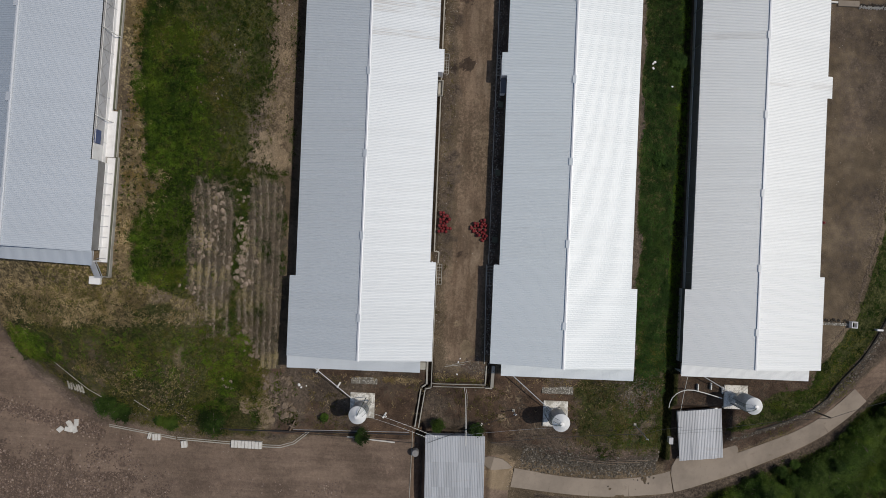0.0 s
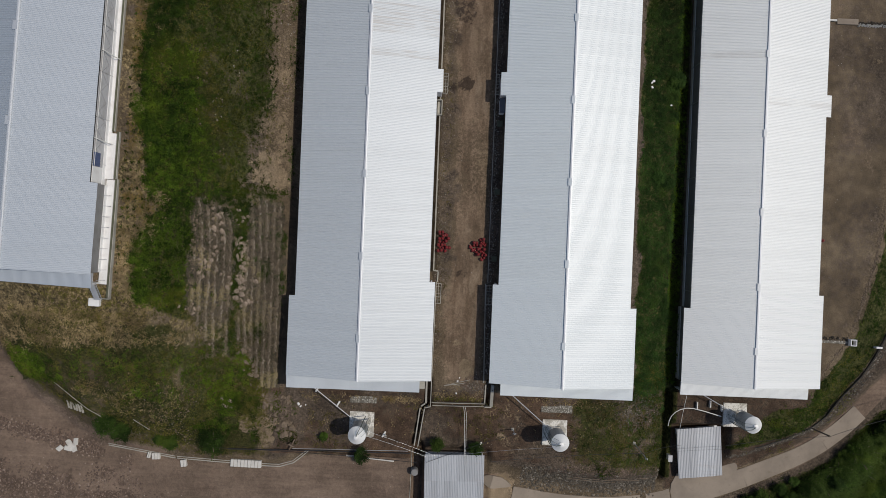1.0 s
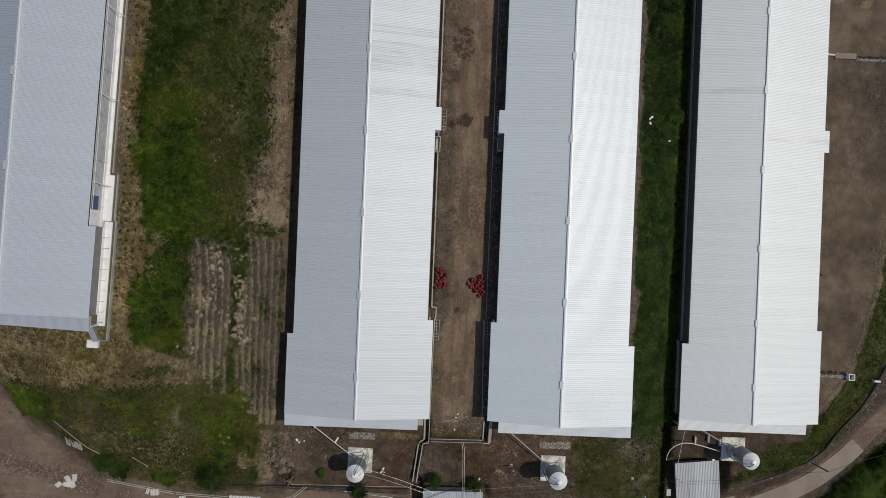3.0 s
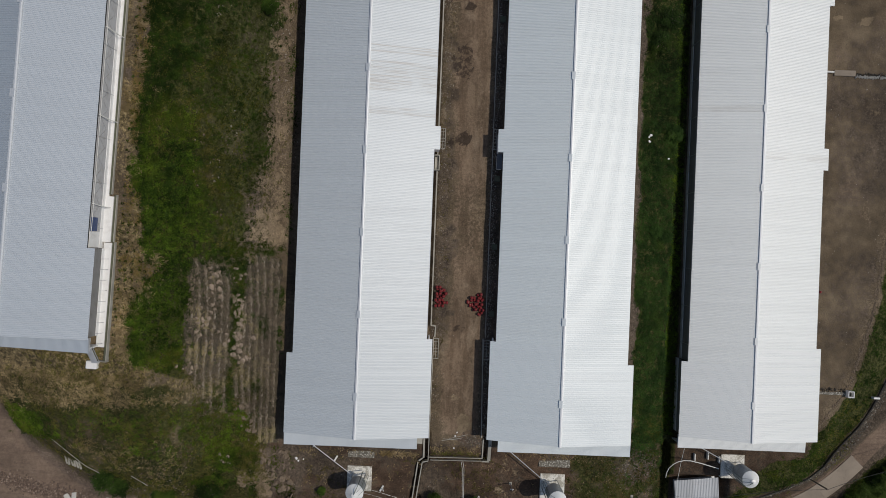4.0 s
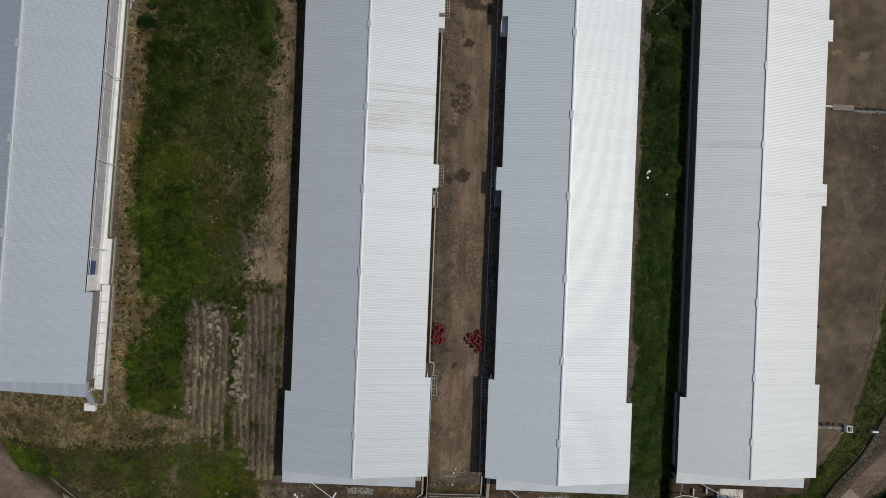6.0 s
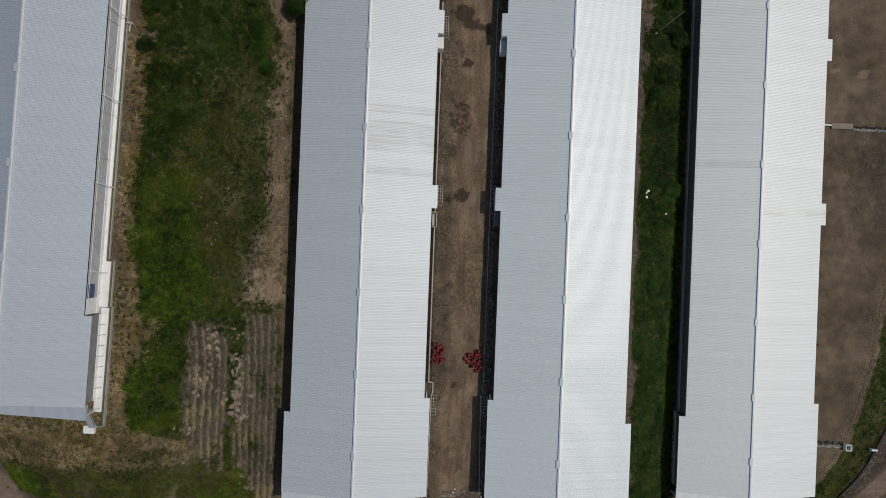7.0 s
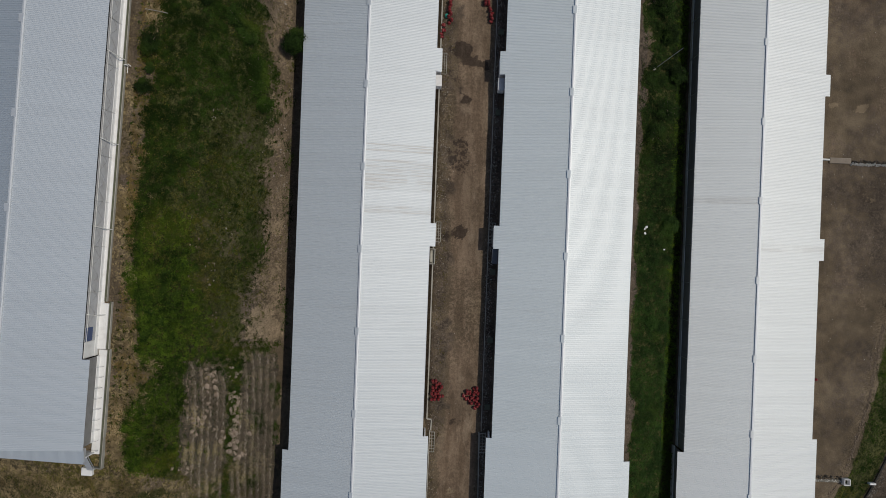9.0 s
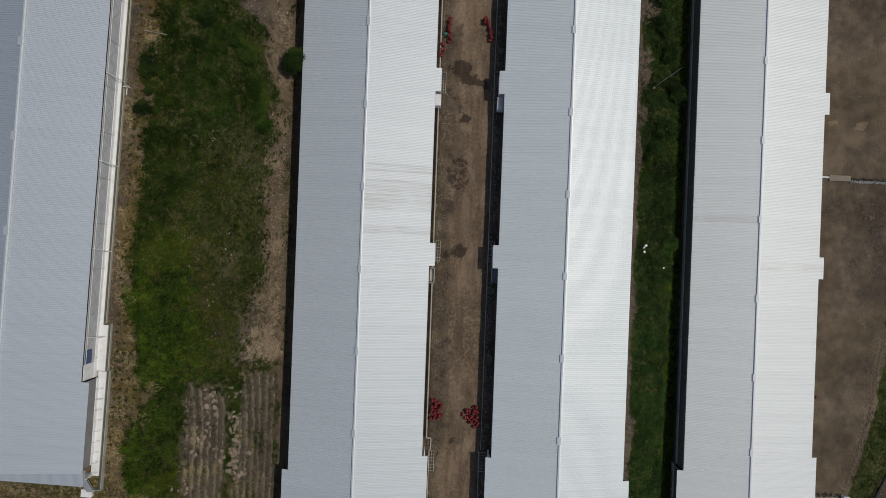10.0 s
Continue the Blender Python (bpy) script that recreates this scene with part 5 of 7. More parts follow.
x, y = scatter(-27, -18.5, 7.5, 50, 4.6, lambda x, y: (1 - lush(x, y)) * (1 - sand_bed(x, y)) * (x < slope_right(y) + 0.5) * np.clip(0.55 + 0.7 * wave(x, y, 0.9, 81), 0, 1))
stuff("dark_tufts", mounds(x, y, 0.20, 0.34, 24, 0.13), GRASS, "small dark tufts scattered over the thin grass", "tufts")
x, y = scatter(22.8, 27.2, -20, 58, 1.6, lambda x, y: green_cover(x, y) * (0.55 + 0.6 * wave(x, y, 1.6, 13)))
# towards the north more clumps take the darker leaf, which paints shade
painted_shade = RNG.random(len(x)) < ramp(14, 34, y + 3 * wave(x, y, 2.5, 7))
stuff("bank_clumps", mounds(x[~painted_shade], y[~painted_shade], 0.48, 0.60, 70, 0.15), BANKG, "tangled clumps of broad-leaved weeds on the bank", "weeds")
stuff("bank_clumps", mounds(x[painted_shade], y[painted_shade], 0.52, 0.75, 80, 0.15), DARKLEAF, "clumps of bank weeds in a darker leaf that paints shade", "weeds")
x, y = scatter(16, 28, -23.5, -13.5, 13, lambda x, y: ramp(14.5, 21.5, x + 2.0 * wave(x, y, 1.4, 6)) * (1 - ramp(27.0, 27.5, x)) * np.clip(0.35 + 0.8 * wave(x, y, 1.2, 24) + 0.5 * ramp(22, 25, x) * ramp(-16, -17.5, y), 0, 1))
xo, yo = scatter(14.5, 27.2, -23.2, -13.8, 18, lambda x, y: ramp(14.5, 18.5, x + 2.0 * wave(x, y, 1.4, 6)) * np.clip(0.5 + 0.6 * wave(x, y, 0.9, 29), 0, 1))
stuff("bank_thatch", tufts(xo, yo, 8, 0.17, 0.05, 0.35), OLIVE, "thin olive thatch above the heaped stones", "grass")
stuff("bank_grass", tufts(x, y, 9, 0.17, 0.06, 0.45), GRASS, "dark green sparse grass above the lane", "grass")
HEAPS = [(-32.5, 23.4, 0.5), (-32.6, 21.9, 0.5), (-31.6, 16.3, 0.55), (-31.6, 15.0, 0.6), (-29.4, 6.4, 0.7), (-30.5, 3.4, 0.8), (-32.5, 2.4, 0.6), (-31.0, 1.7, 0.7), (-32.3, 0.3, 0.7), (-32.7, -1.3, 0.6), (-32.5, -2.3, 0.7), (-31.9, -3.0, 0.8), (-30.2, 42.6, 0.9), (-29.8, 41.8, 0.6), (-31.4, 30.5, 0.5), (-31.5, 26.6, 0.6), (-31.3, 11.2, 0.5), (-31.2, 8.4, 0.6)]
x = np.concatenate([RNG.normal(a, r * 0.55, int(34 * r)) for a, b, r in HEAPS])
y = np.concatenate([RNG.normal(b, r * 0.75, int(34 * r)) for a, b, r in HEAPS])
stuff("straw_heaps", tufts(x, y, 9, 0.50, 0.06, 0.1, 0.12), DRY, "heaps of pale dry straw", "straw")
# small tufts set out in rows on the upper terrace
gx, gy = np.meshgrid(np.arange(-33.0, -30.0, 0.68), np.arange(-2.5, 56, 0.95))
gx, gy = gx.ravel() + RNG.normal(0, 0.09, gx.size) + 0.04 * gy.ravel(), gy.ravel() + RNG.normal(0, 0.09, gx.size)
stuff("planted_tufts", mounds(gx, gy, 0.16, 0.22, 15, 0.17), GRASS, "small dark tufts planted in rows in dry soil", "tufts")
x, y = scatter(22.3, 28.3, -22, 58, 26, lambda x, y: green_cover(x, y) * (0.75 + 0.3 * wave(x, y, 1.0, 6)))
# same for the low weeds: shade put into the leaf colour
painted_shade = RNG.random(len(x)) < ramp(14, 34, y + 3 * wave(x, y, 2.5, 7))
stuff("bank_weeds", tufts(x[~painted_shade], y[~painted_shade], 13, 0.16, 0.075, 0.45, 0.22), BANKG, "lush green weeds on the bank between the houses", "weeds")
stuff("bank_weeds", tufts(x[painted_shade], y[painted_shade], 12, 0.16, 0.075, 0.45, 0.25), DARKLEAF, "weeds on the bank between the houses, leaf darkened for shade", "weeds")
x, y = scatter(26.9, 28.9, -13, 58, 22, lambda x, y: np.clip(0.55 + 0.6 * wave(x, y, 1.1, 92), 0, 1))
stuff("shade_weeds", tufts(x, y, 10, 0.18, 0.075, 0.45, 0.15), FRESH, "green weeds in the shaded ditch beside the lower house", "weeds")
x, y = scatter(12, 62, -40, -12, 26, lambda x, y: green_cover(x, y) * patchy(x, y))
x2, y2 = scatter(12, 62, -40, -8, 22, lambda x, y: np.clip(0.25 + 0.8 * wave(x, y, 1.5, 26), 0, 1) * np.clip(green_cover(x, y) + 0.5 * (x > 36) * (y > lane_y(x) + 1.6) * (wall_side(x, y) < 0.3) * (x < 52), 0, 1) * (y > lane_y(x) + 1.5))
stuff("lane_grass", tufts(x2, y2, 6, 0.22, 0.06, 0.4, 0.05), YELLOW, "yellowish grass on the bank beside the lane", "grass")
stuff("lane_weeds", tufts(x, y, 7, 0.21, 0.075, 0.45, 0.08), GRASS, "green weeds beside the concrete lane", "weeds")
x, y = scatter(45, 60, -12, 58, 20, lambda x, y: green_cover(x, y) * patchy(x, y))
stuff("edge_weeds", tufts(x, y, 7, 0.21, 0.075, 0.45, 0.1), LUSH, "green weeds at the edge of the lower yard", "weeds")
# dry grass on the upper terrace and the slope below it
dry_area = lambda x, y: np.maximum(ramp(-33.2, -32.8, x) * (1 - ramp(-30.4, -28.8, x + 0.8 * wave(x, y, 1.5))) * (y > -3.5), (x < -28.5) * (y < -3.0) * (y > -8.0 + wave(x, y, 2))) * (0.5 + 0.5 * wave(x, y, 0.9, 3))
x, y = scatter(-50, -28.5, -9, 58, 12, lambda x, y: dry_area(x, y) * np.where(y > -2.5, 0.10, 0.10))
SWATHS = [(-47.0, -8.3, 1.6, 0.7), (-43.5, -5.6, 1.8, 0.5), (-39.5, -7.2, 1.6, 0.6), (-35.5, -6.0, 1.6, 0.5), (-35.8, -7.6, 1.4, 0.4), (-40.8, -9.2, 1.4, 0.3), (-33.2, -8.9, 1.0, 0.3), (-48.2, -10.4, 1.5, 0.9), (-45.9, -6.9, 1.6, 1.0), (-39.3, -8.7, 1.2, 0.5), (-37.7, -8.3, 1.0, 0.5), (-36.2, -8.6, 1.0, 0.5), (-34.6, -7.3, 1.0, 0.7), (-33.0, -7.2, 0.9, 0.6), (-31.6, -7.7, 0.7, 0.6), (-33.2, -6.1, 0.9, 0.4), (-37.6, -6.3, 1.2, 0.5), (-42.5, -7.6, 1.8, 0.7), (-41.0, -6.2, 1.4, 0.4), (-48.5, -6.5, 1.5, 0.8), (-44.0, -8.9, 1.4, 0.5), (-30.8, -5.2, 0.6, 0.8), (-28.6, -8.4, 1.2, 0.5), (-31.0, -17.4, 1.3, 1.2), (-28.5, -15.0, 0.9, 1.2), (-35.0, -15.6, 1.1, 1.2), (-38.0, -14.2, 0.9, 0.8)]
x = np.concatenate([x] + [RNG.normal(a, r, int(62 * r)) for a, b, r, q in SWATHS])
y = np.concatenate([y] + [RNG.normal(b, q, int(62 * r)) for a, b, r, q in SWATHS])
stuff("dry_grass", tufts(x, y, 7, 0.30, 0.045, 0.15, 0.1), DRY, "flattened dry straw-coloured grass", "dry grass")
# planted rows
px, py = [], []
beds = [(bed_upper, 0.62, k) for k in range(6)] + [(bed_lower, 0.655, k) for k in range(7)]
for edges, gap, k in beds:
    yy = np.arange(-14.6, 7.4, 0.17)
    xx = edges(yy)[1] - gap * (k + 0.45) + 0.07 * wave(yy, yy * 0.3, 0.7, k) + 0.04 * wave(yy, yy, 0.25, k)
    ok = (field(xx, yy) > 0.5) & (xx > edges(yy)[0] - 0.1) & (wave(xx, yy, 0.9, 7 + k) > -0.75)
    runs, run = [], []
    for x0, y0, good in zip(xx, yy, ok):
        if good:
            run.append((x0, y0))
        if run and (not good or y0 == yy[-1]):
            runs.append(run)
            run = []
    for run in runs:
        if len(run) < 5:
            continue
        bm, prev = bmesh.new(), None
        for x0, y0 in run:
            w, t = RNG.uniform(0.02, 0.10), RNG.uniform(0.0, 0.19)
            z = gz(x0, y0)
            x0 += RNG.normal(0, 0.035)
            ring = [bm.verts.new((x0 + dx, y0 + RNG.normal(0, 0.03), z + dz)) for dx, dz in ((-w - 0.07, -0.05), (-w, t * RNG.uniform(0.3, 0.9)), (0.0, t), (w, t * RNG.uniform(0.3, 0.9)), (w + 0.07, -0.05))]
            if prev:
                for i in range(4):
                    bm.faces.new((prev[i], prev[i + 1], ring[i + 1], ring[i]))
            prev = ring
        tagged(part("soil_ridge", bm, ROWSOIL), "narrow raised row of dry grey stalks and soil", "crop row", "planted rows")
    pick = RNG.integers(0, len(yy), 520)
    good = ok[pick]
    px.append(xx[pick][good] + RNG.normal(0, 0.09, good.sum()))
    py.append(yy[pick][good] + RNG.uniform(-0.1, 0.1, good.sum()))
xm, ym = scatter(-27.2, -18, -14.6, 7.4, 9, lambda x, y: field(x, y) * np.clip(0.6 + 0.5 * wave(x, y, 0.8, 15), 0, 1))
x, y = np.concatenate(px + [xm]), np.concatenate(py + [ym])
stuff("mulch_rows", tufts(x, y, 7, 0.20, 0.045, 0.25, 0.2, RNG, 0.07), MULCH, "greyish dry stalks along the planted rows", "crop stubble")
x, y = scatter(-20.6, -17.6, 8, 58, 9, lambda x, y: ramp(-20.2, -19.0, x + 0.6 * wave(x, y, 1.5)) * np.clip(0.45 + 0.7 * wave(x, y, 1.0, 46), 0, 1))
stuff("dry_litter", tufts(x, y, 4, 0.24, 0.05, 0.1, 0.05, RNG, 0.2), MULCH, "pale dry stalks and scraps on the bare foot of the slope", "dry litter")
x, y = scatter(-21, -17.6, 8, 58, 10, lambda x, y: ramp(-20.6, -19.4, x) * np.clip(-0.05 + 0.9 * wave(x, y, 0.9, 57), 0, 1))
stuff("foot_weeds", tufts(x, y, 8, 0.18, 0.06, 0.45, 0.08), YELLOW, "thin yellow-green weeds on the bare foot of the slope", "weeds")
lines = [(-15.5, -4.0, -15.3, 0.25, 70), (-6.2, -1.9, -15.3, 0.16, 130), (-0.4, 5.2, -14.5, 0.3, 90), (9, 20, -14.9, 0.3, 70), (-17, 27, -18, 2.2, 170)]
x = np.concatenate([RNG.uniform(a, b, n) for a, b, c, d, n in lines])
y = np.concatenate([RNG.normal(c, d, n) for a, b, c, d, n in lines])
xm = RNG.uniform(-0.4, 5.2, 80)
stuff("moss_line", tufts(xm, RNG.normal(-15.0, 0.13, 80), 6, 0.2, 0.06, 0.4), YELLOW, "yellow-green moss and weeds along the yard wall", "weeds")
stuff("yard_straw", tufts(x, y, 5, 0.26, 0.05, 0.3), DRY, "yellowed dry grass in thin lines on the bare soil", "dry grass")
x, y = scatter(-21.5, -16.2, -21.3, -13.6, 16, lambda x, y: np.clip(1.2 * wave(x, y, 1.0, 44) + 0.5 * (1 - ramp(-21.5, -18.5, x)), 0, 1))
stuff("margin_weeds", tufts(x, y, 7, 0.24, 0.08, 0.45, 0.08), GRASS, "green weeds among the stones at the edge of the slope", "weeds")
x, y = scatter(-17, 27, -22, -14, 5, lambda x, y: (wave(x, y, 1.5, 21) > 0.25) * 0.7)
stuff("yard_weeds", tufts(x, y, 6, 0.26, 0.09, 0.45), OLIVE, "sparse olive weeds on the bare soil", "weeds")
x, y = scatter(-1.0, 0.9, -12, 58, 8, lambda x, y: (1 - ramp(-0.2, 0.9, x + 0.6 * wave(x, y, 2))) * (0.3 + 0.6 * wave(x, y, 1.6, 5)))
stuff("drain_weeds", tufts(x, y, 6, 0.2, 0.07, 0.45), OLIVE, "sparse olive weeds along the drain", "weeds")
x, y = scatter(-27.5, -17.6, -14, 9, 26, lambda x, y: np.clip((x > bed_upper(y)[1]) * (x < bed_lower(y)[0]) * (0.7 + 0.6 * wave(x, y, 0.9, 4)) * (y > -11) + 1.2 * blob(x, y, -22.9, 6.7, 2.1, 1.5, 0.6) + blob(x, y, -19.5, 7.7, 1.4, 0.8, 0.7) + 0.8 * blob(x, y, -20.0, -0.8, 0.7, 1.2) + 0.7 * blob(x, y, -18.35, -2.5, 0.5, 1.4) + 0.6 * blob(x, y, -18.4, 2, 0.5, 2.0) + 0.8 * blob(x, y, -23.2, -8.0, 0.8, 1.2) + 0.7 * blob(x, y, -20.4, -8.0, 0.6, 0.9), 0, 1))
xw, yw = scatter(-27.2, -17.8, -14, 8, 18, lambda x, y: field(x, y) * np.clip(0.24 + 0.7 * wave(x, y, 0.9, 61) + 0.5 * ramp(1, 6, y), 0, 1))
stuff("furrow_weeds", tufts(xw, yw, 7, 0.16, 0.055, 0.45), GRASS, "green weeds sprouting in the furrows", "weeds")
stuff("row_weeds", tufts(x, y, 12, 0.18, 0.065, 0.5, 0.2), LUSH, "green weeds between the planted rows", "weeds")


def crown(name, cx, cy, radius, height, mat, label, category, n=900, leaf=0.26, group="", squash=0.75):
    """A bush or small tree: stem, limbs and a loose crown of leaves in clusters."""
    seed = int(abs(cx * 37 + cy * 91)) % 9973
    rng = np.random.default_rng(seed)
    z = gz(cx, cy)
    t = thing(name, (cx, cy, z), label, category, group)
    stem = bmesh.new()
    tips = []
    tube([(0, 0, -0.2), (0.04, 0.03, height * 0.3), (0.02, -0.04, height * 0.55)], 0.05 + radius * 0.03, 6, stem)
    for k in range(9):
        a = math.tau * k / 9 + rng.uniform(-0.3, 0.3)
        e = rng.uniform(0.35, 0.85)
        tip = (radius * e * math.cos(a), radius * e * math.sin(a), height * rng.uniform(0.5, 0.9))
        tube([(0, 0, height * 0.35), (tip[0] * 0.5, tip[1] * 0.5, tip[2] * 0.8), tip], 0.02 + radius * 0.008, 5, stem)
        tips.append(tip)
    part("trunk", stem, WOOD, t)
    m = 26
    cl = rng.normal(0, 1, (m, 3))
    cl = cl / np.linalg.norm(cl, axis=1)[:, None] * rng.uniform(0.35, 0.95, (m, 1)) * np.array([radius, radius, height * 0.36 * squash / 0.75])
    cl[:, 2] += height * 0.66
    cl = np.concatenate([cl, np.array(tips)])
    pick = rng.integers(0, len(cl), n)
    root = cl[pick] + rng.normal(0, 1, (n, 3)) * np.array([radius * 0.17, radius * 0.17, height * 0.08])
    cr = new("crown", quad_mesh("crown", leaves(root, leaf, leaf * 0.55, 0.25, rng), mat))
    cr.parent = t
    return t


crown("tree", -17.2, 41.7, 1.35, 4.2, DARKLEAF, "small dark green leafy tree beside the house wall", "tree", 4200, 0.18)
for q in ((-20.4, 36.4, 1.3, 1.9), (-20.0, 34.4, 1.0, 1.6), (-20.6, 38.2, 1.3, 1.8), (-21.3, 41.4, 1.2, 1.6), (-22.6, 43.0, 1.1, 1.5), (-22.0, 42.0, 0.8, 1.1)):
    crown("shrub", *q, LIME if q[1] < 39 else SHRUB, "green leafy shrub on the weedy slope", "shrub", 1900, 0.17, "slope shrubs")
for q in ((-30.0, 38.9, 1.15, 1.4), (-30.6, 34.6, 0.85, 1.2), (-30.1, 36.5, 0.45, 0.7), (-25.0, 44.4, 0.9, 1.1)):
    crown("shrub", *q, DARKLEAF, "dark green rounded shrub in the dry grass", "shrub", 1800, 0.15, "terrace shrubs")
for q in ((-37.2, -19.0, 1.2, 1.3), (-35.6, -19.9, 1.2, 1.3), (-30.2, -21.0, 0.9, 1.1), (-31.5, -20.9, 0.6, 0.8), (-25.4, -20.8, 1.7, 2.2)):
    crown("shrub", *q, SHRUB, "dark green shrub beside the dirt road", "shrub", 2600, 0.16, "roadside shrubs")
for q in ((43.4, -26.0, 0.8, 1.6), (45.2, -25.2, 0.6, 1.2), (41.0, -27.0, 0.8, 1.5), (51.4, -21.6, 0.7, 1.4), (39.2, -27.8, 0.9, 1.4)):
    crown("shrub", *q, SHRUB, "ragged green shrub beside the concrete lane", "shrub", 1300, 0.15, "lane shrubs")
crown("shrub", -12.9, -20.1, 0.5, 0.9, LIME, "small bright green shrub in the bare soil", "shrub", 1100, 0.13, "yard shrubs")
for q in ((-8.5, -21.9, 0.9, 2.0), (0.25, -20.3, 0.8, 2.0), (4.7, -20.7, 0.8, 1.7)):
    crown("shrub", *q, DARKLEAF, "dark green leafy shrub in the bare soil", "shrub", 1600, 0.15, "yard shrubs")
# bank shrubs beyond y 30 use the dark leaf, again as painted shade
for q in ((25.9, 45.3, 1.2, 1.7), (24.7, 52, 1.3, 1.8), (27.0, 40.8, 1.0, 1.4), (26.9, 23.2, 0.9, 1.2), (25.8, 36.5, 1.3, 1.5), (24.4, 33.5, 1.2, 1.5), (26.2, 11.0, 0.7, 0.9), (24.9, 11.6, 0.7, 1.0), (25.0, 48.5, 1.4, 1.8)):
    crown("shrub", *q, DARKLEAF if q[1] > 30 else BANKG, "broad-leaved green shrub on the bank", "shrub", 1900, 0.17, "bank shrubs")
rr = random.Random(9)
for k in range(200):
    xx = rr.uniform(36, 62)
    off = rr.uniform(4.0 + 0.06 * max(0.0, xx - 44), 15)
    yy = float(lane_y(xx)) - off
    if yy > -40:
        crown("tree", xx, yy, rr.uniform(0.9, 2.1), rr.uniform(2.2, 3.8) if off < 6 else rr.uniform(1.6, 3.0), (TREE, SHRUB, TREE, DARKLEAF, TREE, LIME)[k % 6], "dense green leafy tree below the concrete lane", "tree", 2600, 0.15, "trees below the lane")


# ---- stones ----
def rock_mesh(seed, mat):
    rng = random.Random(seed)
    bm = bmesh.new()
    bmesh.ops.create_icosphere(bm, subdivisions=2, radius=0.5)
    off = Vector((rng.uniform(0, 50), rng.uniform(0, 50), 0))
    for v in bm.verts:
        v.co *= 1 + 0.62 * noise.noise(v.co * 1.9 + off) + 0.22 * noise.noise(v.co * 5 + off)
        v.co.z *= 0.7
    me = bpy.data.meshes.new("rock")
    bm.to_mesh(me)
    bm.free()
    me.materials.append(mat)
    return me


WALL = [(35.8, -21.5), (39.8, -20.6), (43.1, -19.5), (46.4, -18.0), (48.3, -16.6), (50.3, -14.1), (52.6, -11.5), (54.1, -9.2), (55.3, -6.8), (56.6, -4.0), (57.6, -1.0)]
ROCKS = [rock_mesh(k, ROCK) for k in range(6)]
BROWNS = [rock_mesh(40 + k, ROCK_BROWN) for k in range(5)]


def rock(x, y, size, meshes, rng, label, group):
    r = new("rock", rng.choice(meshes))
    r.matrix_basis = pose(x, y, gz(x, y) + size * 0.08, rng.uniform(-15, 15), rng.uniform(-15, 15), rng.uniform(0, 360)) @ Matrix.Diagonal((size, size * rng.uniform(0.6, 1), size, 1))
    return tagged(r, label, "rock", group)


rng = random.Random(3)
for k in range(26):
    rock(rng.gauss(-17.4, 0.5), rng.uniform(-20.5, -15.5), rng.uniform(0.3, 0.75), BROWNS, rng, "brown weathered boulder at the edge of the bare soil", "boulders")
for cx, cy, n, spread in ((-22.2, 4.7, 6, 0.5), (-22.6, 2.1, 11, 0.55), (-22.2, 0.6, 12, 0.5), (-22.35, -0.8, 12, 0.5), (-22.45, -2.2, 12, 0.45), (-22.45, -3.2, 22, 0.6), (-22.3, -4.6, 9, 0.6), (-23.6, -2.4, 4, 0.3), (-21.0, -2.4, 3, 0.3)):
    for k in range(n):
        rock(cx + rng.gauss(0, spread * 0.6), cy + rng.gauss(0, spread), rng.uniform(0.28, 0.66), ROCKS, rng, "pale pinkish field stone heaped between the beds", "field stones")
for cx, cy, n, spread in ((-24.6, 4.4, 14, 0.5), (-24.7, 3.0, 10, 0.5), (-25.0, 1.1, 10, 0.45), (-25.9, -1.2, 10, 0.6), (-25.4, -0.4, 7, 0.5), (-26.6, -5.4, 8, 0.5), (-24.4, -1.6, 5, 0.4), (-26.4, 0.5, 5, 0.6)):
    for k in range(n):
        rock(cx + rng.gauss(0, spread * 0.7), cy + rng.gauss(0, spread), rng.uniform(0.24, 0.6), ROCKS, rng, "pale pinkish field stone lying in the upper bed", "slope stones")
for k in range(30):
    rock(-18.6 + rng.gauss(0, 0.45), rng.uniform(14, 56), rng.uniform(0.12, 0.26), ROCKS if rng.random() < 0.6 else BROWNS, rng, "pale stone at the foot of the slope", "foot stones")
for k in range(44):
    f = rng.random()
    cx, cy = (-22.3 + 2.3 * f, -9.6 - 5.6 * f) if k % 2 else (-20.0 + 1.4 * f, -15.2 - 4.0 * f)
    rock(cx + rng.gauss(0, 0.3), cy + rng.gauss(0, 0.35), rng.uniform(0.22, 0.62), BROWNS, rng, "brown broken stone at the end of the beds", "bed stones")
for k in range(30):
    cy = rng.uniform(-10.5, 4.5)
    rock(float(bed_upper(cy)[0]) + rng.gauss(-0.05, 0.22), cy, rng.uniform(0.16, 0.42), BROWNS, rng, "small brown stone at the edge of the upper bed", "bed edge stones")
for k in range(12):
    rock(rng.gauss(-24.1, 0.45), rng.gauss(-16.3, 0.6), rng.uniform(0.22, 0.5), ROCKS, rng, "weathered pale stone in the weeds", "yard stones")


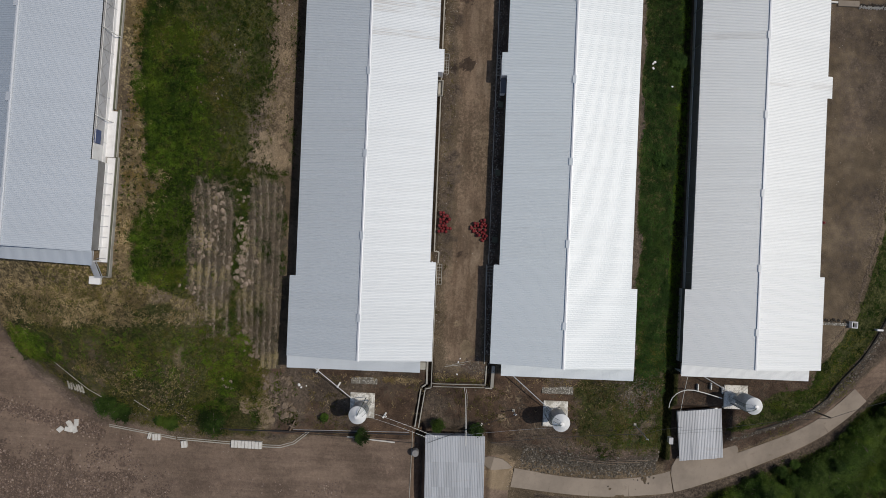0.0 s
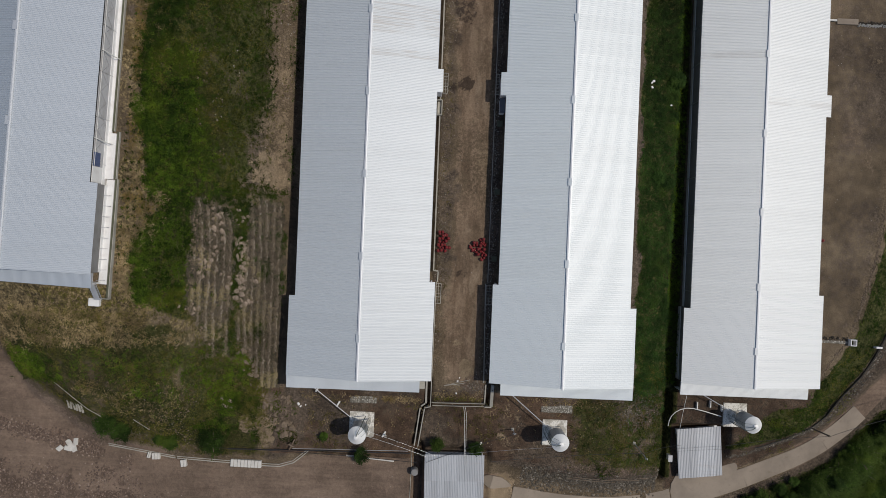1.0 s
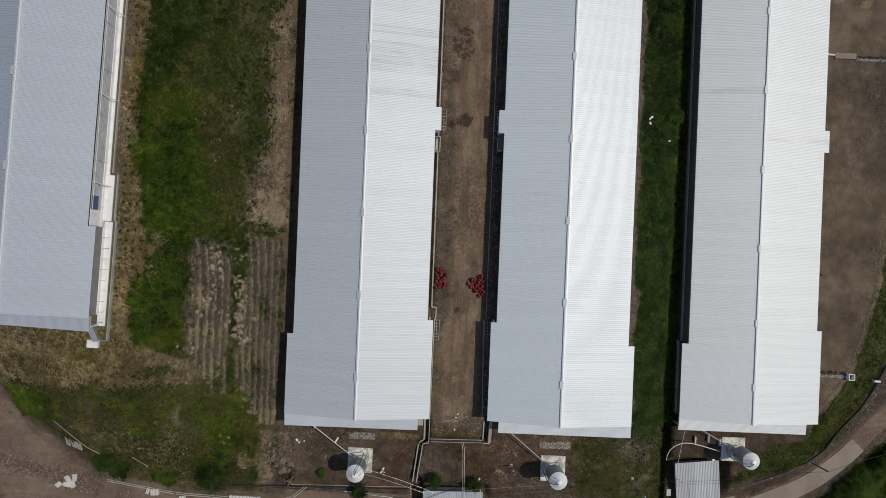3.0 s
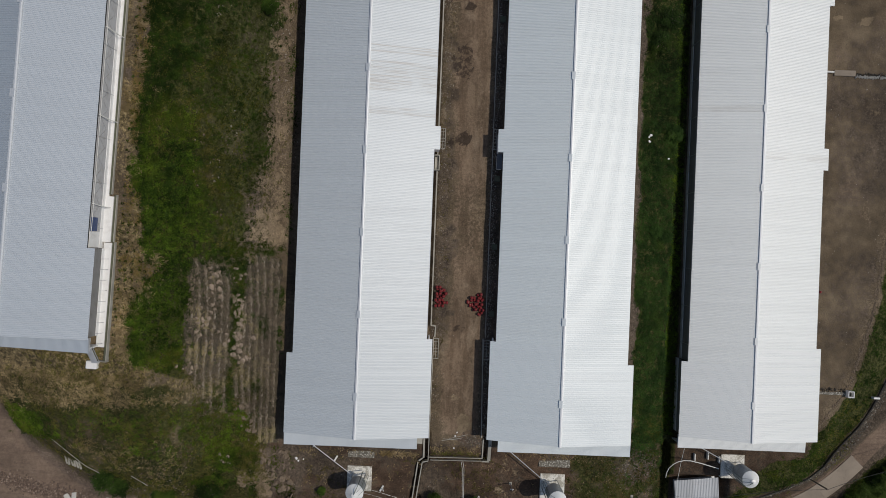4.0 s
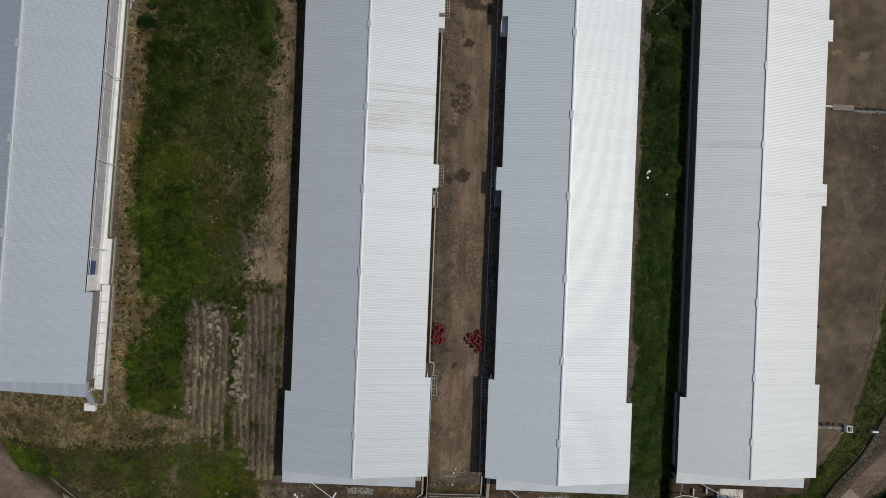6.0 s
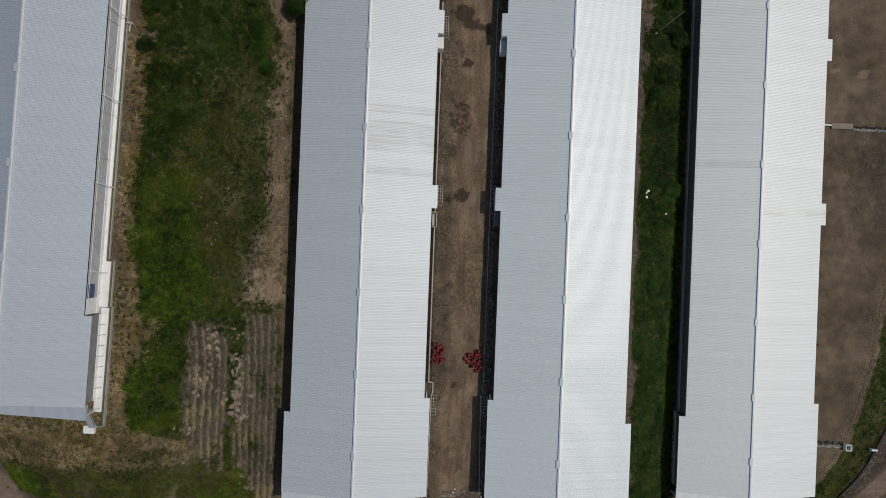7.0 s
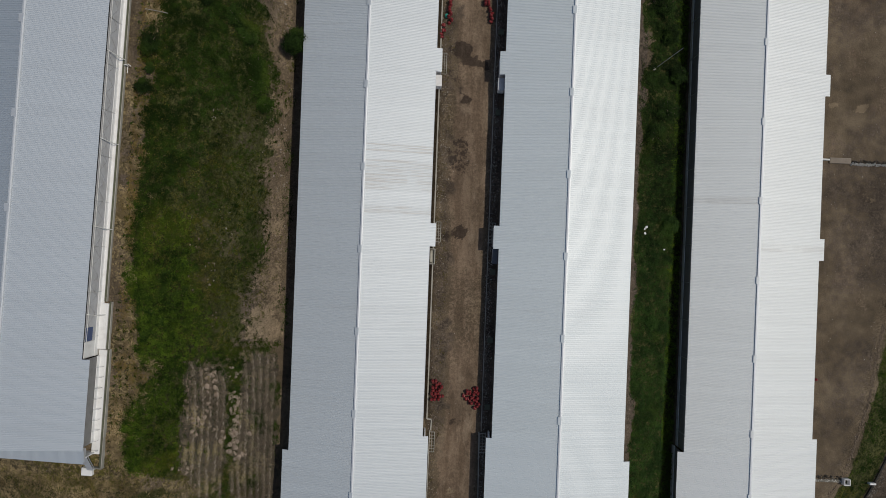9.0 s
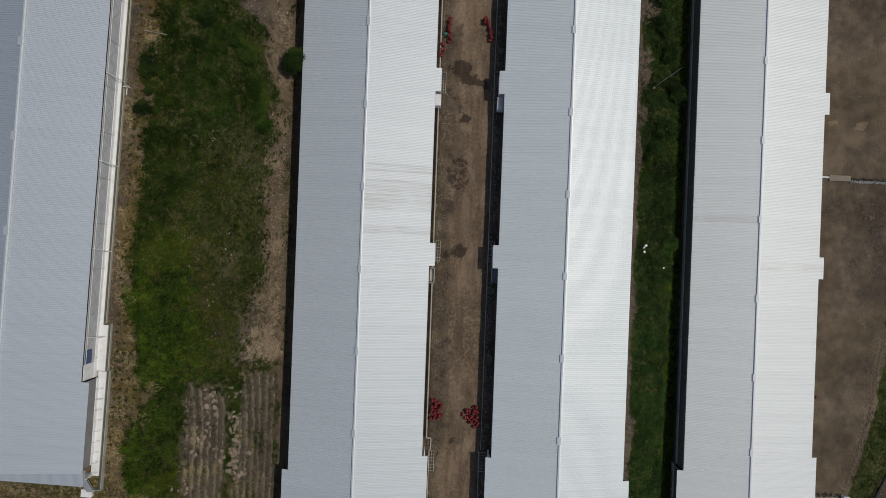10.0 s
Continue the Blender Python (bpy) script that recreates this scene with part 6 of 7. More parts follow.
def rubble(name, xs, ys, sizes, mat, label, flat=0.6, seed=1):
    """Many small uneven stones in one mesh."""
    g = np.random.default_rng(seed)
    base = np.array([(1, 0, 0), (0.31, 0.95, 0), (-0.81, 0.59, 0), (-0.81, -0.59, 0), (0.31, -0.95, 0), (0.25, 0.2, 0.9), (-0.3, -0.2, 0.8)])
    tri = np.array([(0, 1, 5), (1, 2, 5), (2, 6, 5), (2, 3, 6), (3, 4, 6), (4, 5, 6), (4, 0, 5)])
    n = len(xs)
    v = base[None] * g.uniform(0.65, 1.2, (n, 7, 3)) * 0.5
    a = g.uniform(0, math.tau, n)
    ca, sa = np.cos(a)[:, None], np.sin(a)[:, None]
    v = np.stack([v[..., 0] * ca - v[..., 1] * sa, v[..., 0] * sa + v[..., 1] * ca, v[..., 2] * flat], -1) * np.asarray(sizes)[:, None, None]
    v += np.stack([xs, ys, ground(xs, ys) - 0.01], -1)[:, None]
    f = (tri[None] + 7 * np.arange(n)[:, None, None]).reshape(-1, 3)
    return tagged(new(name, mesh_of(name, v.reshape(-1, 3).tolist(), f.tolist(), mat)), label, "stones", kind="stuff")


def make_stones(name, a, b, c):
    m = Mat(name, 0.9, 0, 0.2)
    r = m.island()
    col = m.mix(m.step(r, 0.0, 0.6), a, b)
    col = m.mix(m.step(r, 0.7, 1.0), col, c)
    return m.color(m.mix(m.step(m.noise(5, 4), 0.4, 0.7, 0, 0.5), col, tuple(x * 0.6 for x in a))).m


SCREE = make_stones("scree_stone", (0.135, 0.116, 0.090), (0.080, 0.068, 0.054), (0.27, 0.24, 0.20))
PALE = make_stones("pale_stone", (0.36, 0.32, 0.27), (0.24, 0.20, 0.165), (0.48, 0.45, 0.40))
SCREE_RED = make_stones("road_stone", (0.215, 0.155, 0.122), (0.110, 0.080, 0.064), (0.33, 0.255, 0.205))
g = RNG
x = g.uniform(10.3, 27.4, 2300)
rubble("heaped_stones", x, lane_y(x) + 2.9 + g.normal(0, 0.85, 2300), g.uniform(0.10, 0.42, 2300), SCREE, "grey broken stones heaped above the lane", 0.8)
t = g.uniform(0, 0.999, 1300) * (len(WALL) - 1)
i = t.astype(int)
w = np.array(WALL)
p = w[i] + (w[i + 1] - w[i]) * (t - i)[:, None] + g.normal(0, 0.26, (1300, 2)) + np.array([0.2, -0.45])
rubble("bank_stones", p[:, 0], p[:, 1], g.uniform(0.10, 0.36, 1300), SCREE, "grey stones along the foot of the retaining wall", 0.8, 2)
x, y = scatter(-60, -30, -36, -23, 42, lambda x, y: np.clip(blob(x, y, -49, -31, 15, 6.2, 0.6) * (0.75 + 0.6 * wave(x, y, 1.0, 8)), 0, 1))
rubble("road_stones", x, y, g.uniform(0.12, 0.36, len(x)) * g.uniform(0.5, 1.2, len(x)), SCREE_RED, "loose reddish stones beside the dirt road", 1.0, 3)
t = g.uniform(0, 1, 2000)
rubble("verge_stones", -53 + 14 * t + g.normal(0, 0.3, 2000), -19.6 - 3.3 * t + g.normal(0, 0.5, 2000), g.uniform(0.10, 0.34, 2000), SCREE_RED, "low ridge of reddish stones along the road", 1.1, 16)
x, y = scatter(-40, -27, -31, -26.5, 14, lambda x, y: np.clip(blob(x, y, -34.5, -28.2, 5, 1.3, 0.8) * (0.6 + 0.8 * wave(x, y, 0.9, 9)), 0, 1))
rubble("road_stones", x, y, g.uniform(0.08, 0.28, len(x)), SCREE_RED, "loose reddish stones in the dirt road", 1.0, 17)
x, y = scatter(-46, -21, -23, -9, 12, lambda x, y: np.clip(dry_foot(x, y) + 0.25 * (y < road_bank(x)) * (y > road_edge(x)), 0, 1))
rubble("foot_stones", x, y, g.uniform(0.05, 0.22, len(x)), SCREE_RED, "small stones in the dry grass above the road", 0.7, 18)
x, y = scatter(-36, -24, -20.5, -14.5, 12, lambda x, y: np.clip(0.9 - np.abs(y - road_bank(x) - 0.8) + 0.5 * wave(x, y, 0.8, 9), 0, 1) + 0.3 * np.clip(wave(x, y, 0.7, 77), 0, 1))
rubble("foot_chips", x, y, g.uniform(0.05, 0.13, len(x)) * g.uniform(0.6, 2.0, len(x)), PALE, "pale broken chips along the foot of the low slope", 0.7, 22)
x, y = scatter(-28, -8, -33, -26.5, 20, lambda x, y: np.clip(0.25 * blob(x, y, -18, -30, 9, 1.8) + blob(x, y, -13.0, -28.6, 2.0, 0.9, 0.8) + blob(x, y, -17.5, -28.9, 1.2, 0.6, 0.8), 0, 1))
rubble("road_stones", x, y, g.uniform(0.08, 0.26, len(x)), SCREE_RED, "loose reddish stones in the dirt road", 0.7, 4)
x, y = np.concatenate([g.normal(5.5, 0.25, 1500), g.normal(23.4, 1.3, 1500), g.normal(4.4, 0.7, 240), g.normal(-0.3, 0.3, 500)]), np.concatenate([g.uniform(-12, 58, 1500), g.normal(-15.9, 1.0, 1500), g.normal(-13.3, 0.5, 240), g.uniform(-12, 55, 500)])
rubble("gravel", x, y, g.uniform(0.06, 0.22, len(x)), SCREE, "loose grey gravel along the drains", 0.6, 5)
x, y = scatter(-22, -17.6, 8, 58, 15, lambda x, y: ramp(-20.8, -19.0, x + 0.6 * wave(x, y, 1.5)) * (0.45 + 0.5 * wave(x, y, 1.2, 2)))
rubble("slope_stones", x, y, g.uniform(0.05, 0.17, len(x)) * g.uniform(0.6, 1.5, len(x)), SCREE_RED, "pale loose stones at the foot of the slope", 0.7, 6)
x, y = scatter(-0.95, 1.2, -12, 56, 26, lambda x, y: np.clip(0.45 + 0.9 * wave(x, y, 0.7, 3), 0, 1) * (1 - ramp(-0.5, 0.9, x)))
xg = g.normal(5.55, 0.25, 1700)
rubble("pale_gravel", xg, g.uniform(-12, 56, 1700), g.uniform(0.05, 0.16, 1700), PALE, "pale chips and gravel beside the shaded drain", 0.6, 15)
xc, yc = scatter(-0.9, 1.0, 25, 40, 34, lambda x, y: np.clip(0.2 + 0.9 * wave(x, y, 0.8, 37), 0, 1) * (1 - ramp(0.0, 0.8, x)))
rubble("pale_crumbs", xc, yc, g.uniform(0.04, 0.15, len(xc)), PALE, "pale crumbs of rubble beside the house drain", 0.5, 21)
rubble("white_specks", x, y, g.uniform(0.03, 0.12, len(x)), PALE, "white scraps and chips scattered along the drain", 0.5, 11)
x, y = scatter(-17, 27, -22, -13.5, 4, lambda x, y: np.clip(1.3 * wave(x, y, 1.2, 5), 0.04, 1))
rubble("yard_pebbles", x, y, g.uniform(0.05, 0.18, len(x)), SCREE, "small stones scattered on the bare soil", 0.6, 7)
x, y = scatter(46, 54, -10, 58, 1.2, lambda x, y: (near_edge(x, y) < -0.5) * 1.0)
rubble("yard_pebbles", x, y, g.uniform(0.05, 0.16, len(x)), SCREE, "small pale stones scattered on the lower yard", 0.6, 8)
x, y = scatter(-27, -21.5, 10, 30, 3.0, lambda x, y: blob(x, y, -24.6, 17, 1.6, 6, 1.0))
rubble("scattered_stones", x, y, g.uniform(0.06, 0.30, len(x)), SCREE_RED, "pale stones scattered in the thin grass", 0.7, 13)
heaps = [(-19.5, 47.7), (-19.3, 46.4), (-19.4, 44.6), (-21.2, 46.8), (-18.1, 18.7), (-18.0, 20.1), (-18.3, 25.6), (-18.5, 29.4), (-18.4, 30.6), (-19.2, 33.0), (-18.6, 44.5), (-18.9, 47.0), (-24.2, 15.4), (-24.0, 32.5), (-22.6, 20.5)]
x = np.concatenate([g.normal(a, 0.45, 15) for a, b in heaps])
y = np.concatenate([g.normal(b, 0.7, 15) for a, b in heaps])
rubble("pale_stones", x, y, g.uniform(0.05, 0.16, len(x)) * g.uniform(0.6, 2.2, len(x)), PALE, "clusters of pale broken stones on the slope", 0.7, 12)
x, y = np.concatenate([g.uniform(49.5, 57, 260), g.uniform(46.2, 49.7, 90)]), np.concatenate([g.normal(31.75, 0.12, 260), g.normal(-6.75, 0.12, 90)])
rubble("wall_rubble", x, y, g.uniform(0.12, 0.28, 350), SCREE, "rough stones of the low yard walls", 1.7, 9)
y = g.uniform(-12, 12, 420)
rubble("edge_stones", -near_edge(0, y) + g.normal(0, 0.13, 420), y, g.uniform(0.12, 0.38, 420), ROCK_BROWN, "dark stones edging the lower yard", 0.9, 10)
ribbon("retaining_wall", [(x, y, gz(x, y) + 0.1) for x, y in WALL], 0.06, 0.15, 0.8, ROCK_DARK, "low dark stone retaining wall curving along the bank", "wall")


# ---- beside the upper house ----
def upper(name, bm, mat, label, category, kind=""):
    ob = part(name, bm, mat)
    ob.matrix_basis = pose(-41.45, 11.15, 10.1, 0, 0, -2.3)
    return tagged(ob, label, category, kind=kind)


upper("apron", box(6.7, 7.42, 1.7, 52, -0.5, 0.10, 0.03), WHITE, "whitewashed concrete apron along the house wall", "apron", "structure")
upper("apron", box(7.3, 8.12, -13.6, -3.0, -0.5, 0.12, 0.03), WHITE, "whitewashed concrete apron along the house wall", "apron", "structure")
upper("porch_floor", box(6.9, 7.95, -2.95, 1.7, -0.4, 0.14, 0.03), WHITE, "white concrete porch floor beside the house", "porch", "structure")
for x0, y0, y1 in ((7.43, 1.9, 52), (7.97, -2.9, 1.9), (8.14, -15.0, -2.9)):
    upper("drain_floor", box(x0, x0 + 0.24, y0, y1, -0.6, 0.02, 0.02), ALGAE, "mossy concrete drain beside the apron", "drain", "structure")
    upper("kerb", box(x0 + 0.25, x0 + 0.33, y0, y1, -0.5, 0.16, 0.02), KERB, "algae-stained pale kerb of the house drain", "kerb", "structure")
upper("kerb", box(7.5, 8.5, -15.1, -15.02, -0.5, 0.16, 0.02), KERB, "algae-stained pale kerb of the house drain", "kerb", "structure")
upper("white_sheet", box(7.12, 7.19, -3.5, -1.95, 0.9, 2.95, 0.01), WHITE, "white sheet covering part of the house wall", "panel")
upper("blue_sheet", box(7.12, 7.19, -1.9, -0.55, 1.5, 2.75, 0.01), BLUE, "dark blue tarpaulin sheet on the house wall", "tarpaulin")
upper("wall_pipe", tube([(7.2, -1.9, 2.7), (7.2, 20, 2.7), (7.2, 51, 2.7)], 0.03, 8), PIPE, "pale water pipe running along the house wall", "pipe")
for py in (0.55, 9.2, 17.8, 26.4, 35.0, 43.6):
    upper("downpipe", tube([(7.1, py + 0.25, 2.9), (7.3, py + 0.2, 2.75), (7.6, py, 1.0), (7.72, py, 0.1)], 0.05, 8), PIPE, "white plastic downpipe from the gutter to the kerb", "pipe")
for py in np.arange(-13.2, -3.8, 1.07):
    upper("curtain_hook", tube([(7.55, py, 1.15), (8.0, py + 0.02, 0.75), (8.02, py + 0.02, 0.2)], 0.018, 6), BRACE, "dark steel bracket on the low wall", "bracket")
st = bmesh.new()
for i in range(7):
    box(7.0 + 0.02 * i, 7.65 + 0.02 * i, -13.75 - 0.24 * i, -13.52 - 0.24 * i, 1.55 - 0.2 * i, 1.60 - 0.2 * i, 0.01, st)
stair = upper("steel_stair", st, STEEL, "short galvanised steel stair at the house corner", "stair")
for x in (6.98, 7.72):
    part("stringer", tube([(x, -13.45, 1.6), (x + 0.12, -15.2, 0.1)], 0.04, 6), STEEL, stair)
upper("landing_slab", box(6.4, 7.5, -15.9, -15.1, -0.8, 0.02, 0.04), WHITE, "small white landing slab at the foot of a stair", "slab")


# ---- grates, cabinets and covers along the drains ----
def grate(x0, x1, y0, y1, z):
    g = thing("walkway_grate", ((x0 + x1) / 2, (y0 + y1) / 2, z), "pale welded steel grate laid over the drain", "grate", "drain grates")
    w, d = (x1 - x0) / 2, (y1 - y0) / 2
    fr = bmesh.new()
    for s in (-1, 1):
        box(s * w - 0.03, s * w + 0.03, -d, d, 0, 0.08, 0.01, fr)
        box(-w, w, s * d - 0.03, s * d + 0.03, 0, 0.08, 0.01, fr)
    part("grate_frame", fr, KERB, g)
    n = int(2 * d / 0.33)
    for i in range(1, n):
        yy = -d + 2 * d * i / n
        part("bar", box(-w, w, yy - 0.018, yy + 0.018, 0.015, 0.065, 0.005), KERB, g)
    part("bar", box(-0.018, 0.018, -d, d, 0.01, 0.06, 0.005), KERB, g)


grate(-0.65, -0.05, -4.05, -1.75, 0.12)
grate(5.15, 5.85, -3.95, -1.75, 0.05)
grate(5.35, 6.05, 20.2, 22.5, 0.05)
grate(-0.72, -0.2, 20.1, 22.4, 0.08)
grate(-0.75, -0.25, 39.4, 41.8, 0.08)
for x, y in ((5.9, 1.3), (5.95, 16.85), (5.9, 35.2), (5.95, 9.0), (5.9, 44.5)):
    slab("drain_cover", x - 0.3, x + 0.3, y - 0.32, y + 0.32, ALGAE, "small dark concrete cover on the drain", "drain cover", 0.2)


def cabinet(x, y, w, d, z, h, mat, label):
    c = thing("control_cabinet", (x, y, z), label, "cabinet", "control cabinets")
    part("body", box(-w / 2, w / 2, -d / 2, d / 2, 0, h, 0.03), WHITE, c)
    part("lid", box(-w / 2 - 0.06, w / 2 + 0.06, -d / 2 - 0.06, d / 2 + 0.06, h, h + 0.07, 0.02), mat, c)
    part("door", box(w / 2 - 0.01, w / 2 + 0.025, -d / 2 + 0.1, d / 2 - 0.1, 0.1, h - 0.1, 0.01), STEEL, c)


cabinet(-1.05, 38.2, 0.6, 1.15, 0.1, 1.9, WHITE, "white equipment cabinet beside the house door")
cabinet(6.05, 38.1, 0.7, 1.3, -0.1, 1.9, STEEL, "grey-white equipment cabinet in the shade of the house")
cabinet(6.05, 18.7, 0.5, 1.6, -0.1, 1.5, CURTAIN_DARK, "grey equipment cabinet in the shade of the house")
for x0, x1, y0, y1 in ((-1.35, -0.75, 17.5, 17.62), (-1.35, -0.75, 19.2, 19.32), (-0.85, -0.72, 17.5, 19.3)):
    slab("basin_wall", x0, x1, y0, y1, KERB, "low pale wall of a small basin beside the house", "basin wall", 0.5)
slab("basin_floor", -1.3, -0.9, 17.7, 19.1, CONC, "speckled concrete floor of a small basin", "basin floor", 0.15)

cabinet(28.95, -22.4, 0.4, 0.7, gz(28.95, -22.4), 1.0, CURTAIN, "small white cabinet beside the lower shed")

# ---- second kerbs of the south drains ----
kerb(along((-1.25, -12.9), (-1.25, -15.7)), 0.10, 0.2)
kerb(along((-1.35, -15.75), (-1.8, -16.1)), 0.08)
kerb(along((-1.9, -16.3), (-2.42, -20.8)), 0.07)
kerb(along((5.55, -13.2), (5.52, -15.4)), 0.07)
slab("drain_box", -2.15, -1.45, -13.95, -13.1, CONC, "open concrete drain box at the corner of the house", "drain box", 0.2)

# ---- the lower yard ----
slab("threshold_slab", 46.8, 49.4, 31.5, 32.2, ROADC, "pale concrete threshold slab across the yard", "concrete slab", 0.2)
tagged(part("yard_pipe", tube([(44.9, 31.95, -4.75), (46.7, 31.9, -4.75)], 0.12, 8), PIPE), "short white pipe beside the house", "pipe")
rubble("coping_stones", RNG.uniform(49.5, 57.5, 260), RNG.normal(31.5, 0.07, 260), RNG.uniform(0.12, 0.3, 260), BLOCK, "broken pale stones on a low yard wall", 2.2, 14)
slab("drain_slab", 46.3, 49.7, -7.35, -7.0, STONY, "pale broken concrete strip across the lower yard", "concrete strip", 0.12)
u = bmesh.new()
z = gz(50.05, -7.15)
box(49.75, 49.85, -7.55, -6.75, z, z + 0.7, 0.02, u)
box(49.85, 50.4, -6.85, -6.75, z, z + 0.7, 0.02, u)
box(49.85, 50.4, -7.55, -7.45, z, z + 0.7, 0.02, u)
box(50.4, 50.5, -7.55, -6.75, z, z + 0.7, 0.02, u)
tagged(part("white_sump", u, WHITE), "square white concrete sump in the lower yard", "sump")
tagged(part("hose", tube([(x, y + 0.15, gz(x, y) + 0.42) for x, y in WALL], 0.035, 8), BLACK), "black hose lying along the retaining wall", "hose")
slab("white_bar", 54.05, 54.85, -7.95, -7.72, WHITE, "short white concrete bar on the retaining wall", "concrete bar", 0.6)
f = new("poultry_feeder", FEEDER)
f.matrix_basis = pose(46.15, 5.1, gz(46.15, 5.1), 0, 0, 20)
tagged(f, "red plastic poultry feeder standing in the lower yard", "feeder", "red feeders")
shared("tray", TRAY, f, Matrix())


# ---- poles and lines ----
def pole(name, x, y, h, r, label, arm=0.0, mat=WOOD, lean=(0, 0)):
    z = gz(x, y)
    p = thing(name, (x, y, z), label, "pole", "utility poles")
    part("shaft", tube([(0, 0, -0.3), (lean[0] * 0.5, lean[1] * 0.5, h * 0.5), (lean[0], lean[1], h)], r, 8), mat, p)
    part("footing", box(-0.16, 0.16, -0.16, 0.16, -0.1, 0.16, 0.03), KERB, p)
    if arm:
        part("cross_arm", box(lean[0] - arm, lean[0] + arm, lean[1] - 0.05, lean[1] + 0.05, h - 0.45, h - 0.33, 0.01), mat, p)
    return Vector((x + lean[0], y + lean[1], z + h))


def cable(a, b, sag, r, label, mat=BLACK):
    a, b = Vector(a), Vector(b)
    pts = [a.lerp(b, t) - Vector((0, 0, 4 * sag * t * (1 - t))) for t in np.linspace(0, 1, 13)]
    return tagged(part("cable", tube(pts, r, 5), mat), label, "cable", "cables")


pa = pole("lamp_pole", 46.65, -18.2, 4.8, 0.09, "dark leaning utility pole beside the retaining wall", 0.0, WOOD, (-0.2, 0.2))
pole("lamp_pole", 23.4, -19.7, 5.2, 0.04, "tall thin pale pole leaning over the stony bank", 0.15, STEEL, (0.15, -0.5))
pole("lamp_pole", 8.95, -18.4, 2.6, 0.05, "thin pale pole with a white box", 0.2, STEEL)
pole("lamp_pole", 24.1, 41.3, 3.4, 0.028, "thin weathered bamboo pole leaning over the bank", 0.0, BRACE, (2.2, 1.6))
pole("lamp_pole", -5.95, -19.7, 1.6, 0.06, "short pale post beside the silo", 0.0, PIPE, (0.3, 0.3))
dark_line = "thin dark overhead cable sagging between posts"
pale_line = "pale overhead cable from the silo to the shed"
cable((-7.8, -18.8, 3.2), (-1.0, -21.6, 0.5), 0.3, 0.013, pale_line, STEEL)
cable((-7.9, -18.3, 2.9), (0.2, -21.5, 0.6), 0.35, 0.012, pale_line, STEEL)
cable((-1.0, -21.8, 0.6), (13.0, -19.2, 3.4), 0.5, 0.012, pale_line, STEEL)
cable((-0.9, -22.2, 0.7), (8.95, -18.4, 1.5), 0.5, 0.025, dark_line)
cable((-2, -22.3, 0.6), (-26, -21.4, 1.0), 0.7, 0.03, dark_line)
cable((6.2, -21.9, 0.6), (23.6, -19.9, 1.7), 0.7, 0.025, dark_line)
cable((23.6, -19.9, 1.7), (30, -20.5, -5.0), 0.5, 0.02, dark_line)
cable((29.4, -21.0, -5.0), (35.2, -20.4, -5.0), 0.1, 0.012, dark_line)
cable((29.4, -21.3, -5.0), (35.2, -20.8, -5.0), 0.12, 0.010, dark_line)
cable((35.3, -20.4, -5.0), tuple(pa), 0.6, 0.025, dark_line)
cable(tuple(pa), (60, -14, -2), 0.8, 0.025, dark_line)
cable((29.6, -14.0, -2.6), (29.8, -18.6, -5.2), 0.1, 0.025, pale_line, PIPE)
# pipes from the yard to the first shed
for dx in (0, 0.2):
    tagged(part("yard_pipe", tube([(3.1 + dx, -15.9, -0.25), (3.25 + dx, -16.6, 0.1), (3.4 + dx * 0.7, -21.0, 0.45), (3.5 + dx * 0.7, -22.4, 0.55)], 0.022, 6), PIPE), "pale pipe running from the yard drain to the shed roof", "pipe", "yard pipes")
# curved pipe from the third silo
tagged(part("loop_pipe", tube([(28.25, -18.19, -4.9), (28.15, -17.45, -4.3), (28.29, -16.77, -3.9), (28.67, -16.21, -3.6), (29.20, -15.85, -3.45), (29.87, -15.65, -3.4), (30.68, -15.65, -3.4), (32.04, -15.94, -3.45), (34.16, -16.52, -3.6)], 0.055, 10), PIPE), "white pipe bent in a wide loop beside the shed", "pipe")
for x, y, a in ((33.2, -15.2, 60), (31.6, -15.4, 80), (34.6, -15.6, 65)):
    z = gz(x, y)
    tagged(part("pipe_stand", box(x - 0.07, x + 0.07, y - 0.55, y + 0.3, z, z + 0.5, 0.03), PIPE), "pale stand carrying the auger pipes", "pipe stand", "pipe stands")

# ---- loose things in the south yard and along the road ----
def white_stack(x, y, w, d, n, label, turn=0):
    s = thing("block_stack", (x, y, gz(x, y)), label, "blocks", "block stacks", turn=turn)
    for i in range(n):
        part("block", box(-w / 2 + w * i / n + 0.02, -w / 2 + w * (i + 1) / n - 0.02, -d / 2, d / 2, -0.1, 0.42 + 0.03 * (i % 2), 0.03), BLOCK, s)


white_stack(-21.9, -23.65, 3.6, 0.85, 9, "row of white concrete blocks stacked beside the road", -1)
white_stack(-32.4, -23.2, 0.95, 0.75, 3, "small stack of white concrete blocks beside the road", 3)
white_stack(-33.2, -23.1, 0.4, 0.7, 2, "leaning pair of pale blocks beside the road", -14)
white_stack(-29.15, -23.9, 0.7, 0.8, 2, "small stack of white concrete blocks beside the kerb", 10)
rng = random.Random(5)
for k in range(7):
    x, y = -42.8 + rng.uniform(-1.1, 1.0), -22.3 + rng.uniform(-0.45, 0.45)
    o = part("broken_slab", box(-0.4, 0.4, -0.28, 0.28, -0.05, 0.12, 0.03), BLOCK)
    o.matrix_basis = pose(x, y, gz(x, y) + 0.12, rng.uniform(-25, 25), rng.uniform(-20, 20), rng.uniform(0, 180))
    tagged(o, "broken white slab dumped beside the road", "broken slab", "dumped slabs")
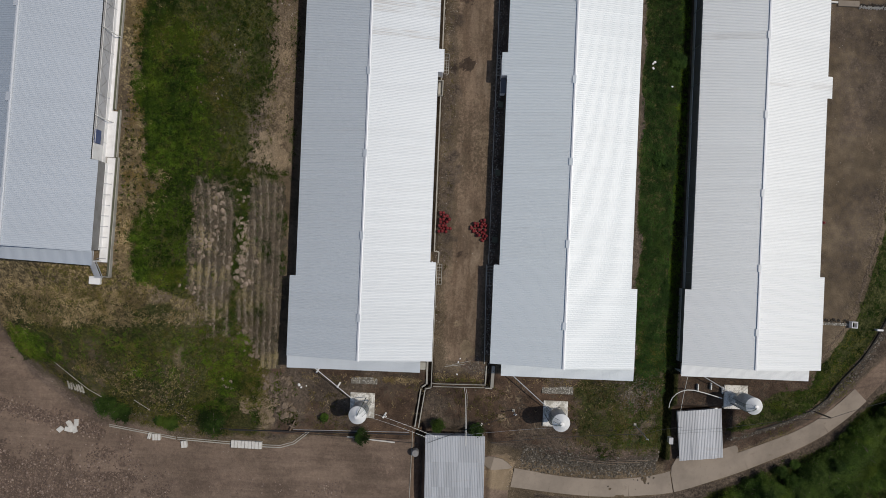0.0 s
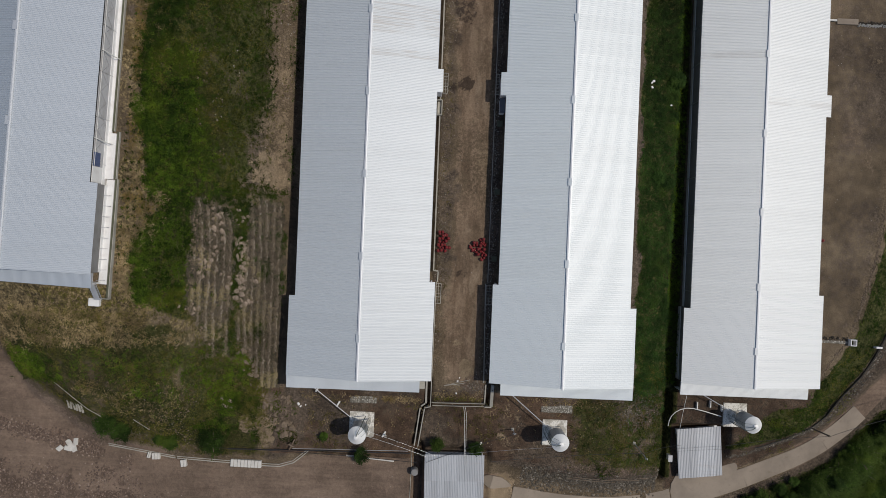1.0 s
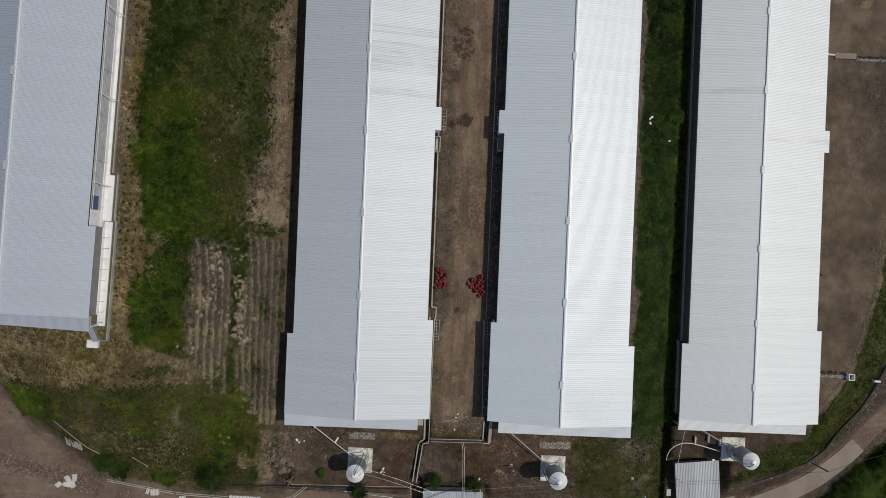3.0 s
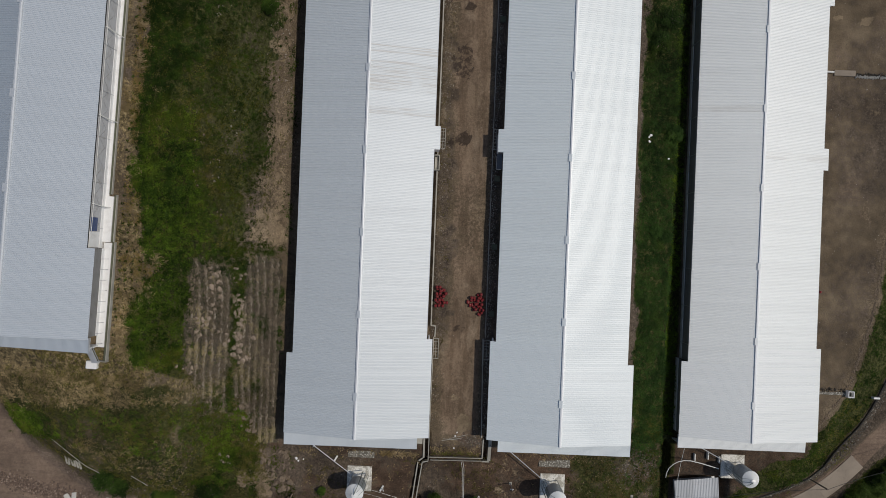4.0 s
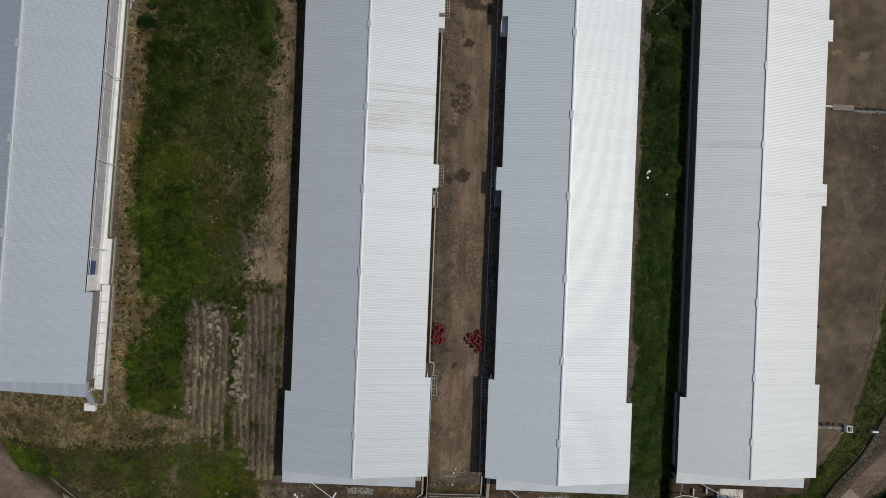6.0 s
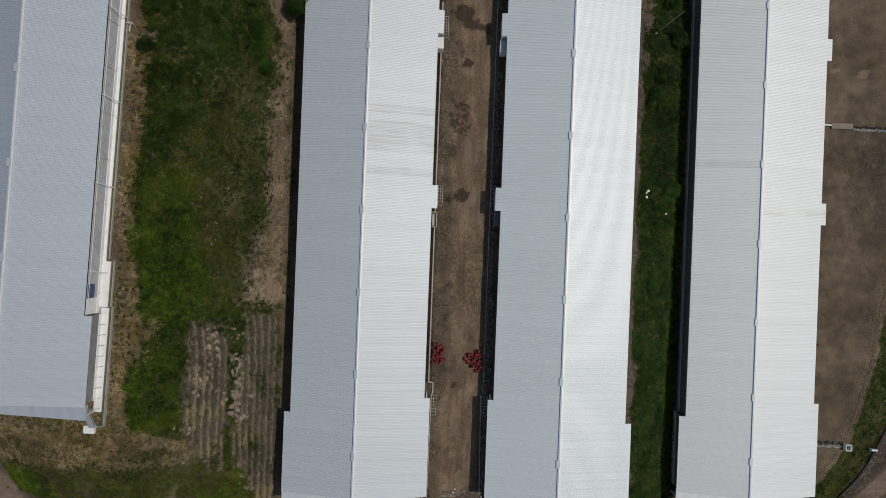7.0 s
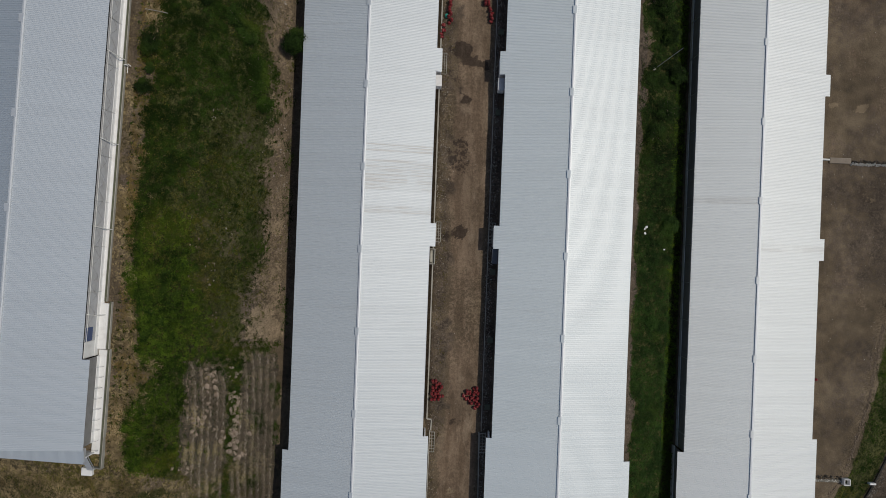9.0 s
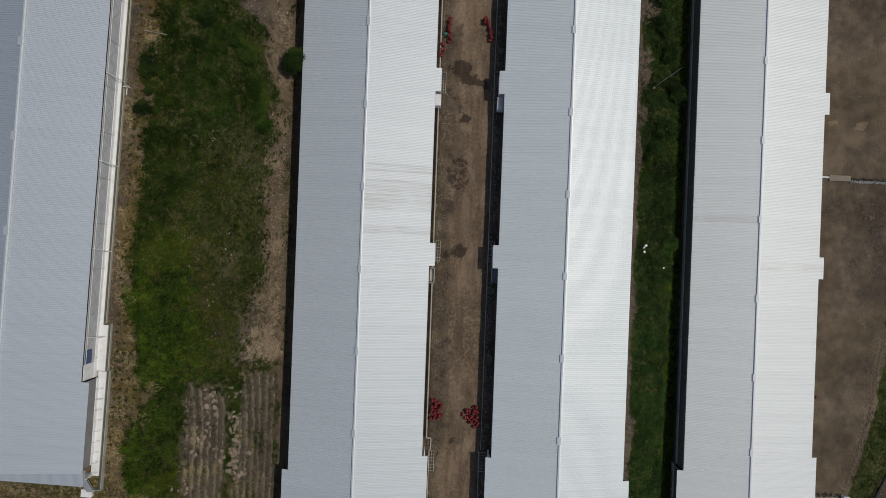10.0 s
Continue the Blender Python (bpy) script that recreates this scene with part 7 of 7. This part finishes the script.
for k in range(6):
    x, y = -41.9 + 0.42 * k, -17.1 - 0.05 * k
    o = part("concrete_post", box(-0.09, 0.09, -0.5, 0.5, 0, 0.16, 0.02), KERB)
    o.matrix_basis = pose(x, y, gz(x, y) + 0.05, 12, 0, rng.uniform(-8, 8) + 6)
    tagged(o, "short pale concrete post lying on the slope", "concrete post", "lying posts")
for a, b in (((-42.6, -14.3), (-37.6, -18.2)), ((-33.9, -18.3), (-32.4, -19.6)), ((-30.9, 42.5), (-28.7, 42.2))):
    tagged(part("lying_pipe", tube([(a[0] + (b[0] - a[0]) * t, a[1] + (b[1] - a[1]) * t, gz(a[0] + (b[0] - a[0]) * t, a[1] + (b[1] - a[1]) * t) + 0.25) for t in (0, 0.25, 0.5, 0.75, 1)], 0.035, 7), KERB), "long pale pipe lying on the grassy slope", "pipe", "lying pipes")
tagged(part("timber_beam", tube([(-10.3, -22.3, gz(-10.3, -22.3) + 0.15), (-4.7, -22.75, gz(-4.7, -22.75) + 0.15)], 0.09, 6), BLOCK), "pale straight pole lying beside the road", "pole")
for a, b in (((0.75, -13.5), (3.1, -13.1)), ((1.6, -13.25), (3.7, -12.7)), ((0.9, -13.3), (2.6, -13.35))):
    tagged(part("lying_stick", tube([(*a, gz(*a) + 0.08), (*b, gz(*b) + 0.12)], 0.03, 6), KERB), "pale stick lying on the dirt", "stick", "sticks")
for x, y, s in ((2.3, -12.9, 0.24), (2.5, -12.5, 0.2), (2.2, -14.35, 0.25), (-16.05, -16.4, 0.42), (-15.8, -16.7, 0.3), (-15.2, -16.5, 0.22), (23.75, 22.75, 0.4), (23.6, 22.0, 0.36), (23.5, 22.5, 0.25), (26.2, 20.2, 0.25)):
    o = new("litter_scrap", rng.choice(ROCKS))
    o.data = o.data.copy()
    o.data.materials[0] = WHITE
    o.matrix_basis = pose(x, y, gz(x, y) + 0.06 + (0.35 if 22 < x < 27 else 0), 0, 0, rng.uniform(0, 360)) @ Matrix.Diagonal((s, s * 0.7, s * 0.5, 1))
    tagged(o, "crumpled white plastic scrap on the ground", "litter", "litter")
for x, y in ((-11.4, -16.2), (-13.8, -14.5), (-6.0, -19.6), (5.2, -20.4)):
    o = part("white_stub", box(-0.1, 0.1, -0.38, 0.38, 0, 0.2, 0.03), PIPE)
    o.matrix_basis = pose(x, y, gz(x, y), 0, 0, -30)
    tagged(o, "short white plastic stub on the soil", "pipe stub", "pipe stubs")
o = part("water_drum", lathe([(0.38, 0), (0.42, 0.05), (0.42, 0.95), (0.36, 1.05), (0.1, 1.08)], 18), CURTAIN_MID)
o.matrix_basis = pose(-2.25, -23.7, gz(-2.25, -23.7))
tagged(o, "grey concrete water drum beside the shed", "drum")
o = part("teal_cloth", lathe([(0.27, 0), (0.25, 0.15), (0.16, 0.32), (0.03, 0.36)], 11), TEAL)
o.matrix_basis = pose(-0.4, 46.15, gz(-0.4, 46.15))
tagged(o, "bright teal plastic bowl among the feeders", "bowl")
o = part("wooden_frame", box(-0.35, 0.35, -0.06, 0.06, 0.0, 0.9, 0.02, box(-0.06, 0.06, -0.7, 0.7, 0.4, 0.55, 0.02)), WOOD)
o.matrix_basis = pose(-16.6, -21.2, gz(-16.6, -21.2), 0, 0, -25)
tagged(o, "weathered wooden frame leaning beside the road", "frame")

# poles lying on the heaped stones above the lane
for a, b in (((16.5, -24.0), (24.6, -24.6)), ((15.9, -24.35), (22.5, -24.95)), ((20.4, -23.9), (25.6, -24.3))):
    tagged(part("lying_pole", tube([(a[0] + (b[0] - a[0]) * t, a[1] + (b[1] - a[1]) * t, gz(a[0] + (b[0] - a[0]) * t, a[1] + (b[1] - a[1]) * t) + 0.3) for t in (0, 0.25, 0.5, 0.75, 1)], 0.032, 6), WOOD), "long weathered pole lying on the heaped stones", "pole", "lying poles")

# a white standpipe with a tap on the kerb of the upper house
tap = thing("standpipe", (-32.45, 36.65, gz(-32.0, 36.65)), "white plastic standpipe beside the house kerb", "standpipe")
part("riser", tube([(0, 0, -0.2), (0, 0, 0.7)], 0.05, 8), PIPE, tap)
part("arm", tube([(-0.25, 0, 0.62), (0.2, 0.1, 0.62), (0.45, -0.1, 0.5)], 0.04, 8), PIPE, tap)
part("drain_stub", tube([(-0.05, 0.1, 0.1), (-0.1, -0.7, 0.05)], 0.05, 8), PIPE, tap)
